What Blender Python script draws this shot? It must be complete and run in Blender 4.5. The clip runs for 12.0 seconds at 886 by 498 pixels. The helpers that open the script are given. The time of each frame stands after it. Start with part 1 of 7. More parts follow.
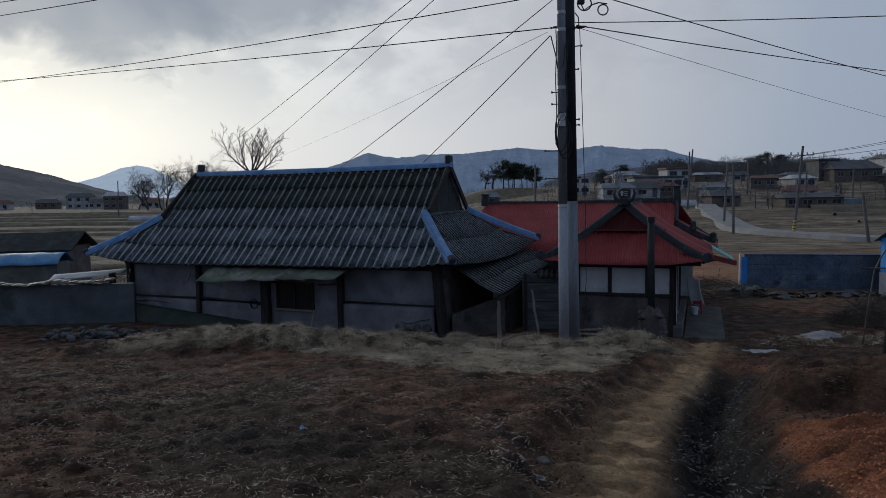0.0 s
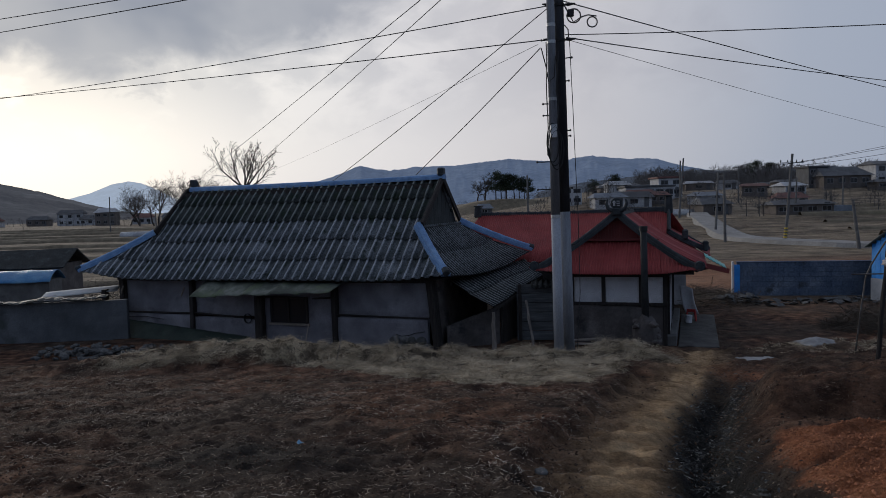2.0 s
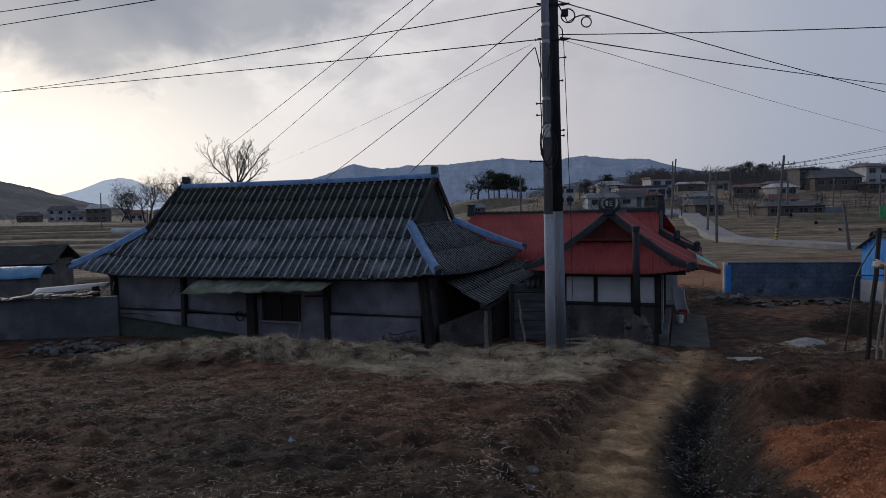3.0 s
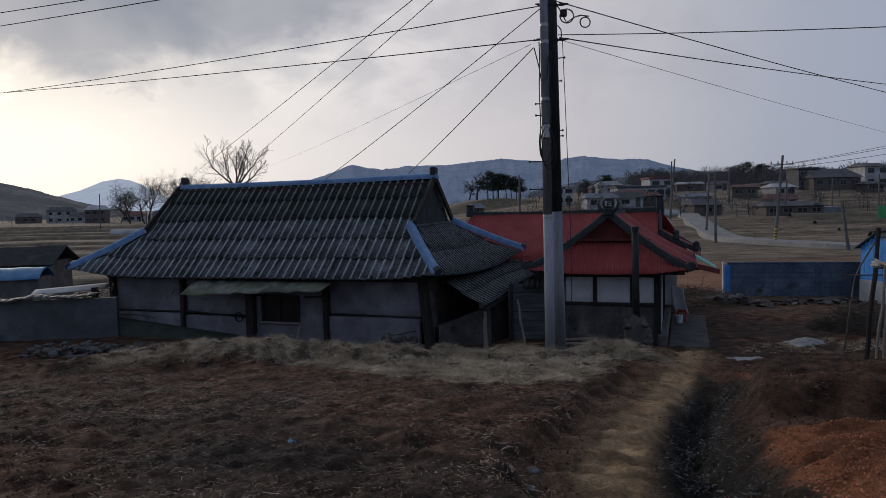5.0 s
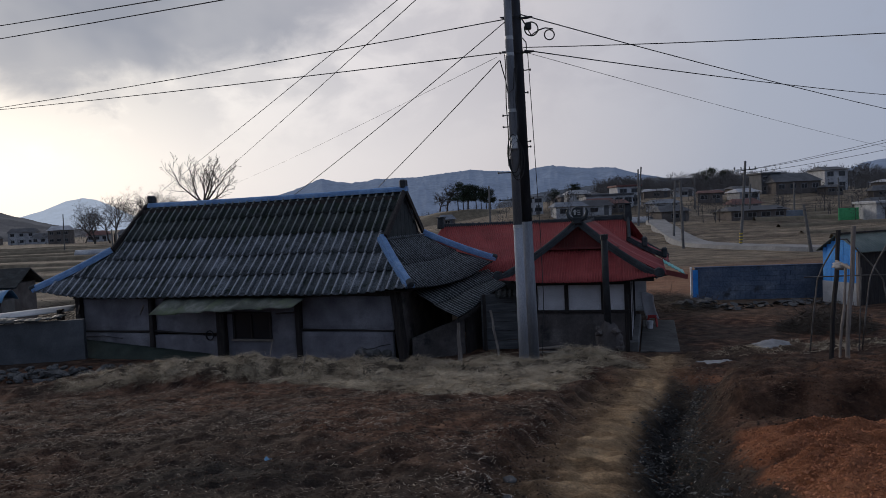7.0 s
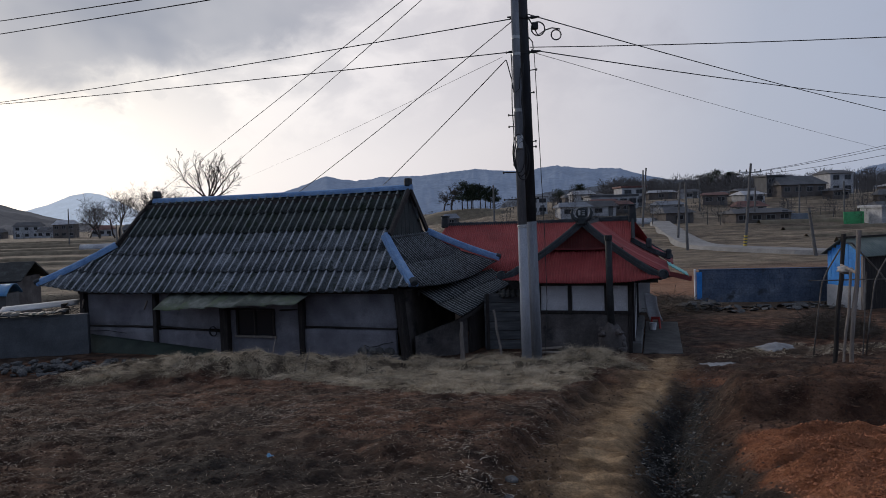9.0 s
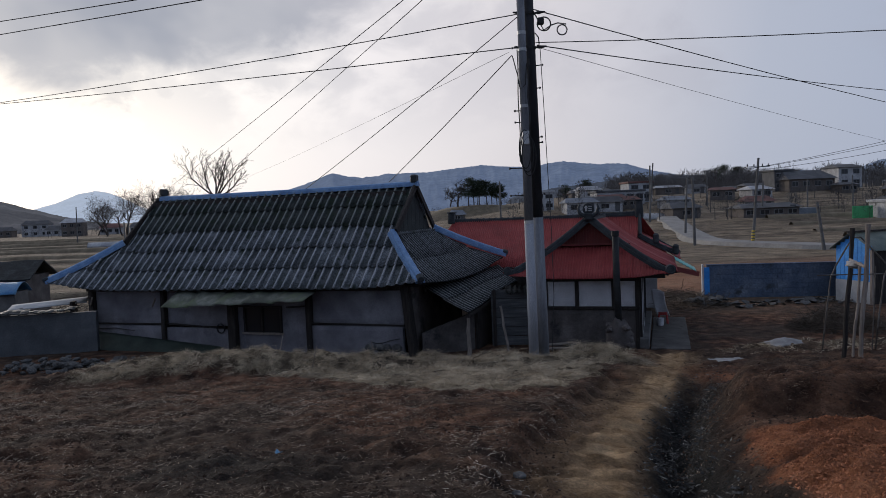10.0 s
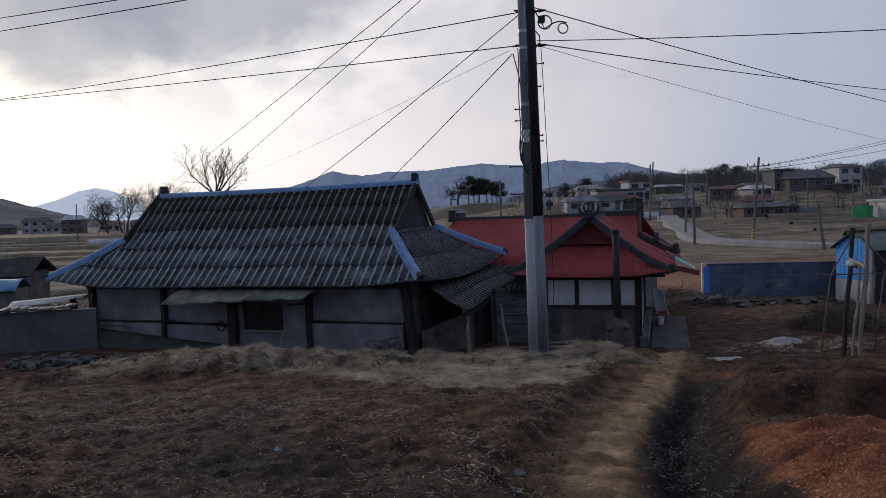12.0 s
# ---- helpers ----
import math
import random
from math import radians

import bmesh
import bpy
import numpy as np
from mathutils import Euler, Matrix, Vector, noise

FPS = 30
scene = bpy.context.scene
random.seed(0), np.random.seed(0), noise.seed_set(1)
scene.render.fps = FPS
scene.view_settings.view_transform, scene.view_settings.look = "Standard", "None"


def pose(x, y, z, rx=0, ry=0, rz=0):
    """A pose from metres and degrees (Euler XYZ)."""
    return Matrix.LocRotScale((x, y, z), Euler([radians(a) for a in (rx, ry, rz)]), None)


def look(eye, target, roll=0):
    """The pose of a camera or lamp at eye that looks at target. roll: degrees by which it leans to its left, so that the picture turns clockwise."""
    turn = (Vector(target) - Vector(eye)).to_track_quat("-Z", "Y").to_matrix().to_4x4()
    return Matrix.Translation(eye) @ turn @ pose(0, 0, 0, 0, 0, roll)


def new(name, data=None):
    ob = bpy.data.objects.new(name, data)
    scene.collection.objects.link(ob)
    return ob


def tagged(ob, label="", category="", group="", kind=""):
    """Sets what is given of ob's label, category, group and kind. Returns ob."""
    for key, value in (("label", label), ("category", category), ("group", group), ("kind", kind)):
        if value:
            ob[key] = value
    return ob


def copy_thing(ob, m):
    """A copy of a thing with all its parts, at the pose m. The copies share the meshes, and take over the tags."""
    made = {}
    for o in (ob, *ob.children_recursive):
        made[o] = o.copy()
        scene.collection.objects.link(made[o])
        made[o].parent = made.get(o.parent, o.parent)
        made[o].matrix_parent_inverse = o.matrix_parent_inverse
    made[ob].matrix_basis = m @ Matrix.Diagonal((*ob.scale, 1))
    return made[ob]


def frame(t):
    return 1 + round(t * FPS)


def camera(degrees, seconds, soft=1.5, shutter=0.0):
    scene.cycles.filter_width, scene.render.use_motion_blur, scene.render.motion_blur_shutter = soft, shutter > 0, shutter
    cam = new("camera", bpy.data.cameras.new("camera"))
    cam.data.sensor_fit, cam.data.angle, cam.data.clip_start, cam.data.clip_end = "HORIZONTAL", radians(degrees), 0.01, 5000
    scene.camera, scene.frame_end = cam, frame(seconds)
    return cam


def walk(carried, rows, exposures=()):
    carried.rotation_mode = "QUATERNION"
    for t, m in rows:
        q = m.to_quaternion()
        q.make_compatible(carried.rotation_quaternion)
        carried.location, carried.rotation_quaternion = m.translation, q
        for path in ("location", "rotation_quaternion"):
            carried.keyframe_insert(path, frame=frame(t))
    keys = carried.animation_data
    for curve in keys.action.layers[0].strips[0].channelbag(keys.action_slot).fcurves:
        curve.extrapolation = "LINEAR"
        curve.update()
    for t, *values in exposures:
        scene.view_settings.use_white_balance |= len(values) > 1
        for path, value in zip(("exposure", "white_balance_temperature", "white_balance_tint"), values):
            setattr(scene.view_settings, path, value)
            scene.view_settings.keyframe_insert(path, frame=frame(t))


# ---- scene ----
cam = camera(64.0, 12.0, soft=0.8)
EYE = (0.0, 0.0, 4.2)
TURNS = [  # seconds, tilt, lean, turn, drift of the hand in metres
    (0.0, 85.41, 0.96, -0.02, 0.000, 0.000, 0.000),
    (0.5, 85.59, 0.72, 0.11, -0.004, -0.002, 0.000),
    (1.0, 86.04, 1.19, 0.23, -0.005, -0.004, 0.001),
    (1.5, 86.49, 1.43, 0.01, -0.008, -0.012, 0.004),
    (2.0, 86.35, 1.71, -0.62, -0.014, -0.026, 0.007),
    (2.5, 86.22, 1.04, -1.05, -0.017, -0.031, 0.007),
    (3.0, 86.24, 1.28, -1.19, -0.018, -0.028, 0.005),
    (5.0, 86.28, 1.38, -1.27, -0.022, -0.026, 0.003),
    (5.5, 86.79, 0.97, -0.67, -0.022, -0.038, 0.006),
    (6.0, 87.05, 0.95, -1.30, -0.020, -0.058, 0.011),
    (6.5, 87.10, 1.12, -3.21, -0.023, -0.067, 0.014),
    (7.0, 87.15, 2.69, -3.65, -0.027, -0.074, 0.015),
    (9.0, 87.07, 2.00, -3.32, -0.035, -0.076, 0.017),
    (9.5, 86.99, 2.56, -3.27, -0.035, -0.074, 0.016),
    (10.0, 86.80, 2.30, -2.81, -0.037, -0.071, 0.015),
    (10.5, 86.87, 2.02, -2.55, -0.039, -0.074, 0.014),
    (11.0, 86.67, 2.26, -2.62, -0.039, -0.078, 0.013),
    (11.5, 86.52, 2.41, -3.20, -0.038, -0.075, 0.013),
    (12.0, 86.66, 2.11, -2.80, -0.040, -0.075, 0.013),
]
walk(cam, [(t, pose(EYE[0] + dx, EYE[1] + dy, EYE[2] + dz, a, b, c)) for t, a, b, c, dx, dy, dz in TURNS], [(0.0, -0.16, 6150, 6), (0.5, -0.15, 6150, 6), (1.5, -0.10, 6300, 8), (2.5, -0.06, 6450, 11), (5.0, -0.12, 6500, 12), (6.5, -0.10, 6500, 12), (7.0, -0.04, 6500, 12), (9.0, 0.14, 6500, 12), (12.0, 0.20, 6500, 12)])

# ---- light ----
SUN_AZ, SUN_EL = radians(-34), radians(13)  # left of straight ahead, low behind the cloud
sun_way = Vector((math.sin(SUN_AZ) * math.cos(SUN_EL), math.cos(SUN_AZ) * math.cos(SUN_EL), math.sin(SUN_EL)))
sun = new("sun", bpy.data.lights.new("sun", "SUN"))
sun.data.energy, sun.data.angle, sun.data.color = 1.2, radians(12), (1.0, 0.92, 0.82)
sun.matrix_world = look(sun_way * 100, (0, 0, 0))


def sky():
    world = bpy.data.worlds.new("sky")
    scene.world = world
    world.use_nodes = True
    n, l = world.node_tree.nodes, world.node_tree.links
    n.clear()

    def node(kind, **values):
        nd = n.new(kind)
        for k, v in values.items():
            nd.inputs[k].default_value = v
        return nd

    def maths(op, a, b=0.0):
        nd = n.new("ShaderNodeMath")
        nd.operation = op
        for i, v in enumerate((a, b)):
            if isinstance(v, (int, float)):
                nd.inputs[i].default_value = v
            else:
                l.new(v, nd.inputs[i])
        return nd.outputs[0]

    def ramp(fac, stops):
        nd = n.new("ShaderNodeValToRGB")
        el = nd.color_ramp.elements
        while len(el) < len(stops):
            el.new(0.5)
        for e, (p, c) in zip(el, stops):
            e.position, e.color = p, (*c, 1)
        l.new(fac, nd.inputs[0])
        return nd.outputs[0]

    def mix(fac, a, b, kind="MIX"):
        nd = n.new("ShaderNodeMix")
        nd.data_type, nd.blend_type = "RGBA", kind
        if isinstance(fac, (int, float)):
            nd.inputs[0].default_value = fac
        else:
            l.new(fac, nd.inputs[0])
        for i, v in ((6, a), (7, b)):
            if isinstance(v, tuple):
                nd.inputs[i].default_value = (*v, 1)
            else:
                l.new(v, nd.inputs[i])
        return nd.outputs[2]

    blue = n.new("ShaderNodeTexSky")
    blue.sky_type, blue.sun_disc = "NISHITA", False
    blue.sun_elevation, blue.sun_rotation = SUN_EL, SUN_AZ
    blue.air_density, blue.dust_density = 1.0, 3.0
    blue_dim = mix(1.0, blue.outputs[0], (0.09, 0.09, 0.09), "MULTIPLY")
    co = n.new("ShaderNodeTexCoord")
    # nearness to the sun behind the cloud
    dot = n.new("ShaderNodeVectorMath")
    dot.operation = "DOT_PRODUCT"
    l.new(co.outputs["Generated"], dot.inputs[0])
    dot.inputs[1].default_value = sun_way
    veil = ramp(dot.outputs["Value"], VEIL)
    # bearing and height over the horizon, in degrees, frayed by a turbulent noise
    sep = n.new("ShaderNodeSeparateXYZ")
    l.new(co.outputs["Generated"], sep.inputs[0])
    az = maths("MULTIPLY", maths("ARCTAN2", sep.outputs[0], sep.outputs[1]), 57.2958)
    el = maths("MULTIPLY", maths("ARCSINE", sep.outputs[2]), 57.2958)
    comb = n.new("ShaderNodeCombineXYZ")
    l.new(az, comb.inputs[0])
    l.new(maths("MULTIPLY", el, 1.5), comb.inputs[1])
    comb.inputs[2].default_value = CLOUD_SEED

    def turbulence(scale, detail=7.0, rough=0.55, twist=0.3):
        nd = node("ShaderNodeTexNoise", Scale=scale, Detail=detail, Roughness=rough, Distortion=twist)
        l.new(comb.outputs[0], nd.inputs["Vector"])
        return nd.outputs[0]

    def step(value, a, b, top=1.0):
        nd = n.new("ShaderNodeMapRange")
        nd.interpolation_type = "SMOOTHSTEP"
        nd.inputs[1].default_value, nd.inputs[2].default_value, nd.inputs[4].default_value = a, b, top
        l.new(value, nd.inputs[0])
        return nd.outputs[0]

    billow, wisps, broad = turbulence(0.16), turbulence(0.34, 8.0, 0.6), turbulence(0.055, 4.0, 0.5)
    # the dark bank that hides the sun: its lower edge climbs away from the sun's side
    edge = maths("ADD", maths("MULTIPLY", maths("POWER", maths("ADD", az, 26.5), 2.0), 0.010), 9.4)
    over = maths("ADD", maths("SUBTRACT", el, edge), maths("MULTIPLY", maths("SUBTRACT", billow, 0.5), 7.0))
    thick = maths("MULTIPLY", step(over, -1.6, 2.4), step(az, 60.0, 20.0))
    inner = step(broad, 0.62, 0.36, 0.22)
    thick = maths("MULTIPLY", thick, maths("ADD", inner, 0.80))
    # small grey puffs drifting below it
    puff = None
    for p_az, p_el, wide, tall, dense in PUFFS:
        dx = maths("POWER", maths("DIVIDE", maths("SUBTRACT", az, p_az), wide), 2.0)
        dy = maths("POWER", maths("DIVIDE", maths("SUBTRACT", el, p_el), tall), 2.0)
        far = maths("ADD", maths("SQRT", maths("ADD", dx, dy)), maths("MULTIPLY", maths("SUBTRACT", wisps, 0.5), 3.0))
        one = step(far, 1.7, 0.3, dense)
        puff = one if puff is None else maths("MAXIMUM", puff, one)
    # thin torn layer over the upper sky
    layer = maths("MULTIPLY", step(maths("ADD", broad, maths("MULTIPLY", maths("SUBTRACT", billow, 0.5), 0.7)), 0.42, 0.60, 0.42), step(el, 3.0, 12.0))
    bank = maths("MAXIMUM", maths("MAXIMUM", thick, puff), layer)
    grey = ramp(dot.outputs["Value"], [(0.0, (0.22, 0.26, 0.34)), (0.8, (0.45, 0.45, 0.50)), (0.93, (0.33, 0.355, 0.41)), (1.0, (0.33, 0.355, 0.41))])
    hazed = mix(0.95, blue_dim, veil)
    full = mix(bank, hazed, grey)
    back = n.new("ShaderNodeBackground")
    back.inputs[1].default_value = SKY_STRENGTH
    l.new(full, back.inputs[0])
    out = n.new("ShaderNodeOutputWorld")
    l.new(back.outputs[0], out.inputs[0])


VEIL = [(0.0, (0.24, 0.31, 0.45)), (0.5, (0.40, 0.44, 0.53)), (0.72, (0.62, 0.605, 0.635)), (0.86, (0.79, 0.77, 0.78)), (0.94, (0.90, 0.88, 0.86)), (0.985, (1.08, 1.05, 0.98))]
CLOUD_SEED, SKY_STRENGTH = 3.0, 1.0
PUFFS = [(-21.8, 10.0, 2.3, 2.2, 0.50), (-18.2, 9.4, 1.4, 1.1, 0.42), (-10.5, 10.8, 1.6, 1.3, 0.34), (2.5, 10.6, 1.8, 1.2, 0.34)]  # bearing, height, width, depth, density
sky()

# ---- materials ----
def surface(name, colours, scale=3.0, rough=0.85, metal=0.0, bump=0.3, fine=60.0, spread=(0.3, 0.7), vary=0.15, stretch=(1, 1, 1), spec=0.3, coord="Object", dirt=None, crest_wear_light=None, grit=(1.1, 0.45)):
    """A worn surface: colours mixed by a broad stain noise, darkened and lightened by a fine grain that also gives relief."""
    m = bpy.data.materials.new(name)
    m.use_nodes = True
    n, l = m.node_tree.nodes, m.node_tree.links
    b = n["Principled BSDF"]
    co = n.new("ShaderNodeTexCoord")
    mp = n.new("ShaderNodeMapping")
    mp.inputs["Scale"].default_value = stretch
    l.new(co.outputs[coord], mp.inputs[0])
    info = n.new("ShaderNodeObjectInfo")
    geo = n.new("ShaderNodeNewGeometry")

    def noise_tex(s, d=6.0, r=0.6):
        t = n.new("ShaderNodeTexNoise")
        t.inputs["Scale"].default_value, t.inputs["Detail"].default_value, t.inputs["Roughness"].default_value = s, d, r
        l.new(mp.outputs[0], t.inputs["Vector"])
        return t.outputs[0]

    r = n.new("ShaderNodeValToRGB")
    el = r.color_ramp.elements
    while len(el) < len(colours):
        el.new(0.5)
    for i, (e, c) in enumerate(zip(el, colours)):
        e.position, e.color = spread[0] + (spread[1] - spread[0]) * i / max(1, len(colours) - 1), (*c, 1)
    broad = noise_tex(scale)
    l.new(broad, r.inputs[0])
    grain = noise_tex(fine, 4.0, 0.7)
    # value wanders with the grain and from piece to piece
    sm = n.new("ShaderNodeMath")
    sm.operation = "MULTIPLY_ADD"
    l.new(grain, sm.inputs[0])
    sm.inputs[1].default_value, sm.inputs[2].default_value = grit
    pc = n.new("ShaderNodeMath")
    pc.operation = "ADD"
    l.new(info.outputs["Random"], pc.inputs[0])
    l.new(geo.outputs["Random Per Island"], pc.inputs[1])
    pv = n.new("ShaderNodeMath")
    pv.operation = "MULTIPLY_ADD"
    l.new(pc.outputs[0], pv.inputs[0])
    pv.inputs[1].default_value, pv.inputs[2].default_value = vary, 1.0 - vary
    both = n.new("ShaderNodeMath")
    both.operation = "MULTIPLY"
    l.new(sm.outputs[0], both.inputs[0])
    l.new(pv.outputs[0], both.inputs[1])
    mul = n.new("ShaderNodeVectorMath")
    mul.operation = "SCALE"
    l.new(r.outputs[0], mul.inputs[0])
    l.new(both.outputs[0], mul.inputs["Scale"])
    colour = mul.outputs[0]
    if dirt:
        dn = n.new("ShaderNodeValToRGB")
        dn.color_ramp.elements[0].position, dn.color_ramp.elements[1].position = dirt[1], dirt[1] + 0.12
        l.new(noise_tex(dirt[2], 8.0, 0.65), dn.inputs[0])
        mx = n.new("ShaderNodeMix")
        mx.data_type = "RGBA"
        l.new(dn.outputs[0], mx.inputs[0])
        l.new(colour, mx.inputs[6])
        mx.inputs[7].default_value = (*dirt[0], 1)
        colour = mx.outputs[2]
    if crest_wear_light:  # rubbed crests and painted crest highlights, from the wave height kept with the sheet
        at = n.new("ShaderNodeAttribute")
        at.attribute_name = "crest_wear_light"
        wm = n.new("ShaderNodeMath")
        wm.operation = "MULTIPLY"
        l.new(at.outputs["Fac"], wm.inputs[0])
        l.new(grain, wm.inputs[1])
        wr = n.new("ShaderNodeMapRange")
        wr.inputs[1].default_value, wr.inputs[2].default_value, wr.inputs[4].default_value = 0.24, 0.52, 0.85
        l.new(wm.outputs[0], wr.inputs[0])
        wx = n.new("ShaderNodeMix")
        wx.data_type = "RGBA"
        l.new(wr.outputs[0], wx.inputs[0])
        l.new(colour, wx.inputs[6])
        wx.inputs[7].default_value = (*crest_wear_light, 1)
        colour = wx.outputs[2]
    l.new(colour, b.inputs["Base Color"])
    rr = n.new("ShaderNodeMapRange")
    rr.inputs[3].default_value, rr.inputs[4].default_value = max(0.05, rough - 0.12), min(1, rough + 0.12)
    l.new(broad, rr.inputs[0])
    l.new(rr.outputs[0], b.inputs["Roughness"])
    b.inputs["Metallic"].default_value = metal
    b.inputs["Specular IOR Level"].default_value = spec
    if bump:
        bp = n.new("ShaderNodeBump")
        bp.inputs["Strength"].default_value, bp.inputs["Distance"].default_value = bump, 0.02
        l.new(grain, bp.inputs["Height"])
        l.new(bp.outputs[0], b.inputs["Normal"])
    return m


SLATE = surface("slate_sheet", [(0.032, 0.039, 0.042), (0.075, 0.085, 0.093), (0.16, 0.173, 0.19)], 1.6, 0.9, fine=24, bump=1.0, vary=0.35, dirt=((0.018, 0.027, 0.019), 0.54, 2.2), crest_wear_light=(0.48, 0.50, 0.54), grit=(4.2, -1.1))
SLATE_UPPER = surface("dark_green_slate_sheet", [(0.013, 0.018, 0.017), (0.028, 0.034, 0.033), (0.06, 0.066, 0.066)], 1.6, 0.9, fine=24, bump=1.0, vary=0.35, dirt=((0.017, 0.026, 0.017), 0.50, 2.2), crest_wear_light=(0.29, 0.31, 0.30), grit=(4.2, -1.1))
SLATE_DARK = surface("dark_slate_sheet", [(0.014, 0.017, 0.018), (0.028, 0.032, 0.033), (0.06, 0.065, 0.07)], 2.5, 0.9, fine=24, bump=0.9, vary=0.45, crest_wear_light=(0.26, 0.275, 0.29), grit=(4.0, -1.0))
RIDGE_BLUE = surface("blue_ridge_paint", [(0.09, 0.17, 0.33), (0.13, 0.24, 0.42), (0.20, 0.31, 0.47)], 3, 0.6, fine=25, dirt=((0.10, 0.12, 0.15), 0.62, 2.5))
RED_TIN = surface("red_roof_paint", [(0.19, 0.028, 0.028), (0.25, 0.04, 0.04), (0.31, 0.062, 0.058)], 1.5, 0.6, fine=25, bump=0.1, vary=0.12, dirt=((0.15, 0.045, 0.045), 0.64, 2.0))
DARK_TILE = surface("dark_roof_tile", [(0.014, 0.018, 0.022), (0.026, 0.032, 0.037), (0.05, 0.057, 0.064)], 4, 0.65, fine=40)
PLASTER = surface("old_lime_plaster", [(0.11, 0.108, 0.125), (0.17, 0.168, 0.19), (0.25, 0.248, 0.27)], 1.1, 0.95, fine=30, bump=0.35, dirt=((0.10, 0.10, 0.115), 0.58, 1.0))
WHITE_WALL = surface("white_wall", [(0.42, 0.42, 0.45), (0.54, 0.54, 0.57), (0.64, 0.64, 0.66)], 1.3, 0.9, fine=30, bump=0.1, dirt=((0.28, 0.27, 0.27), 0.66, 1.5))
MUD = surface("mud_wall", [(0.05, 0.044, 0.043), (0.09, 0.08, 0.078), (0.15, 0.135, 0.13)], 1.4, 0.95, fine=25, dirt=((0.03, 0.03, 0.032), 0.56, 1.2))
WOOD_DARK = surface("dark_timber", [(0.014, 0.012, 0.012), (0.028, 0.024, 0.023), (0.05, 0.044, 0.04)], 3, 0.85, fine=40, stretch=(6, 6, 0.7))
WOOD_GREY = surface("weathered_timber", [(0.13, 0.11, 0.095), (0.21, 0.18, 0.16), (0.3, 0.27, 0.24)], 3, 0.9, fine=40, stretch=(6, 6, 0.7))
CONCRETE = surface("concrete", [(0.3, 0.31, 0.32), (0.4, 0.41, 0.42), (0.5, 0.5, 0.5)], 1.5, 0.9, fine=50, bump=0.15, dirt=((0.2, 0.2, 0.2), 0.64, 2))
CONCRETE_DARK = surface("dark_concrete", [(0.08, 0.08, 0.082), (0.125, 0.122, 0.12), (0.18, 0.176, 0.17)], 1.5, 0.9, fine=50, bump=0.2, dirt=((0.055, 0.052, 0.05), 0.58, 2))
BLUE_WALL = surface("blue_painted_block", [(0.05, 0.075, 0.12), (0.085, 0.115, 0.17), (0.15, 0.18, 0.23)], 1.1, 0.9, fine=14, vary=0.12, dirt=((0.045, 0.05, 0.06), 0.56, 1.3), grit=(2.0, 0.0))
BLUE_SHED = surface("bright_blue_sheet", [(0.02, 0.17, 0.52), (0.03, 0.24, 0.66), (0.07, 0.32, 0.72)], 1.5, 0.5, fine=30, bump=0.05)
GREEN_TIN = surface("grey_green_sheet", [(0.10, 0.13, 0.12), (0.15, 0.18, 0.165), (0.2, 0.23, 0.21)], 1.5, 0.7, fine=30)
TEAL_TIN = surface("teal_sheet", [(0.05, 0.28, 0.27), (0.09, 0.38, 0.36), (0.16, 0.45, 0.42)], 1.5, 0.55, fine=30)
RUSTY = surface("rusty_pipe", [(0.06, 0.052, 0.047), (0.11, 0.098, 0.09), (0.19, 0.18, 0.17)], 5, 0.7, metal=0.3, fine=60, bump=0.1)
PAVE = surface("worn_slab", [(0.05, 0.046, 0.043), (0.085, 0.079, 0.074), (0.13, 0.122, 0.115)], 1.5, 0.95, fine=40, bump=0.3, dirt=((0.04, 0.035, 0.031), 0.56, 2))
STEEL = surface("galvanised_steel", [(0.28, 0.29, 0.3), (0.38, 0.39, 0.4), (0.48, 0.48, 0.48)], 5, 0.5, metal=0.6, fine=60, bump=0.05)
BLACK = surface("black_rubber", [(0.012, 0.012, 0.013), (0.02, 0.02, 0.022), (0.03, 0.03, 0.032)], 5, 0.6, fine=40, bump=0.05)


# ---- mesh helpers ----
def part(name, bm, material, parent=None, label="", smooth=False):
    me = bpy.data.meshes.new(name)
    bm.to_mesh(me)
    bm.free()
    for mt in material if isinstance(material, (list, tuple)) else [material]:
        me.materials.append(mt)
    if smooth:
        for p in me.polygons:
            p.use_smooth = True
    ob = new(name, me)
    if parent:
        ob.parent = parent
    if label:
        ob["label"] = label
    return ob


def thing(name, label, category, at=None, group="", kind=""):
    ob = new(name)
    if at is not None:
        ob.matrix_world = at
    return tagged(ob, label, category, group, kind)


def box(x0, x1, y0, y1, z0, z1, bm=None, bevel=0.0, m=None):
    bm = bm or bmesh.new()
    made = bmesh.ops.create_cube(bm, size=1.0)["verts"]
    for v in made:
        v.co = Vector(((x0 + x1) / 2 + v.co.x * (x1 - x0), (y0 + y1) / 2 + v.co.y * (y1 - y0), (z0 + z1) / 2 + v.co.z * (z1 - z0)))
    if bevel:
        edges = {e for v in made for e in v.link_edges}
        made = [v for v in bmesh.ops.bevel(bm, geom=list(edges), offset=bevel, segments=1, affect="EDGES")["verts"]]
    if m is not None:
        bmesh.ops.transform(bm, matrix=m, verts=list({v for v in made}))
    return bm


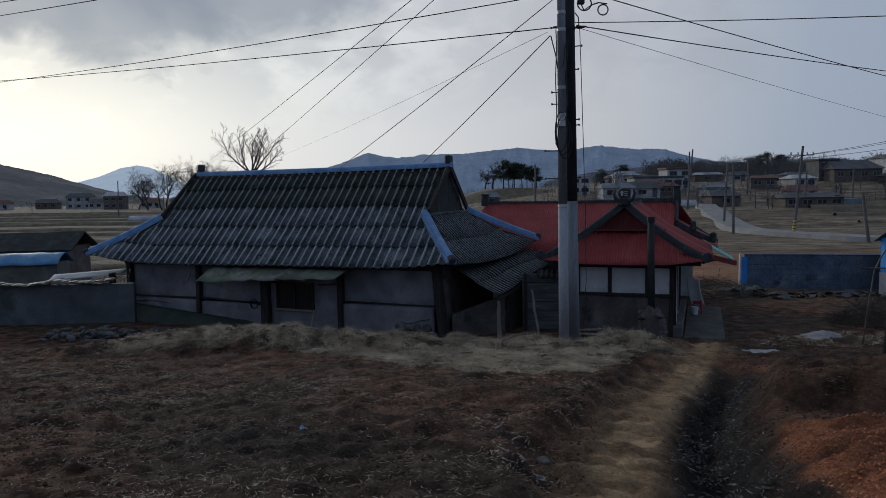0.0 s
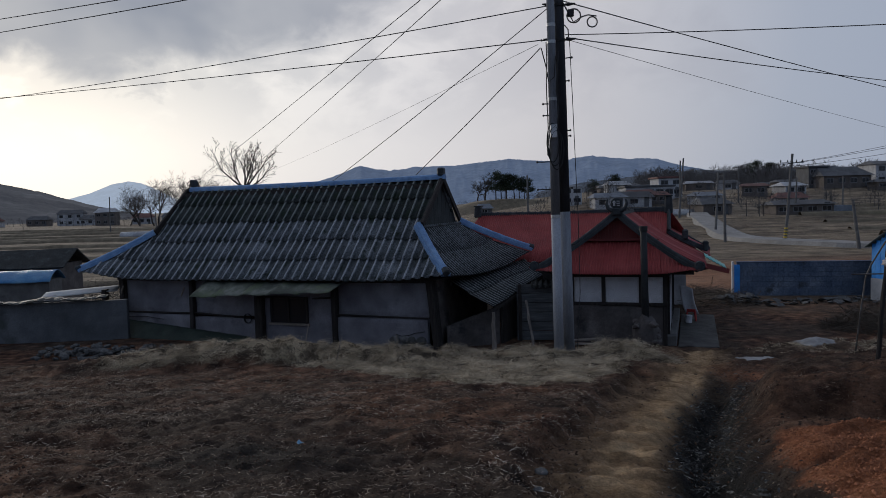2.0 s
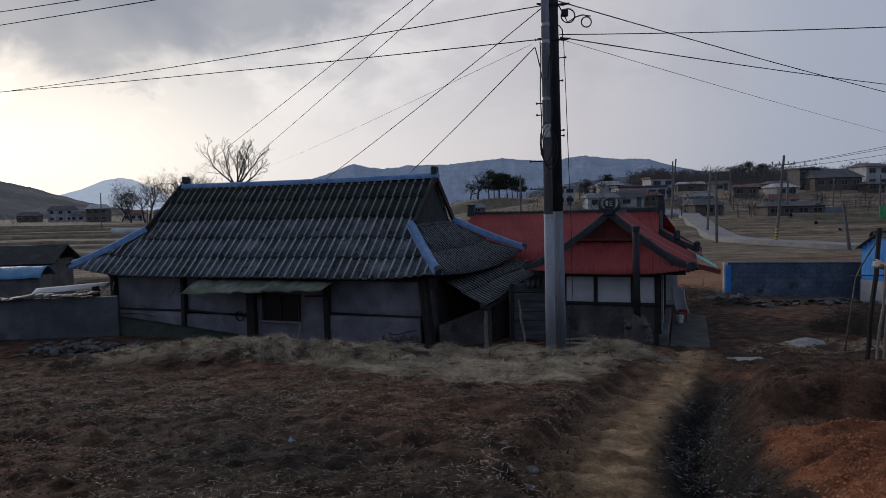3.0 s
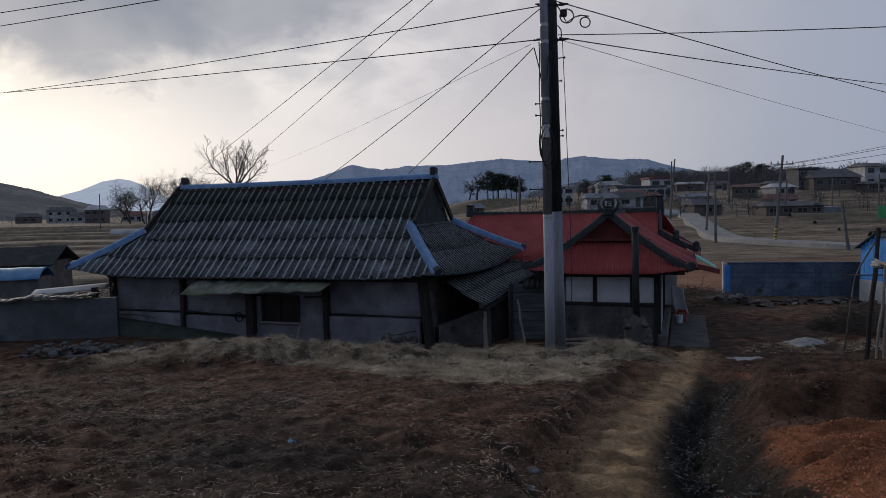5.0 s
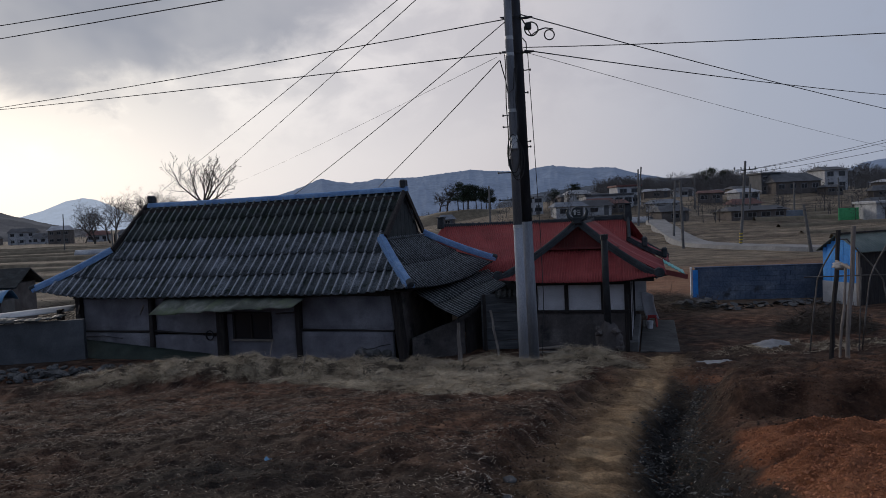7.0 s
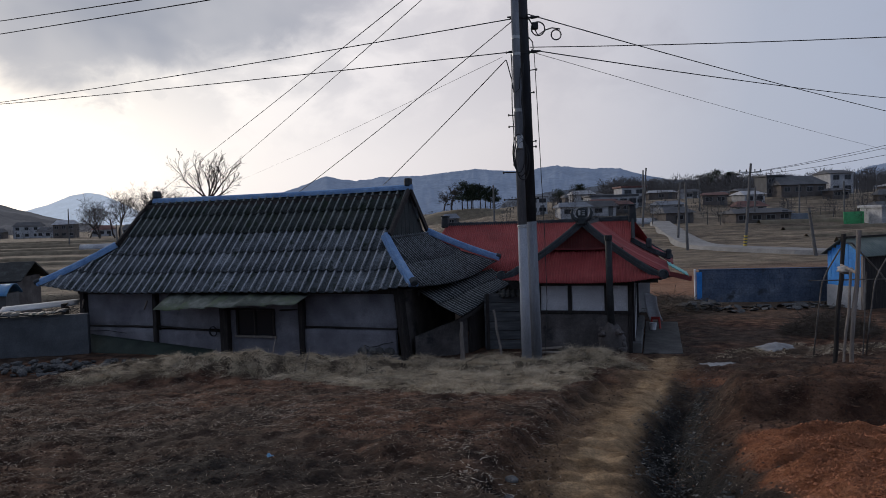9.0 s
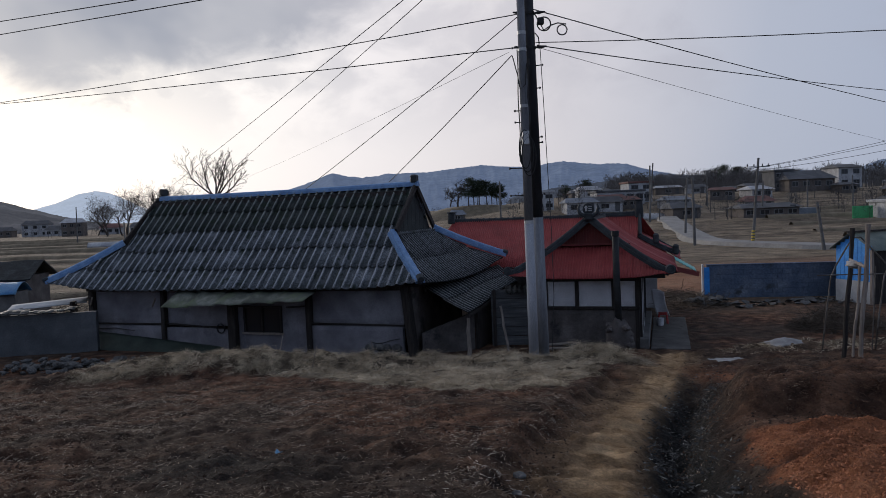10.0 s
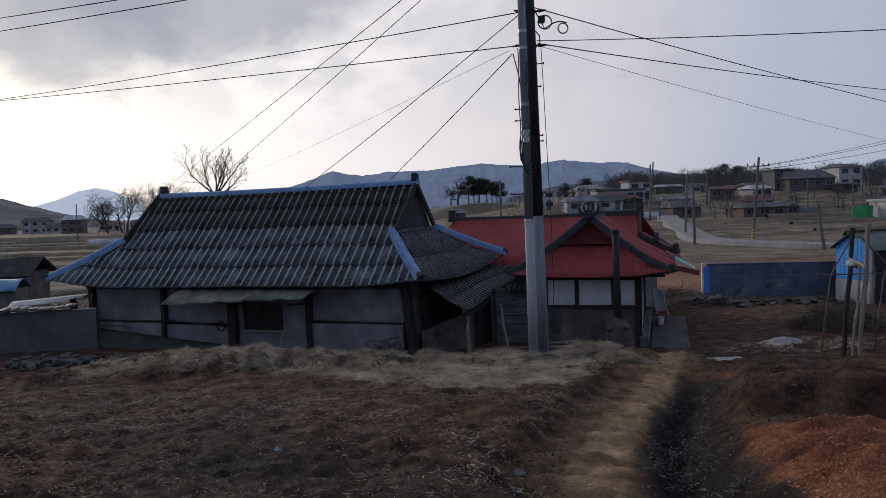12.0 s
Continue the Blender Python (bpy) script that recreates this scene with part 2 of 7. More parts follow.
def tube(points, radii, sides=8, bm=None, cap=True):
    """A bent round bar through the points."""
    bm = bm or bmesh.new()
    pts = [Vector(p) for p in points]
    if isinstance(radii, (int, float)):
        radii = [radii] * len(pts)
    rings, side = [], None
    for i, p in enumerate(pts):
        way = (pts[min(i + 1, len(pts) - 1)] - pts[max(i - 1, 0)]).normalized()
        if side is None:
            side = way.orthogonal().normalized()
        else:
            side = (side - way * side.dot(way)).normalized()
        up = way.cross(side)
        rings.append([bm.verts.new(p + (side * math.cos(a) + up * math.sin(a)) * radii[i]) for a in [2 * math.pi * k / sides for k in range(sides)]])
    for a, b in zip(rings, rings[1:]):
        for k in range(sides):
            bm.faces.new((a[k], a[(k + 1) % sides], b[(k + 1) % sides], b[k]))
    if cap:
        bm.faces.new(rings[0][::-1])
        bm.faces.new(rings[-1])
    return bm


def beam(a, b, w, h, bm=None, bevel=0.0):
    """A squared timber from a to b, w wide and h high."""
    a, b = Vector(a), Vector(b)
    way = (b - a).normalized()
    side = way.cross(Vector((0, 0, 1)))
    side = Vector((1, 0, 0)) if side.length < 0.05 else side.normalized()
    up = side.cross(way)
    m = Matrix((side, way, up)).transposed().to_4x4()
    m.translation = (a + b) / 2
    return box(-w / 2, w / 2, -(b - a).length / 2, (b - a).length / 2, -h / 2, h / 2, bm, bevel, m)


def grid(fn, nu, nv, bm=None, flip=False):
    """A sheet of nu by nv quads; fn(u, v) with u and v from 0 to 1 gives its points."""
    bm = bm or bmesh.new()
    vs = [[bm.verts.new(fn(i / nu, j / nv)) for j in range(nv + 1)] for i in range(nu + 1)]
    for i in range(nu):
        for j in range(nv):
            q = (vs[i][j], vs[i + 1][j], vs[i + 1][j + 1], vs[i][j + 1])
            bm.faces.new(q[::-1] if flip else q)
    return bm


def thicken(bm, d):
    """Gives a sheet depth: a second skin d below along the normals, joined at the rim."""
    bm.normal_update()
    bmesh.ops.solidify(bm, geom=bm.faces[:], thickness=d)
    return bm


def smoothstep(a, b, x):
    t = max(0.0, min(1.0, (x - a) / (b - a)))
    return t * t * (3 - 2 * t)

# ---- ground ----
PATH_LINE = [(0.3, -8.0), (0.9, 2.0), (1.1, 4.0), (1.36, 5.3), (1.97, 6.95), (2.92, 9.2), (4.1, 11.6), (5.2, 14.0), (6.1, 16.4), (7.2, 18.6)]
DITCH_LINE = [(0.9, -8.0), (1.35, 2.5), (1.72, 4.0), (2.08, 5.15), (2.55, 6.75), (3.25, 8.45), (4.35, 10.7), (5.4, 12.9)]


def line_gap(line, x, y):
    """How far (x, y) lies from the line, and on which share of it."""
    best, share = 1e9, 0.0
    for i in range(len(line) - 1):
        (ax, ay), (bx, by) = line[i], line[i + 1]
        dx, dy = bx - ax, by - ay
        t = max(0.0, min(1.0, ((x - ax) * dx + (y - ay) * dy) / (dx * dx + dy * dy)))
        d = math.hypot(x - ax - dx * t, y - ay - dy * t)
        if d < best:
            best, share = d, (i + t) / (len(line) - 1)
    return best, share


def bell(d, w):
    return math.exp(-(d / w) ** 2)


def plateau(y, a, b, s):
    return smoothstep(a - s, a + s, y) * (1 - smoothstep(b - s, b + s, y))


def bank_rise(x, y):
    amp = 0.44 * bell(x + 4.3, 3.9) + 0.10 * smoothstep(-9, -5, x) * (1 - smoothstep(4.2, 5.4, x)) + 0.16 * bell(x - 4.2, 0.8) + 0.10 * smoothstep(6.6, 7.6, x)
    amp += 0.10 * noise.noise((x * 2.2, y * 2.2, 31)) + 0.10 * abs(noise.noise((x * 4.5, y * 4.5, 32)))
    return amp * bell(y - 15.5 - 0.15 * math.sin(x * 1.7), (0.75 if x < -1 else 1.0) if y < 15.5 else 0.8)


def far_z(x, y):
    """The valley beyond the yard: sinks a little, then climbs towards the village on the far side."""
    z = -0.7 * smoothstep(28, 48, y)
    right = smoothstep(-0.05, 0.28, x / max(y, 1.0))
    z += right * (0.9 * smoothstep(86, 92, y) + 0.7 * smoothstep(103, 109, y) + 4.6 * smoothstep(122, 165, y) + 4.0 * smoothstep(200, 420, y))
    z += 0.5 * smoothstep(150, 400, y) * noise.noise((x * 0.01, y * 0.01, 3))
    z += 0.25 * smoothstep(50, 80, y) * noise.noise((x * 0.05, y * 0.09, 1))
    return z


def ground_z(x, y):
    slope = 3.08 - 0.152 * max(y, 2.2 + 0.2 * (y - 2.2))
    left = 1 - smoothstep(-9.5, -7.5, x)
    a, b = 15.9 + left * 1.6, 17.9 + left * 4.5
    k = smoothstep(a, b, y)
    z = slope * (1 - k) + far_z(x, y) * k if y < 40 else far_z(x, y)
    if y < 24 and abs(x) < 16:
        z += bank_rise(x, y)
        d, s = line_gap(PATH_LINE, x, y)
        z -= 0.06 * bell(d, 0.36) + 0.17 * (1 - smoothstep(0.58, 0.84, d + 0.16 * noise.noise((x * 2, y * 2, 8)) + 0.06 * noise.noise((x * 7, y * 7, 3)))) * (1 - smoothstep(10, 13, y))
        d, s = line_gap(DITCH_LINE, x, y)
        z -= 0.42 * bell(d + 0.06 * noise.noise((x * 3, y * 3, 6)), 0.34) * (1 - smoothstep(0.75, 1.0, s))
        if x > 2.0:  # raised beds beside the ditch
            e = smoothstep(0.35, 0.75, d) * smoothstep(2.2, 2.9, x)
            w = 0.10 * noise.noise((x * 1.6, y * 1.6, 13)) + 0.04 * noise.noise((x * 5, y * 5, 14))
            z += e * (0.08 * plateau(y + w, 4.98, 5.75, 0.16) + 0.10 * plateau(y + w + 0.12 * (x - 3), 3.0, 4.58, 0.13) - 0.10 * bell(y + w + 0.06 * (x - 3) - 4.78, 0.09) + 0.34 * plateau(y + 0.2 * (x - 3) + w, 6.7, 9.2, 0.26) * smoothstep(2.8, 3.4, x))
            z += e * 0.05 * math.sin(y * 3.0 + 0.4 * x) * smoothstep(8.3, 9.5, y) * (1 - smoothstep(13, 14.5, y))
        rough = 1 - smoothstep(17, 20, y)
        z += rough * (0.07 * noise.noise((x * 0.9, y * 0.9, 0)) + 0.055 * noise.noise((x * 2.6, y * 3.4, 5)) + 0.045 * noise.noise((x * 6, y * 7, 9)) + 0.035 * noise.noise((x * 12, y * 14, 12)))
        z += 0.03 * k * noise.noise((x * 2, y * 2, 4))
    return z


def kinds_at(x, y):
    """Shares of trodden path, red soil, dry grass and far field."""
    w = 0.10 * noise.noise((x * 2.3, y * 2.3, 7)) + 0.05 * noise.noise((x * 7, y * 7, 2))
    d, s = line_gap(PATH_LINE, x, y)
    path = 0.95 * (1 - smoothstep(0.11, 0.34, d + w)) + 0.40 * (1 - smoothstep(0.35, 0.82, d + 1.6 * w))
    path = min(1.0, path)
    e, s = line_gap(DITCH_LINE, x, y)
    red = 0.0
    if x > 2.0:
        red = smoothstep(0.42, 0.6, e + w) * (plateau(y + w, 4.88, 5.9, 0.10) + plateau(y + w + 0.12 * (x - 3), 2.9, 4.66, 0.10)) * smoothstep(2.1, 2.5, x + w)
        red = 1.0 if red > 0.5 else red * 1.6
        red *= 1 - 0.45 * smoothstep(4.2, 5.6, x + y * 0.1 + 3 * w)
        red += 0.6 * bell(x - 4.9 + 0.3 * w, 0.25) * bell(y - 11.3, 1.3)
    if 25 < y < 58 and x > 5:
        red = max(red, 0.55 * smoothstep(30, 34, y + 8 * w) * (1 - smoothstep(46, 56, y + 10 * w)))
    front = 14.7 - 4.6 * smoothstep(-3.5, 1.4, x) + 3.4 * smoothstep(1.8, 4.2, x)
    grass = smoothstep(front - 0.25, front + 0.35, y + 2.2 * w) * (1 - smoothstep(16.6, 17.8, y)) * smoothstep(-7.6, -6.6, x + 2 * w) * (1 - smoothstep(4.3, 4.9, x + 3 * w))
    grass = max(grass, 0.7 * smoothstep(6.4, 7.2, x) * bell(y - 15.2, 0.9))
    ditch = (1 - smoothstep(0.18, 0.5, e + w)) * (1 - smoothstep(0.8, 1.0, s))
    burnt = 0.75 * bell(math.hypot((x + 1.6) * 0.7, y - 5.6) + 3 * w, 0.75)
    # dark line coloured along the dip between the two red beds
    groove = 0.8 * bell(y + w + 0.06 * (x - 3) - 4.78, 0.07) * smoothstep(2.3, 2.6, x)
    return path, min(1, red), grass, max(ditch, burnt, groove)


def ground_material():
    m = bpy.data.materials.new("soil_and_dry_field")
    m.use_nodes = True
    n, l = m.node_tree.nodes, m.node_tree.links
    b = n["Principled BSDF"]
    co = n.new("ShaderNodeTexCoord")

    def noise_tex(s, d=6.0, r=0.6, stretch=None):
        t = n.new("ShaderNodeTexNoise")
        t.inputs["Scale"].default_value, t.inputs["Detail"].default_value, t.inputs["Roughness"].default_value = s, d, r
        if stretch:
            mp = n.new("ShaderNodeMapping")
            mp.inputs["Scale"].default_value = stretch
            l.new(co.outputs["Object"], mp.inputs[0])
            l.new(mp.outputs[0], t.inputs[0])
        else:
            l.new(co.outputs["Object"], t.inputs["Vector"])
        return t.outputs[0]

    def ramp(fac, stops):
        nd = n.new("ShaderNodeValToRGB")
        el = nd.color_ramp.elements
        while len(el) < len(stops):
            el.new(0.5)
        for e, (p, c) in zip(el, stops):
            e.position, e.color = p, (*c, 1)
        l.new(fac, nd.inputs[0])
        return nd.outputs[0]

    def mix(fac, a, c, kind="MIX"):
        nd = n.new("ShaderNodeMix")
        nd.data_type, nd.blend_type = "RGBA", kind
        nd.clamp_result = False
        if isinstance(fac, float):
            nd.inputs[0].default_value = fac
        else:
            l.new(fac, nd.inputs[0])
        l.new(a, nd.inputs[6])
        l.new(c, nd.inputs[7])
        return nd.outputs[2]

    big, mid, fine = noise_tex(0.35), noise_tex(2.6, 8), noise_tex(30, 9, 0.8)
    soil = ramp(mid, [(0.32, (0.016, 0.008, 0.006)), (0.5, (0.10, 0.050, 0.031)), (0.68, (0.25, 0.135, 0.085))])
    ash = ramp(mid, [(0.3, (0.028, 0.019, 0.015)), (0.5, (0.07, 0.048, 0.036)), (0.72, (0.14, 0.10, 0.075))])
    soil = mix(ramp(big, [(0.42, (0, 0, 0)), (0.6, (1, 1, 1))]), soil, ash)
    path = ramp(mid, [(0.30, (0.17, 0.105, 0.056)), (0.5, (0.40, 0.265, 0.15)), (0.70, (0.60, 0.42, 0.25))])
    red = ramp(mid, [(0.25, (0.13, 0.047, 0.022)), (0.5, (0.30, 0.115, 0.055)), (0.75, (0.44, 0.19, 0.098))])
    straw = ramp(mid, [(0.30, (0.022, 0.017, 0.012)), (0.5, (0.08, 0.062, 0.044)), (0.70, (0.19, 0.15, 0.11))])
    mud = ramp(mid, [(0.25, (0.010, 0.011, 0.012)), (0.55, (0.024, 0.024, 0.024)), (0.75, (0.05, 0.046, 0.04))])
    # paddies and dry fields of the valley, in long strips
    rows = noise_tex(1.0, 5, 0.6, (0.012, 0.07, 1))
    field = ramp(rows, [(0.3, (0.06, 0.047, 0.036)), (0.45, (0.15, 0.12, 0.088)), (0.55, (0.085, 0.067, 0.050)), (0.68, (0.21, 0.17, 0.125))])
    clumps = noise_tex(1.0, 8, 0.7, (0.35, 0.9, 1))
    tone = ramp(clumps, [(0.34, (0.55, 0.54, 0.53)), (0.5, (1.3, 1.3, 1.3)), (0.66, (2.3, 2.25, 2.1))])
    field = mix(1.0, field, tone, "MULTIPLY")
    sep = n.new("ShaderNodeSeparateXYZ")
    l.new(co.outputs["Object"], sep.inputs[0])
    far = n.new("ShaderNodeMapRange")
    far.inputs[1].default_value, far.inputs[2].default_value = 24, 34
    l.new(sep.outputs[1], far.inputs[0])
    colour = mix(far.outputs[0], soil, field)
    at = n.new("ShaderNodeAttribute")
    at.attribute_name = "kinds"
    sp = n.new("ShaderNodeSeparateColor")
    l.new(at.outputs["Color"], sp.inputs[0])
    colour = mix(sp.outputs[0], colour, path)
    colour = mix(sp.outputs[1], colour, red)
    colour = mix(sp.outputs[2], colour, straw)
    colour = mix(at.outputs["Alpha"], colour, mud)
    grain = n.new("ShaderNodeMath")
    grain.operation = "MULTIPLY_ADD"
    l.new(fine, grain.inputs[0])
    grain.inputs[1].default_value, grain.inputs[2].default_value = 2.9, -0.4
    sc = n.new("ShaderNodeVectorMath")
    sc.operation = "SCALE"
    l.new(colour, sc.inputs[0])
    l.new(grain.outputs[0], sc.inputs["Scale"])
    l.new(sc.outputs[0], b.inputs["Base Color"])
    b.inputs["Roughness"].default_value = 0.95
    b.inputs["Specular IOR Level"].default_value = 0.15
    bp = n.new("ShaderNodeBump")
    bp.inputs["Strength"].default_value, bp.inputs["Distance"].default_value = 1.0, 0.08
    l.new(fine, bp.inputs["Height"])
    bp2 = n.new("ShaderNodeBump")
    bp2.inputs["Strength"].default_value, bp2.inputs["Distance"].default_value = 0.7, 0.12
    l.new(mid, bp2.inputs["Height"])
    l.new(bp2.outputs[0], bp.inputs["Normal"])
    l.new(bp.outputs[0], b.inputs["Normal"])
    return m


def spaced(dense0, dense1, step, ends, grow):
    vals = list(np.arange(dense0, dense1 + step / 2, step))
    s, v = step, vals[-1]
    while v < ends[1]:
        s *= grow
        v += s
        vals.append(v)
    s, v = step, vals[0]
    while v > ends[0]:
        s *= grow
        v -= s
        vals.insert(0, v)
    return vals


KEPT, STEP = {}, 0.065


def at_ground(x, y):
    """Height and kinds of ground at a place near the camera, from the finished sheet."""
    u, v = (x + 9.9) / STEP, (y - 2.6) / STEP
    if not (0 <= u < 23.0 / STEP and 0 <= v < 15.9 / STEP):
        return ground_z(x, y), kinds_at(x, y)
    i, j = int(u), int(v)
    u, v, w = u - i, v - j, KEPT["w"]
    a = (KEPT["y"] + j) * w + KEPT["x"] + i
    z, kinds = KEPT["z"], KEPT["kinds"]
    height = (z[a] * (1 - u) + z[a + 1] * u) * (1 - v) + (z[a + w] * (1 - u) + z[a + w + 1] * u) * v
    c, d = 4 * (a if u < 0.5 else a + 1), 4 * (a + w if u < 0.5 else a + w + 1)
    near = c if v < 0.5 else d
    return height, kinds[near:near + 4]


def build_ground():
    xs = spaced(-9.9, 13.2, STEP, (-3800, 3800), 1.07)
    ys = spaced(2.6, 18.6, STEP, (-400, 4300), 1.055)
    KEPT["x"], KEPT["y"] = min(range(len(xs)), key=lambda i: abs(xs[i] + 9.9)), min(range(len(ys)), key=lambda i: abs(ys[i] - 2.6))
    me = bpy.data.meshes.new("ground")
    w = len(xs)
    verts = [(x, y, ground_z(x, y)) for y in ys for x in xs]
    faces = [(j * w + i, j * w + i + 1, (j + 1) * w + i + 1, (j + 1) * w + i) for j in range(len(ys) - 1) for i in range(w - 1)]
    me.from_pydata(verts, [], faces)
    at = me.attributes.new("kinds", "FLOAT_COLOR", "POINT")
    flat = []
    for x, y, z in verts:
        flat.extend(kinds_at(x, y) if 0 < y < 70 and abs(x) < 80 else (0.0, 0.0, 0.0, 0.0))
    at.data.foreach_set("color", flat)
    KEPT["z"] = [v[2] for v in verts]
    KEPT["kinds"], KEPT["w"] = flat, w
    for p in me.polygons:
        p.use_smooth = True
    me.materials.append(ground_material())
    return tagged(new("ground", me), "bare brown winter field with a trodden path and dry valley fields", "ground", kind="structure")


build_ground()

# ---- corrugated roofing ----
def sheet_mesh(place, normal, xa, xb, v0, v1, limits, wave, pitch, amp, lift, rows=2, per=6, thick=0.009):
    n = max(2, round((xb - xa) / pitch * per))
    bm = bmesh.new()

    def pt(u, w):
        v = v0 + (v1 - v0) * w
        lo, hi = limits(v)
        x = min(max(xa + (xb - xa) * u, lo), hi)
        return place(x, v) + normal * (amp * wave(x / pitch) + lift * (1 - w))

    grid(pt, n, rows, bm)
    # wave height per vertex; the material paints paler, highlit crests from it
    layer = bm.verts.layers.float.new("crest_wear_light")
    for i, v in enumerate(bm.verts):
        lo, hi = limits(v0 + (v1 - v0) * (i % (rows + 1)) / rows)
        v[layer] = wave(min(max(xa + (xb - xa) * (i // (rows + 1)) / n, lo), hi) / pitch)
    bmesh.ops.remove_doubles(bm, verts=bm.verts[:], dist=0.0008)
    bmesh.ops.dissolve_degenerate(bm, edges=bm.edges[:], dist=0.0008)
    if not bm.faces:
        bm.free()
        return None
    thicken(bm, thick)
    return bm


def tile_wave(t):
    c = 0.5 + 0.5 * math.cos(2 * math.pi * t)
    return c ** 3.2


def tin_wave(t):
    return 0.5 + 0.5 * math.cos(2 * math.pi * t)


def lay_sheets(parent, place, normal, x_span, limits, courses, waves, pitch, amp, material, wave=tile_wave, lap=0.05, lift=0.022, per=6, rows=2, loose=0.006, seed=1):
    rnd = random.Random(seed)
    normal = Vector(normal).normalized()
    w = waves * pitch
    for c in range(courses):
        v0, v1 = c / courses, min(1.0, (c + 1) / courses + lap)
        k = math.floor(x_span[0] / w)
        while k * w < x_span[1]:
            xa, xb = k * w, (k + 1) * w + pitch * 0.3
            k += 1
            los, his = zip(limits(v0), limits(v1))
            if xb <= min(los) + 0.02 or xa >= max(his) - 0.02:
                continue
            slip = rnd.uniform(-0.35, 0.35) * lap / courses
            bm = sheet_mesh(place, normal, xa, min(xb, x_span[1]), v0 + slip if c else v0 + slip * 0.4, v1, limits, wave, pitch, amp, lift + rnd.uniform(0, loose), rows, per)
            if bm:
                part("roof_sheet", bm, material[c] if isinstance(material, tuple) else material, parent, smooth=True)


def lerp3(a, b, t):
    return Vector(a) * (1 - t) + Vector(b) * t


def ridge_cap(points, width, height, sides=10):
    """A half-round tiled ridge on a low plinth along the points."""
    bm = bmesh.new()
    pts = [Vector(p) for p in points]
    prof = [(-width * 0.62, -0.05), (-width * 0.62, height * 0.30), (-width * 0.45, height * 0.34), (-width * 0.42, height * 0.6)]
    arc = [(-width * 0.42 * math.cos(a), height * 0.6 + height * 0.4 * math.sin(a)) for a in np.linspace(0.35, math.pi - 0.35, 6)]
    prof = prof + arc + [(-x, z) for x, z in prof[::-1]]
    rings = []
    for i, p in enumerate(pts):
        way = (pts[min(i + 1, len(pts) - 1)] - pts[max(i - 1, 0)]).normalized()
        side = way.cross(Vector((0, 0, 1))).normalized()
        up = side.cross(way)
        rings.append([bm.verts.new(p + side * x + up * z) for x, z in prof])
    for a, b in zip(rings, rings[1:]):
        for k in range(len(prof)):
            q = (k + 1) % len(prof)
            bm.faces.new((a[k], a[q], b[q], b[k]))
    bm.faces.new(rings[0])
    bm.faces.new(rings[-1][::-1])
    bmesh.ops.recalc_face_normals(bm, faces=bm.faces[:])
    return bm


def bowed(a, b, sag, n=9):
    return [lerp3(a, b, i / n) + Vector((0, 0, -sag * 4 * (i / n) * (1 - i / n))) for i in range(n + 1)]


# ---- the old house with the grey slate roof ----
OLD = pose(0.1, 19.5, 0, 0, 0, -22)
RIDGE_Y, RIDGE_Z = 3.0, 5.0


def eave_z(x):
    return 2.0 + 0.17 * bell(x - 0.2, 1.2) + 0.20 * bell(x + 13.5, 1.3) - 0.05 * bell(x + 9.5, 2.5)


def front_place(x, v):
    z0 = eave_z(x)
    sag = -0.05 * math.sin(math.pi * v) + 0.02 * math.sin(x * 1.3) * math.sin(math.pi * v)
    return Vector((x, RIDGE_Y * v, z0 + (RIDGE_Z - z0) * v + sag))


def front_limits(v):
    k = 0.47
    if v < k:
        return -13.45 + (13.45 - 11.35) * v / k, 0.12 - 1.32 * v / k
    return -11.35 + 0.35 * (v - k) / (1 - k), -1.2 + 0.2 * (v - k) / (1 - k)


def back_place(x, v):
    p = front_place(x, v)
    return Vector((p.x, 2 * RIDGE_Y - p.y, p.z))


GABLE = surface("dark_gable_sheet", [(0.022, 0.027, 0.027), (0.034, 0.04, 0.04), (0.05, 0.058, 0.056)], 2, 0.85, fine=30)


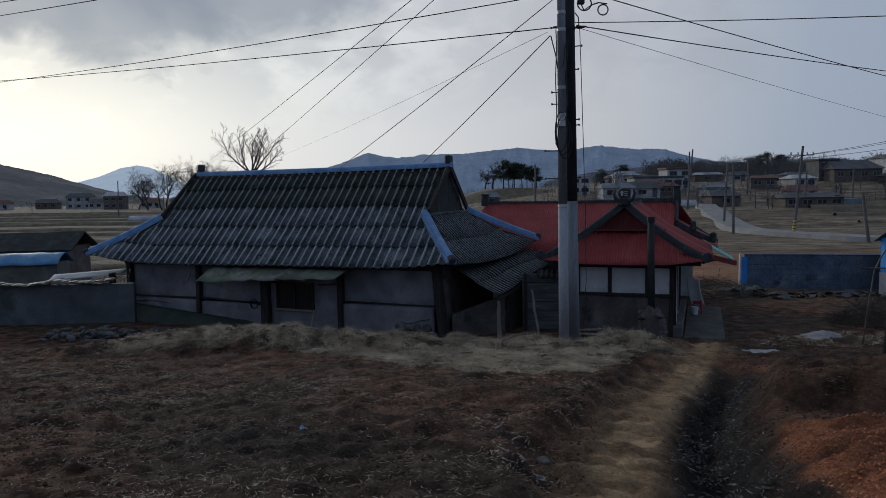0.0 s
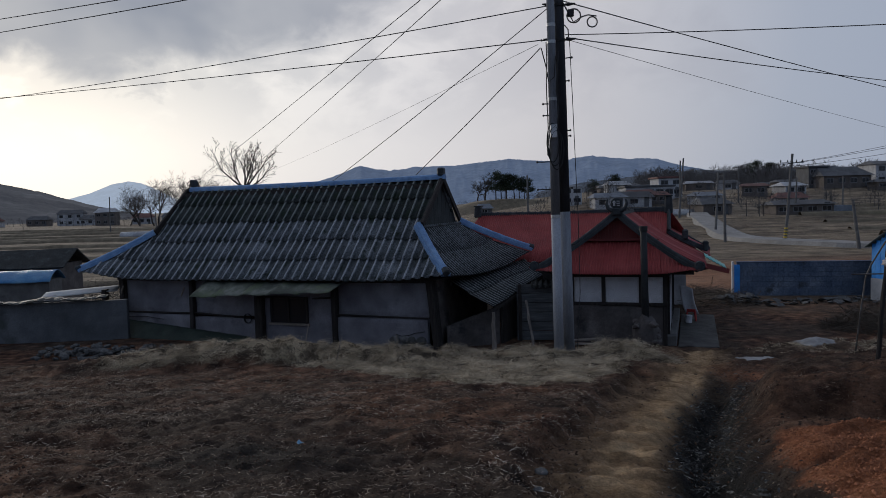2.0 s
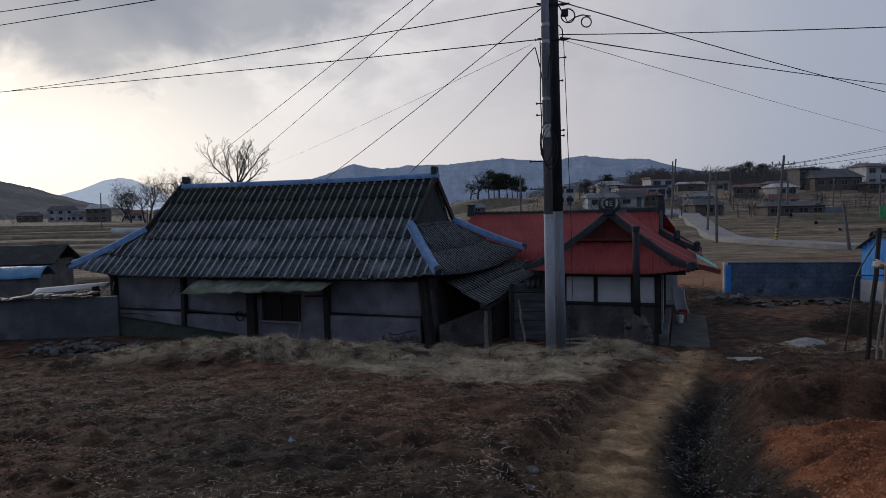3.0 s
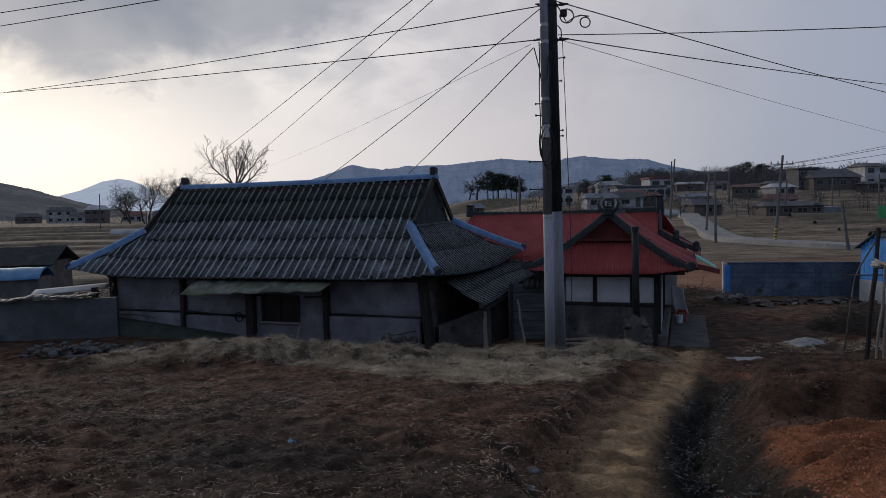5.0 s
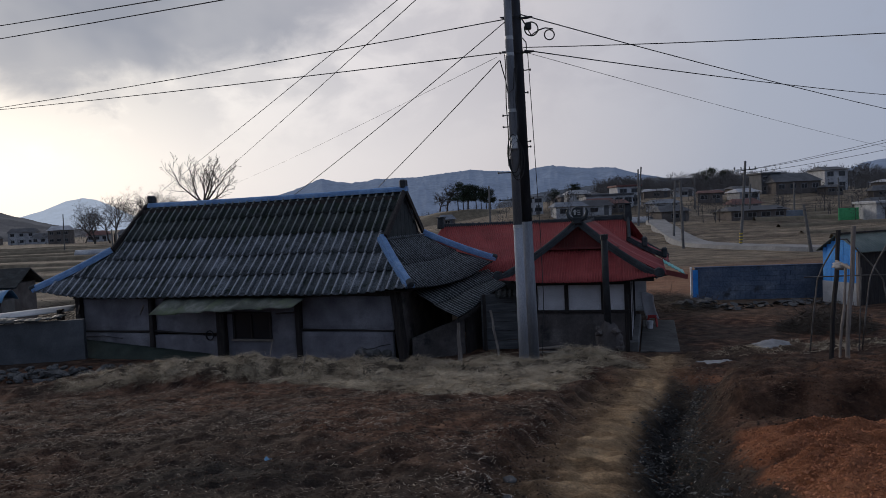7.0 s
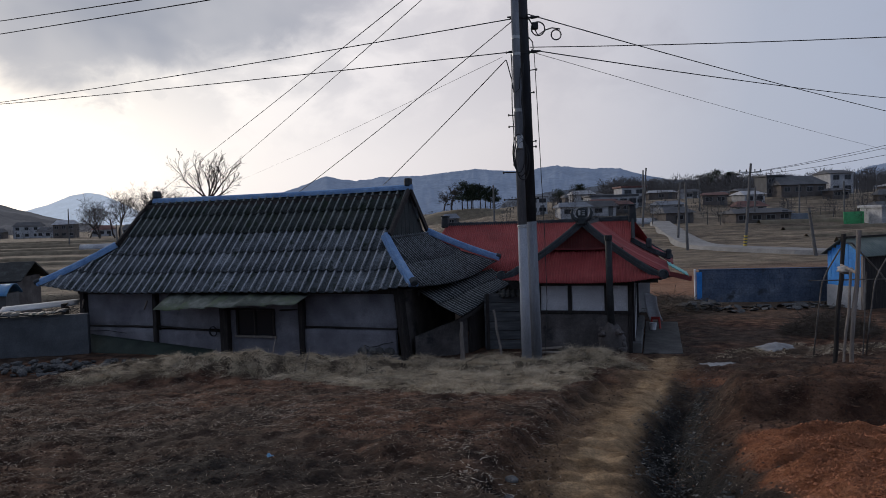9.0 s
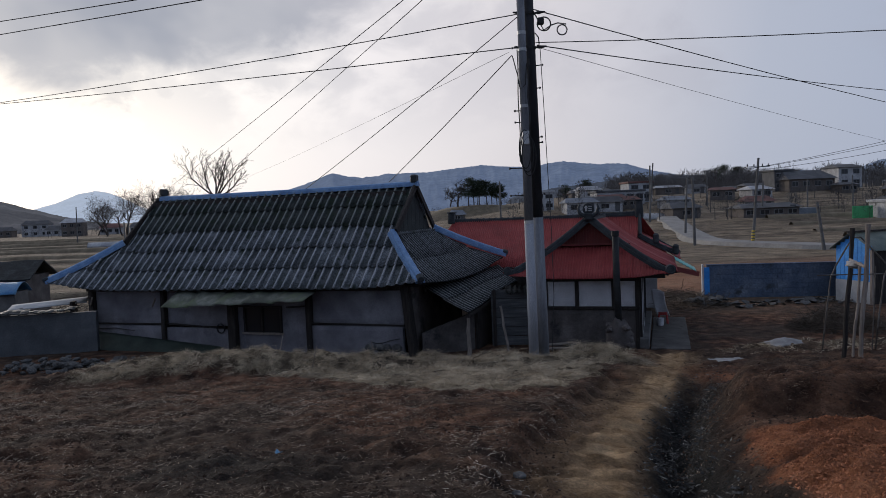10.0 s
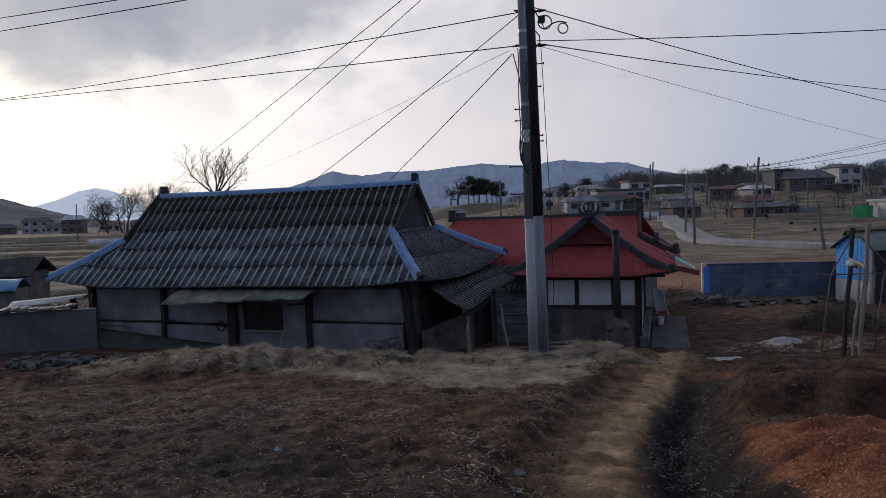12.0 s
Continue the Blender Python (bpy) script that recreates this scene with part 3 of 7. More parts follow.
def old_house():
    house = thing("old_house", "low old farmhouse with grey corrugated slate roof and cracked plaster walls", "house", OLD)
    roof = part("roof", box(-11.2, -1.3, 2.7, 3.3, 4.72, 4.86), WOOD_DARK, house)
    # the two upper courses take darker, greener sheets than the three below
    lay_sheets(roof, front_place, (0, -1, 1), (-13.5, 0.2), front_limits, 5, 3, 0.285, 0.085, (SLATE, SLATE, SLATE, SLATE_UPPER, SLATE_UPPER), seed=3, per=8, lift=0.042, loose=0.016)
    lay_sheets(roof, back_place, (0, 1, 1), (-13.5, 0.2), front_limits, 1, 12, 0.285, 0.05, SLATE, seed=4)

    # the two hipped ends below the gables
    def right_place(y, v):
        low = Vector((0.15 + 0.13 * y, y, 2.06 + 0.11 * bell(y, 1.0) + 0.36 * bell(y - 6.1, 1.6)))
        high = Vector((-1.15, y, 3.56))
        return lerp3(low, high, v) + Vector((0, 0, -0.07 * math.sin(math.pi * v)))

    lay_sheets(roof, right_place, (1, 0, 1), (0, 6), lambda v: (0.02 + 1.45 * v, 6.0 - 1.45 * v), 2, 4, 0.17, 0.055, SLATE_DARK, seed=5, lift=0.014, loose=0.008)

    def left_place(y, v):
        low = Vector((-13.5, y, 2.1 + 0.1 * bell(y, 1.0)))
        return lerp3(low, Vector((-11.4, y, 3.45)), v)

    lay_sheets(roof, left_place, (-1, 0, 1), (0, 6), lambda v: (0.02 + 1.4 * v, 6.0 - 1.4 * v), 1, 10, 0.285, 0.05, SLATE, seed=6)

    # gable boards and verges
    for x, s in ((-1.22, 1), (-11.1, -1)):
        bm = bmesh.new()
        a = [bm.verts.new((x, y, z)) for y, z in ((1.3, 3.42), (4.7, 3.42), (3.0, 4.95))]
        bm.faces.new(a)
        thicken(bm, 0.05)
        part("gable_board", bm, GABLE, house, "dark green-grey gable board")
        for k in range(9):
            y0 = 1.45 + k * 0.345
            top = 4.86 - abs(y0 + 0.16 - 3.0) * 0.9
            if top > 3.55:
                part("gable_plank", box(x + s * 0.012, x + s * 0.04, y0, y0 + 0.325, 3.44, top), GABLE, house)
    for y, s in ((1.35, 1), (4.65, -1)):
        part("verge_board", beam((-1.06, 3.0, 5.03), (-1.10, y, 3.62), 0.08, 0.17), WOOD_DARK, house)
        part("verge_board", beam((-11.15, 3.0, 5.0), (-11.3, y, 3.5), 0.08, 0.17), WOOD_DARK, house)
    part("gable_flashing", box(-1.22, -1.02, 1.3, 4.7, 3.50, 3.57, bevel=0.02), SLATE, house)

    # blue painted ridges
    main = part("main_ridge", ridge_cap(bowed((-11.05, 3, 4.98), (-0.98, 3, 5.04), 0.03, 14), 0.22, 0.12), RIDGE_BLUE, house, smooth=False)
    for x, s in ((-0.98, 1), (-11.05, -1)):
        bm = box(-0.1, 0.1, -0.14, 0.14, 0, 0.26, bevel=0.04)
        bmesh.ops.translate(bm, verts=bm.verts[:], vec=(x - s * 0.12, 3, 5.1))
        part("ridge_end_tile", bm, DARK_TILE, house, "dark upright end tile on the ridge")
    for a, b in (((-1.28, 1.42, 3.56), (0.12, 0.02, 2.24)), ((-1.15, 4.62, 3.58), (1.0, 6.05, 2.52)), ((-11.4, 1.45, 3.46), (-13.5, 0.0, 2.26)), ((-11.4, 4.6, 3.46), (-13.5, 6.0, 2.26))):
        part("hip_ridge", ridge_cap(bowed(a, b, 0.05), 0.22, 0.17), RIDGE_BLUE, house)
        way = (Vector(b) - Vector(a)).normalized()
        e = Vector(b) + way * 0.02 + Vector((0, 0, 0.10))
        part("hip_end_tile", tube([e - way * 0.12, e + way * 0.05, e + way * 0.08], [0.10, 0.11, 0.07], 10), DARK_TILE, house)
    return house


house_old = old_house()


def plaster_panel(x0, x1, y, z0, z1, seed, thick=0.14, wob=0.012):
    """A wall panel with a softly uneven face."""
    nx, nz = max(3, int((x1 - x0) / 0.12)), max(3, int((z1 - z0) / 0.12))
    bm = bmesh.new()

    def pt(u, w):
        x, z = x0 + (x1 - x0) * u, z0 + (z1 - z0) * w
        edge = min(u, 1 - u, w, 1 - w)
        return Vector((x, y - wob * noise.noise((x * 2.5, z * 2.5, seed)) - 0.02 * smoothstep(0, 0.06, edge), z))

    grid(pt, nx, nz, bm, flip=False)
    bm.normal_update()
    back = [bm.verts.new((x, y + thick, z)) for x, z in ((x0, z0), (x1, z0), (x1, z1), (x0, z1))]
    bm.faces.new(back[::-1])
    return bm


def old_house_walls(house):
    rnd = random.Random(8)
    posts = [(-12.2, 0.20, 0.0), (-9.2, 0.16, 0.0), (-6.55, 0.30, 0.02), (-3.8, 0.17, 0.03), (-0.62, 0.26, 0.24)]
    for x, w, lean in posts:
        part("post", beam((x, 0.66, 2.05), (x + lean, 0.62, -0.1), w, 0.22, bevel=0.02), WOOD_DARK, house)
    part("top_beam", beam((-12.4, 0.66, 1.98), (-0.5, 0.66, 2.02), 0.16, 0.18, bevel=0.015), WOOD_DARK, house)
    spans = [(-12.1, -9.28), (-9.12, -6.72), (-3.7, -0.72)]
    beams = [(0.80, 0.82), (0.84, 0.70), (0.93, 0.90)]
    for k, ((x0, x1), (za, zb)) in enumerate(zip(spans, beams)):
        part("wall_panel", plaster_panel(x0, x1, 0.72, (za + zb) / 2, 1.95, k), PLASTER, house)
        low = part("lower_wall_panel", plaster_panel(x0, x1, 0.62, -0.15, (za + zb) / 2 - 0.06, k + 9, wob=0.025), PLASTER, house, "pale grey lower wall with smeared plaster")
        part("rail", beam((x0 - 0.05, 0.63, za), (x1 + 0.05, 0.63, zb), 0.07, 0.045, bevel=0.008), WOOD_DARK, house)
    # the panel with the window
    part("wall_panel", plaster_panel(-6.40, -6.15, 0.72, -0.15, 1.95, 21), PLASTER, house)
    part("wall_panel", plaster_panel(-4.80, -3.9, 0.72, -0.15, 1.95, 22), PLASTER, house)
    part("wall_panel", plaster_panel(-6.15, -4.80, 0.72, -0.15, 0.60, 23), PLASTER, house)
    part("wall_panel", plaster_panel(-6.15, -4.80, 0.72, 1.42, 1.95, 24), PLASTER, house)
    win = part("window_frame", box(-6.17, -4.78, 0.66, 0.76, 1.38, 1.44), WOOD_DARK, house)
    box_list = [(-6.17, -6.10, 0.58, 1.40), (-4.85, -4.78, 0.58, 1.40), (-5.52, -5.46, 0.60, 1.40)]
    for x0, x1, z0, z1 in box_list:
        part("window_bar", box(x0, x1, 0.66, 0.75, z0, z1, bevel=0.006), WOOD_DARK, win)
    part("sill", box(-6.2, -4.75, 0.60, 0.78, 0.54, 0.60, bevel=0.01), WOOD_GREY, win)
    for x0, x1 in ((-6.10, -5.52), (-5.46, -4.85)):
        part("pane", box(x0, x1, 0.715, 0.722, 0.60, 1.38), GLASS_DARK, win)
    part("room_wall", box(-6.3, -4.7, 1.2, 1.25, 0.3, 1.6), WOOD_DARK, house)
    # exposed foundation stones where the plaster fell by the corner
    for k in range(9):
        x, z = -1.75 + (k % 5) * 0.27 + rnd.uniform(-0.05, 0.05), 0.05 + (k // 5) * 0.2
        bm = bmesh.new()
        bmesh.ops.create_icosphere(bm, subdivisions=2, radius=0.15)
        for v in bm.verts:
            v.co *= 1 + 0.25 * noise.noise(v.co * 7 + Vector((k, 0, 0)))
            v.co = Vector((x + v.co.x * 1.1, 0.58 + v.co.y * 0.5, z + v.co.z * 0.8))
        part("foundation_stone", bm, STONE, house, smooth=True)
    for pts in ([(-1.75, 0.585, 0.42), (-1.55, 0.58, 0.36), (-1.3, 0.58, 0.40), (-1.1, 0.58, 0.47), (-0.8, 0.58, 0.52)], [(-1.2, 0.58, 0.36), (-1.12, 0.58, 0.2), (-0.9, 0.58, 0.12)], [(-12.0, 0.58, 0.62), (-11.2, 0.58, 0.66), (-10.4, 0.58, 0.58)]):
        part("wall_crack", tube(pts, 0.012, 5), BLACK, house)
    # side and back walls, ceiling boards under the eaves
    part("side_wall", box(-0.62, -0.42, 0.8, 5.3, -0.1, 2.1), MUD, house)
    part("side_wall", box(-12.3, -12.1, 0.8, 5.3, -0.1, 2.1), MUD, house)
    part("back_wall", box(-12.3, -0.42, 5.15, 5.3, -0.1, 2.1), MUD, house)
    part("eave_soffit", box(-12.9, -0.1, 0.35, 5.6, 2.06, 2.1), WOOD_DARK, house)
    for k in range(26):
        x = -12.7 + k * 0.49
        part("rafter", tube([(x, 0.12, eave_z(x) + 0.02), (x, 1.0, 2.02 + 0.75)], 0.045, 6), WOOD_DARK, house)
    # light struts of a lost awning
    for x, z in ((-12.15, 1.42), (-9.55, 1.40)):
        part("strut", beam((x - 0.05, 0.55, z), (x + 0.45, 0.15, z + 0.32), 0.035, 0.05), WOOD_GREY, house)


GLASS_DARK = bpy.data.materials.new("dark_window_glass")
GLASS_DARK.use_nodes = True
_b = GLASS_DARK.node_tree.nodes["Principled BSDF"]
_b.inputs["Base Color"].default_value = (0.02, 0.022, 0.025, 1)
_b.inputs["Roughness"].default_value = 0.12
STONE = surface("field_stone", [(0.03, 0.031, 0.033), (0.07, 0.07, 0.07), (0.15, 0.148, 0.145)], 4, 0.95, fine=30, vary=0.35)
TARP = surface("dark_green_tarp", [(0.012, 0.022, 0.018), (0.022, 0.036, 0.029), (0.04, 0.055, 0.045)], 2, 0.6, fine=15)
AWNING = surface("mossy_sheet", [(0.045, 0.052, 0.042), (0.09, 0.10, 0.082), (0.22, 0.23, 0.20)], 1.6, 0.85, fine=30, dirt=((0.10, 0.125, 0.075), 0.52, 1.4))
old_house_walls(house_old)


def house_awning(house):
    """Ragged flat sheets that lengthen the eave over the window."""
    rnd = random.Random(4)
    xs = [-8.25, -7.3, -6.35, -5.3, -4.25, -3.3]
    for i, (a, b) in enumerate(zip(xs, xs[1:])):
        z0 = 1.54 + 0.05 * i
        t = rnd.uniform(-0.05, 0.05)
        bm = bmesh.new()

        def pt(u, w, a=a, b=b, z0=z0, t=t):
            x = a + (b + 0.06 - a) * u + (0.22 * (1 - w) - 0.3)
            y = -0.52 + 0.75 * w + t * 0.3 + 0.02 * noise.noise((x * 3, w * 2, 1))
            return Vector((x + 0.3 * w, y, z0 + (1.98 - z0) * w + 0.012 * math.sin(x * 9) + 0.02 * noise.noise((x * 2, w * 2, 3)) + 0.01 * i % 0.02))

        grid(pt, 10, 4, bm)
        thicken(bm, 0.012)
        part("awning_sheet", bm, AWNING, house, "mossy pale awning sheet", smooth=True)
    for x in (-8.0, -5.9, -3.9):
        part("awning_bracket", beam((x, 0.55, 1.45), (x, -0.42, 1.56), 0.04, 0.05), WOOD_DARK, house)


house_awning(house_old)


def lean_to():
    """The low slate lean-to against the hipped end, on thin crooked posts."""
    lean = thing("lean_to_shed", "sagging dark slate lean-to on crooked thin posts beside the farmhouse", "shed", OLD)

    def place(s, v):
        low = lerp3((1.22, 0.72, 1.25), (1.52, 6.3, 1.72), s)
        high = lerp3((-0.25, 1.15, 1.97), (0.85, 6.5, 2.22), s)
        return lerp3(low, high, v) + Vector((0, 0, -0.04 * math.sin(math.pi * v) - 0.03 * math.sin(s * 9)))

    lay_sheets(lean, place, (0.5, -0.1, 1), (0, 1), lambda v: (0.0, 1.0), 2, 3, 1 / 30, 0.05, SLATE_DARK, seed=9, lift=0.018, loose=0.02)
    part("eave_beam", beam((1.2, 0.8, 1.17), (1.5, 6.2, 1.6), 0.09, 0.1), WOOD_DARK, lean)
    part("top_beam", beam((-0.2, 1.2, 1.86), (0.8, 6.4, 2.1), 0.09, 0.1), WOOD_DARK, lean)
    for a, b in (((1.17, 0.95, 1.2), (1.27, 0.75, -0.05)), ((1.12, 1.05, 1.2), (1.16, 0.9, -0.05)), ((1.85, 2.0, 1.3), (2.12, 1.75, -0.05))):
        pts = [lerp3(a, b, k / 5) + Vector((0.015 * math.sin(k * 2.1), 0, 0)) for k in range(6)]
        part("post", tube(pts, [0.036, 0.034, 0.04, 0.036, 0.04, 0.045], 7), WOOD_GREY, lean)
    for k in range(5):
        s = 0.1 + k * 0.2
        part("rafter", beam(place(s, 0.02) + Vector((0, 0, -0.06)), place(s, 0.98) + Vector((0, 0, -0.06)), 0.05, 0.06), WOOD_DARK, lean)
    # mud wall with a sloping top, and the dark back wall
    bm = bmesh.new()
    q = [bm.verts.new(p) for p in ((-0.25, 0.95, -0.1), (1.05, 1.95, -0.1), (1.05, 1.95, 1.12), (-0.25, 0.95, 0.62))]
    bm.faces.new(q)
    thicken(bm, 0.1)
    part("mud_wall", bm, MUD, lean, "rain-washed mud wall with sloping top")
    part("back_wall", box(-0.3, 2.0, 5.6, 5.7, -0.1, 1.8), WOOD_DARK, lean)
    part("inner_wall", beam((1.1, 2.0, 0.7), (1.55, 5.6, 0.7), 0.08, 1.5), WOOD_DARK, lean)
    return lean


lean_to()


def board_fence():
    f = thing("board_wall", "dark weathered board wall between the two houses", "wall", pose(2.45, 21.2, 0, 0, 0, -8))
    for k in range(6):
        part("board", box(-0.1, 1.85, 0.01 * (k % 2), 0.05 + 0.01 * (k % 2), 0.02 + k * 0.285, 0.29 + k * 0.285, bevel=0.01), BOARD, f)
    for x in (-0.05, 1.65):
        part("post", box(x, x + 0.1, -0.06, 0.0, -0.1, 1.72, bevel=0.01), WOOD_DARK, f)
    cap = part("cap_sheet", thicken(grid(lambda u, w: Vector((0.35 + 0.75 * u, -0.2 + 0.5 * w, 1.64 + 0.16 * w + 0.03 * math.cos(u * 30))), 30, 2), 0.01), SLATE_DARK, f, "loose slate sheet")
    part("cap_rafter", beam((0.5, -0.18, 1.6), (0.5, 0.28, 1.75), 0.05, 0.05), WOOD_DARK, f)
    return f


BOARD = surface("sooty_boards", [(0.045, 0.047, 0.05), (0.075, 0.078, 0.083), (0.12, 0.122, 0.128)], 2, 0.9, fine=40, stretch=(0.7, 6, 6))
board_fence()


def yard_tarp():
    bm = bmesh.new()

    def pt(u, w):
        x = -12.1 + 5.2 * u
        top = 0.56 - 0.42 * u
        return Vector((x, 0.02 + 0.5 * w + 0.03 * noise.noise((x * 2, w * 3, 2)), -0.05 + (top + 0.05) * w + 0.02 * noise.noise((x * 3, w * 2, 6))))

    grid(pt, 40, 8, bm)
    thicken(bm, 0.02)
    ob = part("tarp", bm, TARP, smooth=True)
    ob.matrix_world = OLD
    tagged(ob, "dark green tarp leaning along the foot of the wall", "tarp")


yard_tarp()


def wall_coil():
    bm = bmesh.new()
    for k in range(3):
        pts = [(0.13 * math.cos(a) * (1 + 0.05 * k), -0.02 * k, 0.15 * math.sin(a)) for a in np.linspace(0, 2 * math.pi, 17)]
        tube(pts, 0.013, 6, bm, cap=False)
    ob = part("cable_coil", bm, BLACK, smooth=True)
    ob.matrix_world = OLD @ pose(-6.95, 0.57, 0.72)
    tagged(ob, "black cable coil hanging on the farmhouse wall", "cable")


wall_coil()


def garden_wall_left():
    """The rendered yard wall that runs on from the farmhouse, with a broken tile coping."""
    w = thing("yard_wall", "low grey rendered yard wall with a broken tile coping", "wall", pose(-11.2, 23.6, 0, 0, 0, 4))
    bm = bmesh.new()

    def pt(u, v):
        x, z = -9.0 + 9.75 * u, -0.3 + 1.62 * v
        return Vector((x, 0.015 * noise.noise((x, z * 2, 3)) * 2, z + (0.03 * noise.noise((x * 1.5, 0, 1)) if v == 1 else 0)))

    grid(pt, 70, 10, bm)
    thicken(bm, 0.2)
    part("render_face", bm, WALL_GREY, w)
    rnd = random.Random(12)
    for k in range(33):
        x = -9 + k * 0.275 + rnd.uniform(-0.05, 0.05)
        h = 1.36 + 0.05 * math.sin(k * 0.8) + (0.06 if k > 27 else 0)
        bm = thicken(grid(lambda u, v: Vector((x + 0.3 * u, -0.22 + 0.62 * v, h + 0.05 * math.sin(math.pi * v) + 0.03 * math.sin(math.pi * u) + rnd.uniform(0, 0.004))), 3, 4), 0.025)
        bmesh.ops.rotate(bm, verts=bm.verts[:], cent=(x, 0, h), matrix=Euler((rnd.uniform(-0.12, 0.12), rnd.uniform(-0.06, 0.06), rnd.uniform(-0.2, 0.2))).to_matrix())
        part("coping_tile", bm, DARK_TILE, w)
    return w


WALL_GREY = surface("stained_render", [(0.06, 0.066, 0.074), (0.10, 0.107, 0.117), (0.15, 0.157, 0.17)], 0.9, 0.95, fine=25, dirt=((0.06, 0.067, 0.065), 0.55, 0.8))
garden_wall_left()

# ---- the red-roofed house ----
RED = pose(6.3, 19.9, 0, 0, 0, -20)


def red_house():
    h = thing("red_roofed_house", "small white-walled house with red corrugated metal roof and dark tiled ridges", "house", RED)
    cx, top, eave = -1.2, 3.72, 2.07
    roof = part("roof", box(-1.3, -1.1, 0.5, 5.9, top - 0.25, top - 0.1), WOOD_DARK, h)
    pitch = 0.078

    # hip slope under the gable
    def hip_place(x, v):
        flare = 0.13 * bell(x - 0.95, 0.7) + 0.1 * bell(x + 3.4, 0.7)
        return Vector((x, -0.72 + 1.22 * v, eave + flare * (1 - v) + (3.02 - eave) * v - 0.05 * math.sin(math.pi * v)))

    lay_sheets(roof, hip_place, (0, -0.62, 1), (-3.5, 1.05), lambda v: (-3.45 + 1.2 * v, 1.02 - 1.2 * v), 1, 10, pitch, 0.032, RED_TIN, tin_wave, rows=4, per=5, loose=0.003, seed=11)

    # the long slopes of the wing
    def right_place(y, v):
        low = Vector((1.2, y, 2.2 + 0.04 * bell(y + 0.7, 0.8)))
        return lerp3(low, Vector((cx, y, top)), v) + Vector((0, 0, -0.10 * math.sin(math.pi * v)))

    def left_place(y, v):
        p = right_place(y, v)
        return Vector((2 * cx - p.x, p.y, p.z))

    lim = lambda v: (-0.7 + 1.9 * v if v < 0.5 else 0.25, 5.0 + 0.8 * v)
    lay_sheets(roof, right_place, (0.6, 0, 1), (-0.75, 5.8), lim, 1, 10, pitch, 0.032, RED_TIN, tin_wave, rows=5, per=5, seed=12)
    lay_sheets(roof, left_place, (-0.6, 0, 1), (-0.75, 5.8), lim, 1, 10, pitch, 0.032, RED_TIN, tin_wave, rows=5, per=5, seed=13)

    # main body behind: long ridge across
    def main_front(x, v):
        return Vector((x, 3.4 + 2.6 * v, eave + (3.72 - eave) * v - 0.08 * math.sin(math.pi * v)))

    lay_sheets(roof, main_front, (0, -0.6, 1), (-7.9, 0.5), lambda v: (-7.9 + 0.9 * v, -1.5 if v < 0.3 else 0.0), 1, 10, pitch, 0.032, RED_TIN, tin_wave, rows=3, per=5, seed=14)

    def main_back(x, v):
        p = main_front(x, v)
        return Vector((p.x, 12.0 - p.y, p.z))

    lay_sheets(roof, main_back, (0, 0.6, 1), (-7.9, 1.0), lambda v: (-7.9 + 0.9 * v, 1.2 - 1.1 * v), 1, 40, pitch * 2, 0.03, RED_TIN, tin_wave, rows=2, per=4, seed=15)

    def main_right(y, v):
        low = Vector((1.42, y, 2.1 + 0.05 * bell(y - 8.5, 1)))
        return lerp3(low, Vector((0.02, y, 3.1)), v)

    lay_sheets(roof, main_right, (0.7, 0, 1), (5.1, 8.6), lambda v: (5.1 + 0.4 * v, 8.6 - 1.5 * v), 1, 10, pitch, 0.032, RED_TIN, tin_wave, rows=3, per=5, seed=16)

    # gables
    for x, y, k in ((cx, 0.42, 0), (0.0, 6.0, 1)):
        bm = bmesh.new()
        tri = [(-1.05, 2.98), (1.05, 2.98), (0, 3.66)]
        if k == 0:
            a = [bm.verts.new((x + p, y, z)) for p, z in tri]
        else:
            a = [bm.verts.new((x, y + p, z)) for p, z in tri]
        bm.faces.new(a)
        thicken(bm, 0.03)
        part("gable_panel", bm, RED_DEEP, h, "deep red ribbed gable panel")
        for q in range(26):
            p = -1.0 + q * 0.08
            t = 3.64 - abs(p) * 0.65
            if t > 3.05:
                bm = box(x + p - 0.012, x + p + 0.012, y - 0.03, y - 0.003, 3.0, t) if k == 0 else box(x + 0.003, x + 0.03, y + p - 0.012, y + p + 0.012, 3.0, t)
                part("gable_rib", bm, RED_DEEP, h)
    part("gable_flashing", box(cx - 1.15, cx + 1.15, 0.30, 0.40, 2.98, 3.03), RED_DEEP, h)

    # dark tiled ridges
    def tiled_ridge(a, b, sag, w=0.115, hgt=0.14, name="tiled_ridge"):
        part(name, ridge_cap(bowed(a, b, sag), w, hgt), DARK_TILE, h)
        n = int((Vector(b) - Vector(a)).length / 0.24)
        pts = bowed(a, b, sag, n)
        for p, q in zip(pts, pts[1:]):
            way = (q - p).normalized()
            c = p + way * 0.03 + Vector((0, 0, hgt * 0.78))
            part("ridge_tile", tube([c, c + way * 0.05], w * 0.46, 8), DARK_TILE, h)

    tiled_ridge((cx, 0.15, 3.70), (cx, 5.9, 3.72), 0.03)
    tiled_ridge((-7.1, 6.0, 3.68), (0.05, 6.0, 3.74), 0.05)
    tiled_ridge((cx + 0.02, 0.22, 3.74), (1.0, -0.62, 2.2), 0.10, name="barge_ridge")
    tiled_ridge((cx - 0.02, 0.22, 3.74), (-3.42, -0.62, 2.2), 0.10, name="barge_ridge")
    tiled_ridge((0.06, 5.9, 3.7), (0.10, 5.0, 3.0), 0.02, 0.10, 0.11, name="barge_ridge")
    tiled_ridge((0.02, 5.02, 3.02), (1.3, 5.02, 2.36), 0.05, 0.10, 0.12, name="hip_ridge")
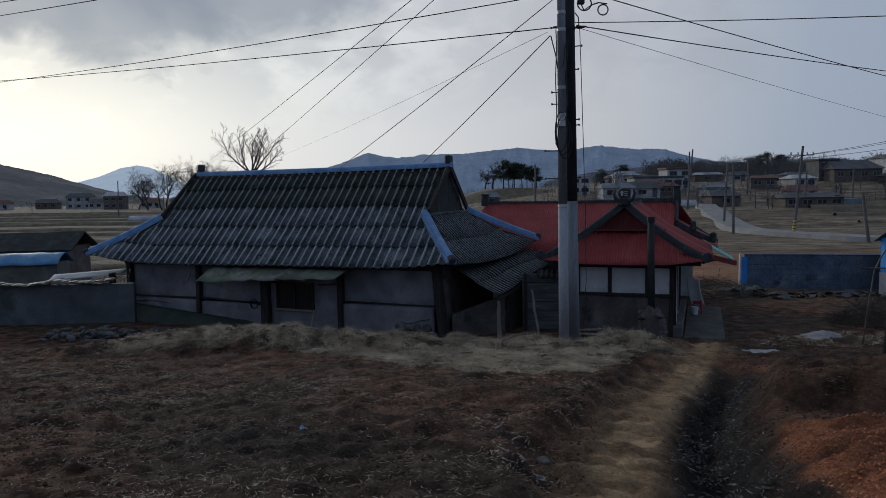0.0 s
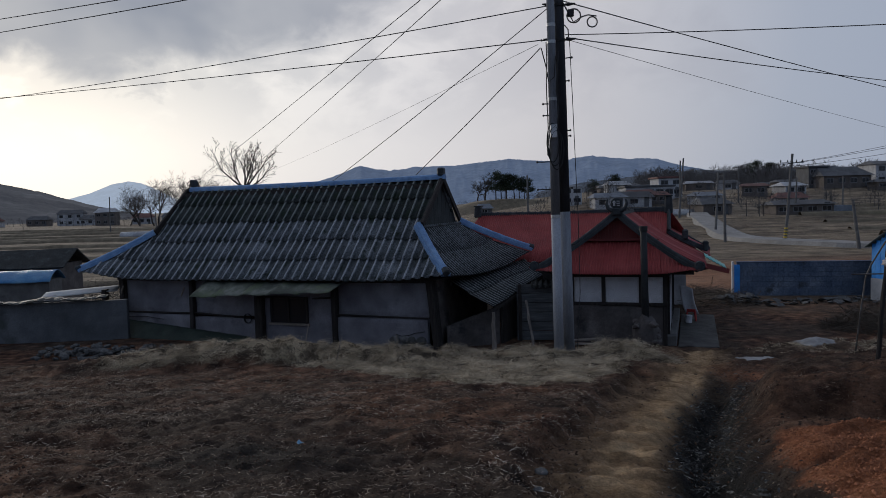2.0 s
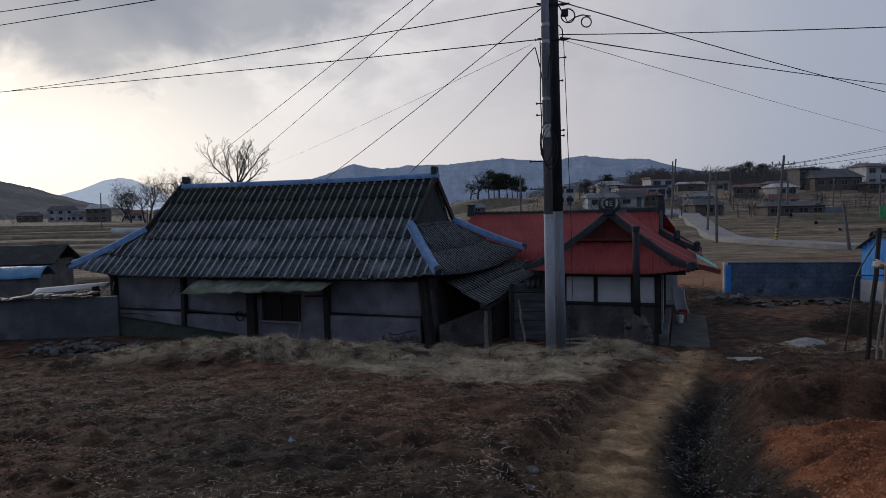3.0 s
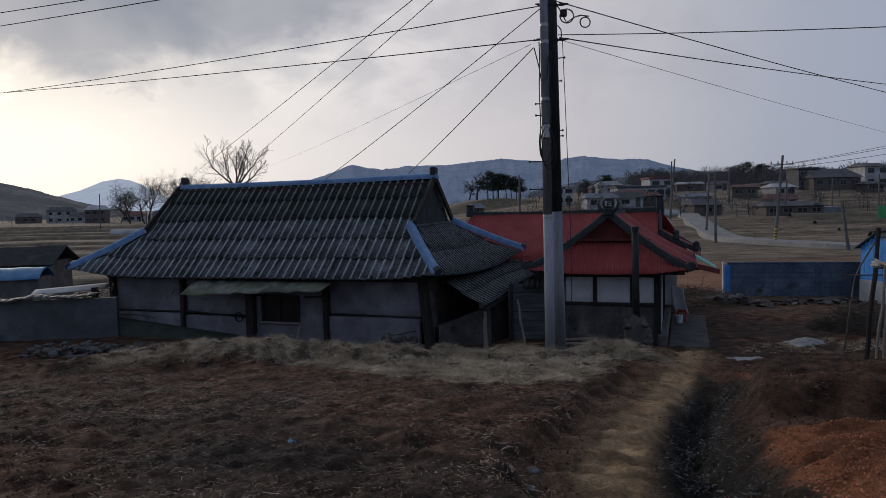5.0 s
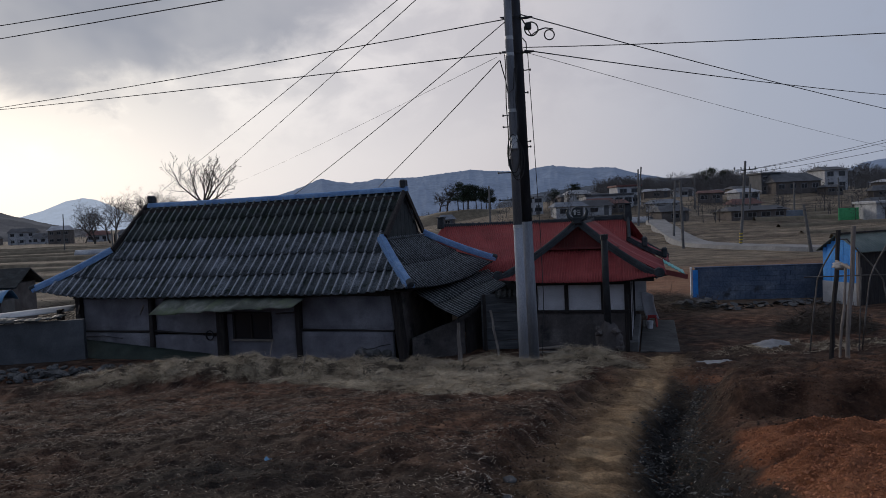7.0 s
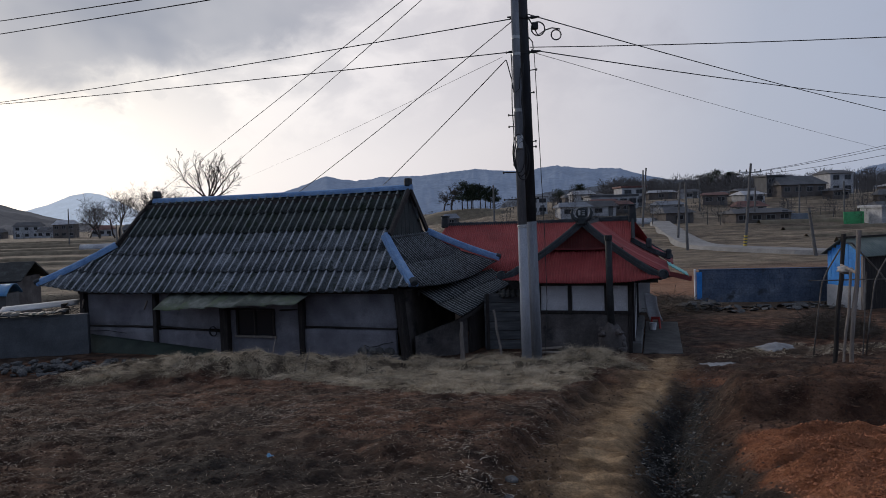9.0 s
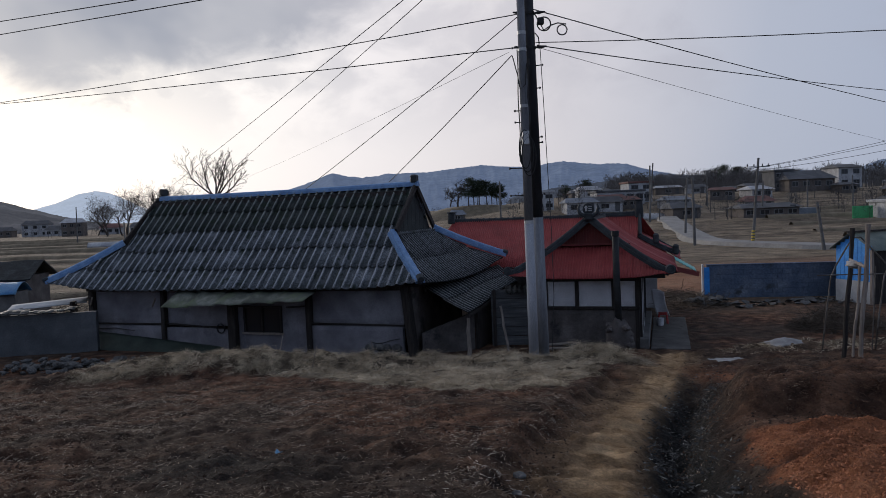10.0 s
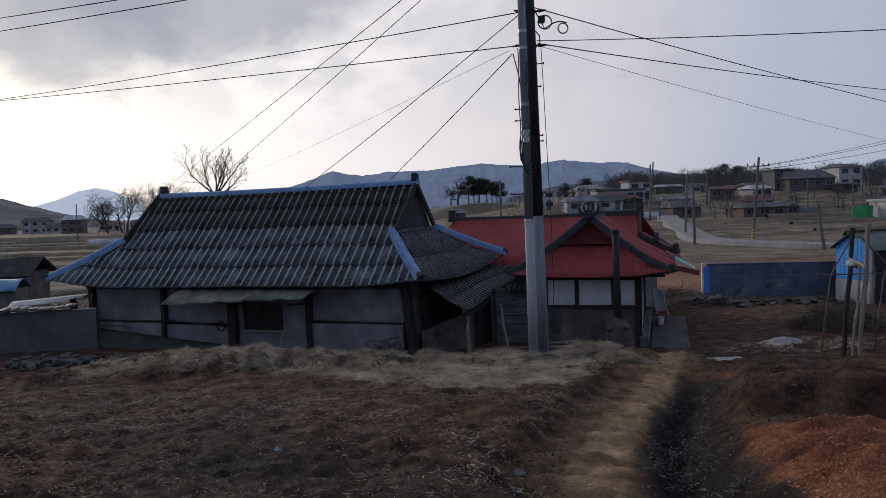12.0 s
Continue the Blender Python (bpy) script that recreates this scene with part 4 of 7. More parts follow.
    tiled_ridge((0.1, 7.2, 3.06), (1.45, 8.6, 2.1), 0.05, name="hip_ridge")
    for p in ((1.05, -0.70, 2.33), (-3.47, -0.70, 2.33)):
        part("round_end_tile", tube([Vector(p) + Vector((-0.03, 0.10, 0)), Vector(p) + Vector((0.01, -0.03, 0))], 0.135, 14), DARK_TILE, h)
        part("end_tile_rim", tube([(p[0] + 0.1 * math.cos(a), p[1] - 0.035, p[2] + 0.1 * math.sin(a)) for a in np.linspace(0, 2 * math.pi, 15)], 0.016, 5, cap=False), DARK_TILE, h)
    # upright end tiles of the long ridge
    for x, hh in ((0.05, 0.62), (-7.1, 0.42)):
        bm = box(-0.12, 0.12, -0.16, 0.16, 0.0, hh, bevel=0.03)
        for v in bm.verts:
            v.co.x *= 1 + 0.25 * (1 - v.co.z / hh)
        bmesh.ops.translate(bm, verts=bm.verts[:], vec=(x, 6.0, 3.62))
        part("ridge_end_tile", bm, DARK_TILE, h, "dark upright end tile on the ridge")
        part("end_tile_cap", box(x - 0.15, x + 0.15, 5.82, 6.18, 3.62 + hh, 3.67 + hh, bevel=0.015), DARK_TILE, h)
    for x, y, z in ((0.62, 5.02, 2.92), (1.28, 5.02, 2.52)):
        part("hip_end_tile", box(x - 0.1, x + 0.1, y - 0.1, y + 0.1, z - 0.2, z + 0.16, bevel=0.05), DARK_TILE, h)
    # crest over the gable: ring with a sign, two curling horns
    em = part("crest", tube([(cx + 0.145 * math.cos(a), 0.08, 4.06 + 0.145 * math.sin(a)) for a in np.linspace(0, 2 * math.pi, 21)], 0.024, 8, cap=False), DARK_TILE, h, "dark round crest tile with a pale sign")
    part("crest_plate", tube([(cx, 0.06, 4.06), (cx, 0.11, 4.06)], 0.135, 18), DARK_TILE, em)
    part("crest_foot", box(cx - 0.13, cx + 0.13, 0.03, 0.17, 3.72, 3.95, bevel=0.04), DARK_TILE, em)
    for s in (-1, 1):
        part("crest_horn", tube([(cx + s * 0.12, 0.1, 3.85), (cx + s * 0.24, 0.1, 3.93), (cx + s * 0.29, 0.1, 4.08), (cx + s * 0.25, 0.1, 4.2)], [0.07, 0.06, 0.045, 0.02], 8), DARK_TILE, em)
    for x0, x1, z0, z1 in ((-0.09, -0.03, 4.0, 4.15), (0.01, 0.10, 4.12, 4.145), (0.01, 0.10, 4.06, 4.085), (0.01, 0.10, 4.0, 4.025), (-0.11, -0.01, 4.09, 4.115)):
        part("sign_stroke", box(cx + x0, cx + x1, 0.045, 0.058, z0, z1), STEEL, em)

    # walls: white panels over a mud plinth
    for x in (-2.5, -1.59, -0.54, 0.12):
        part("post", box(x - 0.055, x + 0.055, -0.05, 0.08, 1.1 if x < 0 else -0.05, 2.06, bevel=0.01), WOOD_DARK, h)
    part("beam", box(-2.6, 0.2, -0.06, 0.07, 1.12, 1.21, bevel=0.01), WOOD_DARK, h)
    part("beam", box(-2.6, 0.2, -0.06, 0.07, 1.95, 2.06, bevel=0.01), WOOD_DARK, h)
    for k, (x0, x1) in enumerate(((-2.45, -1.645), (-1.535, -0.595), (-0.485, 0.065))):
        part("white_panel", plaster_panel(x0, x1, 0.02, 1.21, 1.95, k + 40, 0.1, 0.005), WHITE_WALL, h)
    part("plinth_wall", plaster_panel(-2.6, 0.06, 0.0, -0.1, 1.12, 50, 0.15, 0.05), MUD, h, "sooty mud wall below the white panels")
    part("side_wall", box(-2.65, -2.5, 0.0, 5.6, -0.1, 2.06), MUD, h)
    part("soffit", box(-3.2, 0.9, -0.45, 5.0, 2.07, 2.1), WOOD_DARK, h)
    part("main_wall", box(-7.2, -2.65, 4.0, 4.15, -0.1, 2.2), WHITE_WALL, h)
    part("back_wall", box(-7.2, 0.6, 8.0, 8.15, -0.1, 2.2), WHITE_WALL, h)
    # veranda side: sliding doors between posts
    part("inner_wall", box(0.06, 0.12, 0.1, 7.9, -0.05, 2.06), WOOD_DARK, h)
    for k, y in enumerate((0.25, 0.85, 1.5, 2.2, 3.0, 3.9, 4.9)):
        part("veranda_post", box(0.13, 0.24, y, y + 0.1, 0.15, 2.08, bevel=0.01), WHITE_WALL if k in (1, 3) else WOOD_DARK, h)
    for k, y in enumerate((0.4, 1.0, 1.7)):
        part("door_panel", box(0.13, 0.17, y, y + 0.42, 0.4, 1.9), WHITE_WALL, h)
    part("veranda_step", box(0.14, 0.42, 0.0, 5.4, -0.1, 0.28, bevel=0.02), CONCRETE_DARK, h)
    # teal sheet over the far corner of the veranda
    def teal_place(u, v):
        return Vector((1.22 + 0.66 * v, 3.4 + 1.5 * u, 2.26 - 0.40 * v + 0.016 * math.cos(v * 40)))
    part("teal_awning", thicken(grid(teal_place, 4, 30), 0.01), TEAL_TIN, h, "teal corrugated awning sheet", smooth=True)
    part("fascia", beam((1.12, 2.9, 2.04), (1.95, 3.5, 1.78), 0.05, 0.16), RED_DEEP, h)
    part("awning_bracket", beam((0.2, 3.9, 1.7), (1.8, 4.2, 1.84), 0.05, 0.05), WOOD_DARK, h)
    return h


RED_DEEP = surface("deep_red_sheet", [(0.10, 0.02, 0.02), (0.14, 0.028, 0.026), (0.19, 0.04, 0.036)], 2, 0.6, fine=25, bump=0.1)
red_house()


def stones(parent, n, centre, spread, size, seed, name="stone", flat=0.7, material=None):
    rnd = random.Random(seed)
    shapes = []
    for k in range(4):
        bm = bmesh.new()
        bmesh.ops.create_icosphere(bm, subdivisions=1, radius=1)
        for v in bm.verts:
            v.co *= 1 + 0.3 * noise.noise(v.co * 1.4 + Vector((k * 5, seed, 0)))
        me = bpy.data.meshes.new(name)
        bm.to_mesh(me)
        bm.free()
        me.materials.append(material or STONE)
        shapes.append(me)
    for k in range(n):
        ob = new(name, shapes[k % 4])
        s = size * rnd.uniform(0.5, 1.2)
        x, y, z = (centre[i] + spread[i] * rnd.uniform(-1, 1) for i in range(3))
        ob.parent = parent
        ob.matrix_basis = Matrix.LocRotScale((x, y, z), Euler((rnd.uniform(-0.5, 0.5), rnd.uniform(-0.5, 0.5), rnd.uniform(0, 6))), (s, s * rnd.uniform(0.6, 1), s * flat))


def chimney():
    c = thing("chimney", "dark round chimney pipe on a rough stone and mud base", "chimney", RED @ pose(-0.36, -0.95, 0))
    part("pipe", tube([(0, 0, 0.85), (-0.02, 0, 2.0), (-0.03, 0, 3.42)], [0.10, 0.095, 0.09], 14), PIPE_DARK, c, smooth=True)
    part("pipe_collar", tube([(-0.03, 0, 3.3), (-0.03, 0, 3.44)], 0.108, 14), PIPE_DARK, c)
    bm = bmesh.new()
    bmesh.ops.create_icosphere(bm, subdivisions=3, radius=1)
    for v in bm.verts:
        k = 1 + 0.25 * noise.noise(v.co * 2.2)
        v.co = Vector((v.co.x * 0.36 * k, v.co.y * 0.34 * k, 0.42 + v.co.z * 0.58 * k))
    part("mud_base", bm, MUD, c, smooth=True)
    stones(c, 34, (0, -0.05, 0.42), (0.32, 0.24, 0.42), 0.13, 5, material=MUD)
    return c


PIPE_DARK = surface("sooty_pipe", [(0.010, 0.011, 0.013), (0.018, 0.02, 0.022), (0.032, 0.034, 0.037)], 3, 0.7, fine=30)
chimney()


def house_clutter():
    ob = part("pavement", box(0.46, 1.55, -0.1, 5.6, -0.10, 0.03, bevel=0.015), PAVE)
    ob.matrix_world = RED
    tagged(ob, "grey concrete slab path along the veranda", "pavement", kind="structure")
    # white curved board leaning by the veranda
    bm = thicken(grid(lambda u, w: Vector((0.42 * u + 0.18 * w * w, 0.05 * math.sin(math.pi * u), 0.95 * (1 - w) * (1 - 0.12 * u * u) + 0.02)), 8, 8), 0.03)
    ob = part("white_board", bm, WHITE_WALL, smooth=True)
    ob.matrix_world = RED @ pose(0.44, 4.1, 0.28, 8, 0, 0)
    tagged(ob, "curved white board leaning beside the veranda", "board")
    st = thing("stool", "small red plastic stool on the concrete path", "stool", RED @ pose(0.8, 4.2, 0.035))
    part("seat", box(-0.15, 0.15, -0.15, 0.15, 0.36, 0.4, bevel=0.015), RED_PLASTIC, st)
    part("apron", box(-0.14, 0.14, -0.14, 0.14, 0.3, 0.36, bevel=0.01), RED_PLASTIC, st)
    for sx in (-1, 1):
        for sy in (-1, 1):
            part("leg", beam((sx * 0.12, sy * 0.12, 0.32), (sx * 0.15, sy * 0.15, 0.0), 0.05, 0.05), RED_PLASTIC, st)
    ob = part("bucket", tube([(0, 0, 0), (0, 0, 0.02), (0, 0, 0.24), (0, 0, 0.25)], [0.09, 0.1, 0.12, 0.12], 14), WHITE_WALL, smooth=False)
    ob.matrix_world = RED @ pose(0.72, 3.75, 0.035)
    tagged(ob, "small white bucket beside the red stool", "bucket")
    # low kerb and planks at the foot of the wall
    for k, (x, y, r, ln) in enumerate(((-1.9, -0.5, 6, 1.1), (-1.6, -0.72, -9, 1.3), (-2.2, -0.35, 20, 0.8))):
        ob = part("plank", box(-ln / 2, ln / 2, -0.08, 0.08, 0, 0.035, bevel=0.006), WOOD_GREY)
        ob.matrix_world = RED @ pose(x, y, 0.05 + 0.04 * k, 4, -2, r)
        tagged(ob, "weathered plank lying at the foot of the house wall", "plank", group="planks by the wall")


RED_PLASTIC = surface("red_plastic", [(0.3, 0.03, 0.03), (0.4, 0.045, 0.04), (0.46, 0.06, 0.05)], 3, 0.4, fine=20, bump=0.0, spec=0.5)
house_clutter()

# ---- poles and wires ----
def utility_poles():
    p = thing("utility_pole", "pale round concrete utility pole with clamps and looped cables", "utility pole")
    a, b = Vector((2.634, 15.5, 0.55)), Vector((2.584, 15.5, 9.6))
    m = lerp3(a, b, 0.365)
    # upper lengths of both poles are coloured darker than the lower ones
    part("pole", tube([a, m], [0.112, 0.101], 20), POLE_PALE, p, smooth=True)
    part("upper_pole", tube([m, b], [0.100, 0.082], 20), POLE_GREY, p, "darker grey upper length", smooth=True)
    for z, r in ((7.98, 0.093), (7.62, 0.095), (3.86, 0.106), (6.4, 0.099)):
        c = lerp3(a, b, (z - a.z) / (b.z - a.z))
        part("clamp", tube([c - Vector((0, 0, 0.035)), c + Vector((0, 0, 0.035))], r, 18), STEEL, p)
    for z, s in ((7.66, -1), (5.05, -1), (4.45, -1), (6.30, -1), (6.05, -1)):
        c = lerp3(a, b, (z - a.z) / (b.z - a.z))
        ln = 0.36 if z in (5.05, 4.45) else 0.2
        part("step_bolt", tube([c, c + Vector((s * ln, 0, 0.0))], 0.012, 6), BLACK, p)
        part("bolt_head", tube([c + Vector((s * ln, 0, 0)), c + Vector((s * (ln + 0.03), 0, 0))], 0.024, 6), BLACK, p)
    part("meter_box", box(2.52, 2.66, 15.33, 15.42, 5.55, 5.85, bevel=0.015), STEEL, p)
    rnd = random.Random(2)
    for k in range(3):
        pts = [Vector((2.56 + 0.13 * math.cos(t) * (1 + 0.1 * k) + 0.04 * k, 15.34, 5.45 + 0.42 * math.sin(t) - 0.08 * k)) for t in np.linspace(0, 2 * math.pi, 17)]
        part("cable_loop", tube(pts, 0.012, 6, cap=False), BLACK, p)
    part("drop_cable", tube([(2.46 + 0.01 * math.sin(k), 15.38, 7.6 - k * 0.22) for k in range(12)], 0.012, 6), BLACK, p)
    part("drop_cable", tube([(2.36, 15.42, 7.48), (2.46, 15.4, 7.05), (2.50, 15.38, 6.75), (2.62, 15.37, 6.85), (2.66, 15.38, 7.3)], 0.012, 6), BLACK, p)
    part("drop_cable", tube([(2.72, 15.38, 7.4), (2.66, 15.37, 6.6), (2.70, 15.37, 6.1), (2.66, 15.37, 5.8)], 0.013, 6), BLACK, p)

    q = thing("utility_pole", "dark utility pole standing close to the concrete pole", "utility pole")
    a, b = Vector((2.90, 15.72, 0.55)), Vector((2.78, 15.72, 10.0))
    m = lerp3(a, b, 0.36)
    part("pole", tube([a, m], [0.125, 0.12], 18), POLE_STAINED, q, "paler grey lower length", smooth=True)
    part("upper_pole", tube([m, b], [0.119, 0.11], 18), POLE_DARK, q, smooth=True)
    for z, s in ((7.30, 1), (6.80, 1), (5.72, 1), (5.6, 1), (4.45, 1), (3.2, 1)):
        c = lerp3(a, b, (z - a.z) / (b.z - a.z))
        ln = 0.24 if z == 7.30 else 0.16
        part("step_bolt", tube([c, c + Vector((s * ln, -0.02, 0.02))], 0.012, 6), BLACK, q)
        part("bolt_head", tube([c + Vector((s * ln, -0.02, 0.02)), c + Vector((s * (ln + 0.03), -0.02, 0.02))], 0.024, 6), BLACK, q)
    for z in (7.7, 8.45):
        c = lerp3(a, b, (z - a.z) / (b.z - a.z))
        part("clamp", tube([c - Vector((0, 0, 0.03)), c + Vector((0, 0, 0.03))], 0.13, 16), BLACK, q)
        for s in (-1, 1):
            part("insulator", tube([c + Vector((s * 0.12, -0.05, 0)), c + Vector((s * 0.2, -0.05, 0.0)), c + Vector((s * 0.27, -0.05, 0.01)), c + Vector((s * 0.36, -0.05, 0.02))], [0.018, 0.035, 0.03, 0.015], 8), BLACK, q)
    sp = part("splice_box", box(2.98, 3.12, 15.6, 15.7, 8.18, 8.34, bevel=0.02), BLACK, q)
    for cx, cz, r in ((3.12, 8.2, 0.15), (3.52, 8.06, 0.11)):
        pts = [(cx + r * math.cos(t), 15.65, cz + r * math.sin(t)) for t in np.linspace(0, 2 * math.pi, 17)]
        part("cable_loop", tube(pts, 0.014, 6, cap=False), BLACK, q)
    part("jumper_cable", tube([(2.86, 15.6, 8.5), (3.0, 15.6, 8.25), (3.1, 15.6, 8.05), (3.28, 15.6, 8.16), (3.42, 15.6, 8.2), (3.6, 15.6, 8.17)], 0.014, 6), BLACK, q)
    part("jumper_cable", tube([(2.9, 15.6, 8.0), (2.98, 15.6, 7.9), (2.99, 15.6, 7.75), (2.9, 15.6, 7.66)], 0.012, 6), BLACK, q)
    part("ground_cable", tube([(2.96, 15.35, 7.6), (3.0, 15.35, 6.4), (3.04, 15.35, 5.0), (3.08, 15.35, 3.72), (3.1, 15.38, 2.2), (3.05, 15.55, 0.9)], 0.008, 5), BLACK, q)


POLE_PALE = surface("pale_concrete", [(0.20, 0.213, 0.24), (0.28, 0.293, 0.325), (0.37, 0.383, 0.415)], 1.2, 0.85, fine=45, bump=0.1, stretch=(2, 2, 0.5), dirt=((0.25, 0.26, 0.27), 0.64, 1.5))
POLE_STAINED = surface("stained_concrete", [(0.12, 0.128, 0.145), (0.19, 0.20, 0.222), (0.28, 0.29, 0.315)], 1.4, 0.9, fine=40, stretch=(3, 3, 0.4), dirt=((0.06, 0.062, 0.07), 0.60, 1.6))
POLE_GREY = surface("dark_grey_concrete", [(0.085, 0.09, 0.102), (0.145, 0.153, 0.17), (0.22, 0.23, 0.25)], 1.4, 0.9, fine=40, stretch=(3, 3, 0.4), dirt=((0.04, 0.043, 0.05), 0.58, 1.6))
POLE_DARK = surface("dark_pole", [(0.012, 0.013, 0.016), (0.022, 0.023, 0.028), (0.045, 0.046, 0.052)], 1.2, 0.85, fine=35, stretch=(3, 3, 0.6))
utility_poles()


def wire(a, b, sag, r=0.011, label="black overhead wire between poles"):
    pts = bowed(a, b, sag, 18)
    ob = part("overhead_wire", tube(pts, r, 5), BLACK)
    tagged(ob, label, "wire", group="overhead wires")


for a, b, sag, r in (
    ((2.35, 15.45, 7.65), (-40.5, 48.0, 11.7), 0.25, 0.012),
    ((2.5, 15.45, 8.37), (-40.55, 48.0, 11.12), 0.35, 0.012),
    ((0.91, 8.0, 7.24), (-7.79, 24.0, 5.4), 0.02, 0.006),
    ((1.1, 8.0, 7.29), (-6.12, 24.0, 5.6), 0.02, 0.006),
    ((2.5, 15.45, 8.31), (-3.32, 23.2, 5.06), 0.05, 0.01),
    ((2.35, 15.45, 7.49), (-0.58, 22.0, 5.13), 0.03, 0.011),
    ((2.29, 15.45, 7.56), (-13.44, 60.0, 7.5), 0.1, 0.005),
    ((2.92, 15.65, 7.8), (13.14, 13.5, 7.45), 0.06, 0.01),
    ((2.95, 15.65, 7.74), (38.99, 40.0, 9.13), 0.35, 0.013),
    ((2.82, 15.65, 8.54), (39.02, 40.0, 6.86), 0.3, 0.013),
    ((3.01, 15.65, 7.68), (50.82, 60.0, 6.54), 0.3, 0.006),
    ((-22.88, 30.0, 11.75), (-1.36, 12.0, 8.26), 0.05, 0.012),
    ((-22.93, 30.0, 11.15), (-0.52, 12.0, 8.23), 0.05, 0.012),
):
    wire(a, b, sag, r)


# ---- beside the field ----
def drape(x0, x1, y0, y1, rise, seed, nx=24, ny=16, lift=0.02):
    """A crumpled sheet lying on the ground."""
    bm = bmesh.new()

    def pt(u, w):
        x, y = x0 + (x1 - x0) * u, y0 + (y1 - y0) * w
        x += 0.05 * noise.noise((u * 3, w * 3, seed))
        y += 0.05 * noise.noise((u * 3, w * 3, seed + 9))
        low = sum(ground_z(a, b) for a in (x0, x, x1) for b in (y0, y, y1)) / 9
        return Vector((x, y, low + lift + rise * math.sin(math.pi * u) * math.sin(math.pi * w) + 0.03 * abs(noise.noise((u * 7, w * 5, seed))) + 0.02 * abs(noise.noise((u * 19, w * 14, seed)))))

    grid(pt, nx, ny, bm)
    return thicken(bm, 0.006)


PLASTIC = surface("dirty_white_plastic", [(0.13, 0.13, 0.135), (0.22, 0.22, 0.225), (0.36, 0.36, 0.36)], 3, 0.5, fine=20, bump=0.2, dirt=((0.25, 0.22, 0.18), 0.6, 3))
tagged(part("plastic_sheet", drape(7.9, 8.75, 15.0, 15.7, 0.12, 3), PLASTIC, smooth=True), "crumpled white plastic sheet over a heap at the field edge", "plastic sheet")
tagged(part("plastic_sheet", drape(5.75, 6.4, 13.1, 13.6, 0.015, 8), PLASTIC, smooth=True), "torn white plastic sheet lying on the soil", "plastic sheet")


def trellis():
    t = thing("trellis_frame", "old trellis of wooden posts and bent steel pipe in the field", "trellis")
    z = ground_z
    hoop = [(8.46, 14.2, z(8.46, 14.2) - 0.1), (8.56, 14.2, 1.7), (8.67, 14.2, 2.47), (8.78, 14.2, 2.72), (9.05, 14.2, 3.15), (9.18, 14.2, 3.29), (9.32, 14.2, 3.29), (9.55, 14.2, 3.05), (9.95, 14.2, 2.62), (10.1, 14.2, 2.4), (10.25, 14.2, 1.6), (10.3, 14.2, z(10.3, 14.2) - 0.1)]
    part("steel_hoop", tube(hoop, 0.016, 8), RUSTY, t, smooth=True)
    hoop2 = [(p[0] * 0.995 + 1.05, p[1] - 0.2, p[2]) for p in hoop]
    part("steel_hoop", tube([(q[0], q[1], q[2]) for q in hoop2], 0.016, 8), RUSTY, t, smooth=True)
    part("cross_pipe", tube([(8.35, 14.15, 2.54), (9.7, 14.1, 2.52), (11.4, 14.0, 2.5)], 0.013, 7), RUSTY, t)
    part("upright_pipe", tube([(9.41, 14.0, z(9.41, 14.0) - 0.1), (9.5, 14.0, 2.69)], 0.013, 7), RUSTY, t)
    for a, b, r in (((7.53, 12.0, z(7.53, 12.0) - 0.1), (7.74, 12.0, 3.6), 0.038), ((6.12, 9.4, z(6.12, 9.4) - 0.1), (6.29, 9.4, 3.78), 0.030), ((6.02, 9.42, z(6.02, 9.42) - 0.1), (6.20, 9.45, 3.2), 0.019)):
        pts = [lerp3(a, b, k / 6) + Vector((0.012 * math.sin(k * 1.9), 0, 0)) for k in range(7)]
        part("post", tube(pts, [r * (1 + 0.1 * math.sin(k * 2.3)) for k in range(7)], 8), WOOD_GREY if r < 0.035 else WOOD_DARK, t)
    part("foot_stick", tube([(5.85, 9.3, z(5.85, 9.3) + 0.03), (6.2, 9.5, z(6.2, 9.5) + 0.1)], 0.025, 7), WOOD_GREY, t)
    part("tie_bar", tube([(7.68, 12.0, 3.05), (6.24, 9.4, 3.18)], 0.022, 7), WOOD_GREY, t)
    bm = bmesh.new()
    bmesh.ops.create_icosphere(bm, subdivisions=3, radius=1)
    for v in bm.verts:
        k = 1 + 0.5 * noise.noise(v.co * 2.4)
        v.co = Vector((7.05 + v.co.x * 0.09 * k, 10.9 + v.co.y * 0.16 * k, 3.07 + v.co.z * 0.06 * k))
    part("plastic_bag", bm, PLASTIC, t, "crumpled plastic bag tied to the bar", smooth=True)


trellis()


# ---- the yard beyond ----
def block_wall():
    w = thing("block_wall", "low wall of blue-painted concrete blocks", "wall", pose(12.55, 29.45, 0, 0, 0, -14))
    rnd = random.Random(6)
    part("core", box(0, 6.3, 0.03, 0.13, -0.3, 1.35), BLUE_WALL, w)
    for c in range(7):
        x = -0.2 * (c % 2)
        while x < 6.2:
            x0, x1 = max(0, x + 0.003), min(6.3, x + 0.397)
            bm = box(x0, x1, 0.0 - rnd.uniform(0, 0.008), 0.16, c * 0.2 + 0.002 - 0.02, c * 0.2 + 0.197 - 0.02, bevel=0.004)
            part("block", bm, BLUE_WALL, w)
            x += 0.4
    part("coping", box(-0.02, 6.32, -0.03, 0.19, 1.375, 1.42, bevel=0.01), BLUE_WALL, w)
    part("end_pillar", box(-0.20, -0.13, -0.02, 0.18, -0.2, 1.42, bevel=0.01), WHITE_WALL, w, "white end pillar")
    part("blue_panel", box(-0.12, 0.1, -0.04, -0.012, 0.1, 1.3, bevel=0.005), BLUE_SHED, w, "bright blue panel")


block_wall()


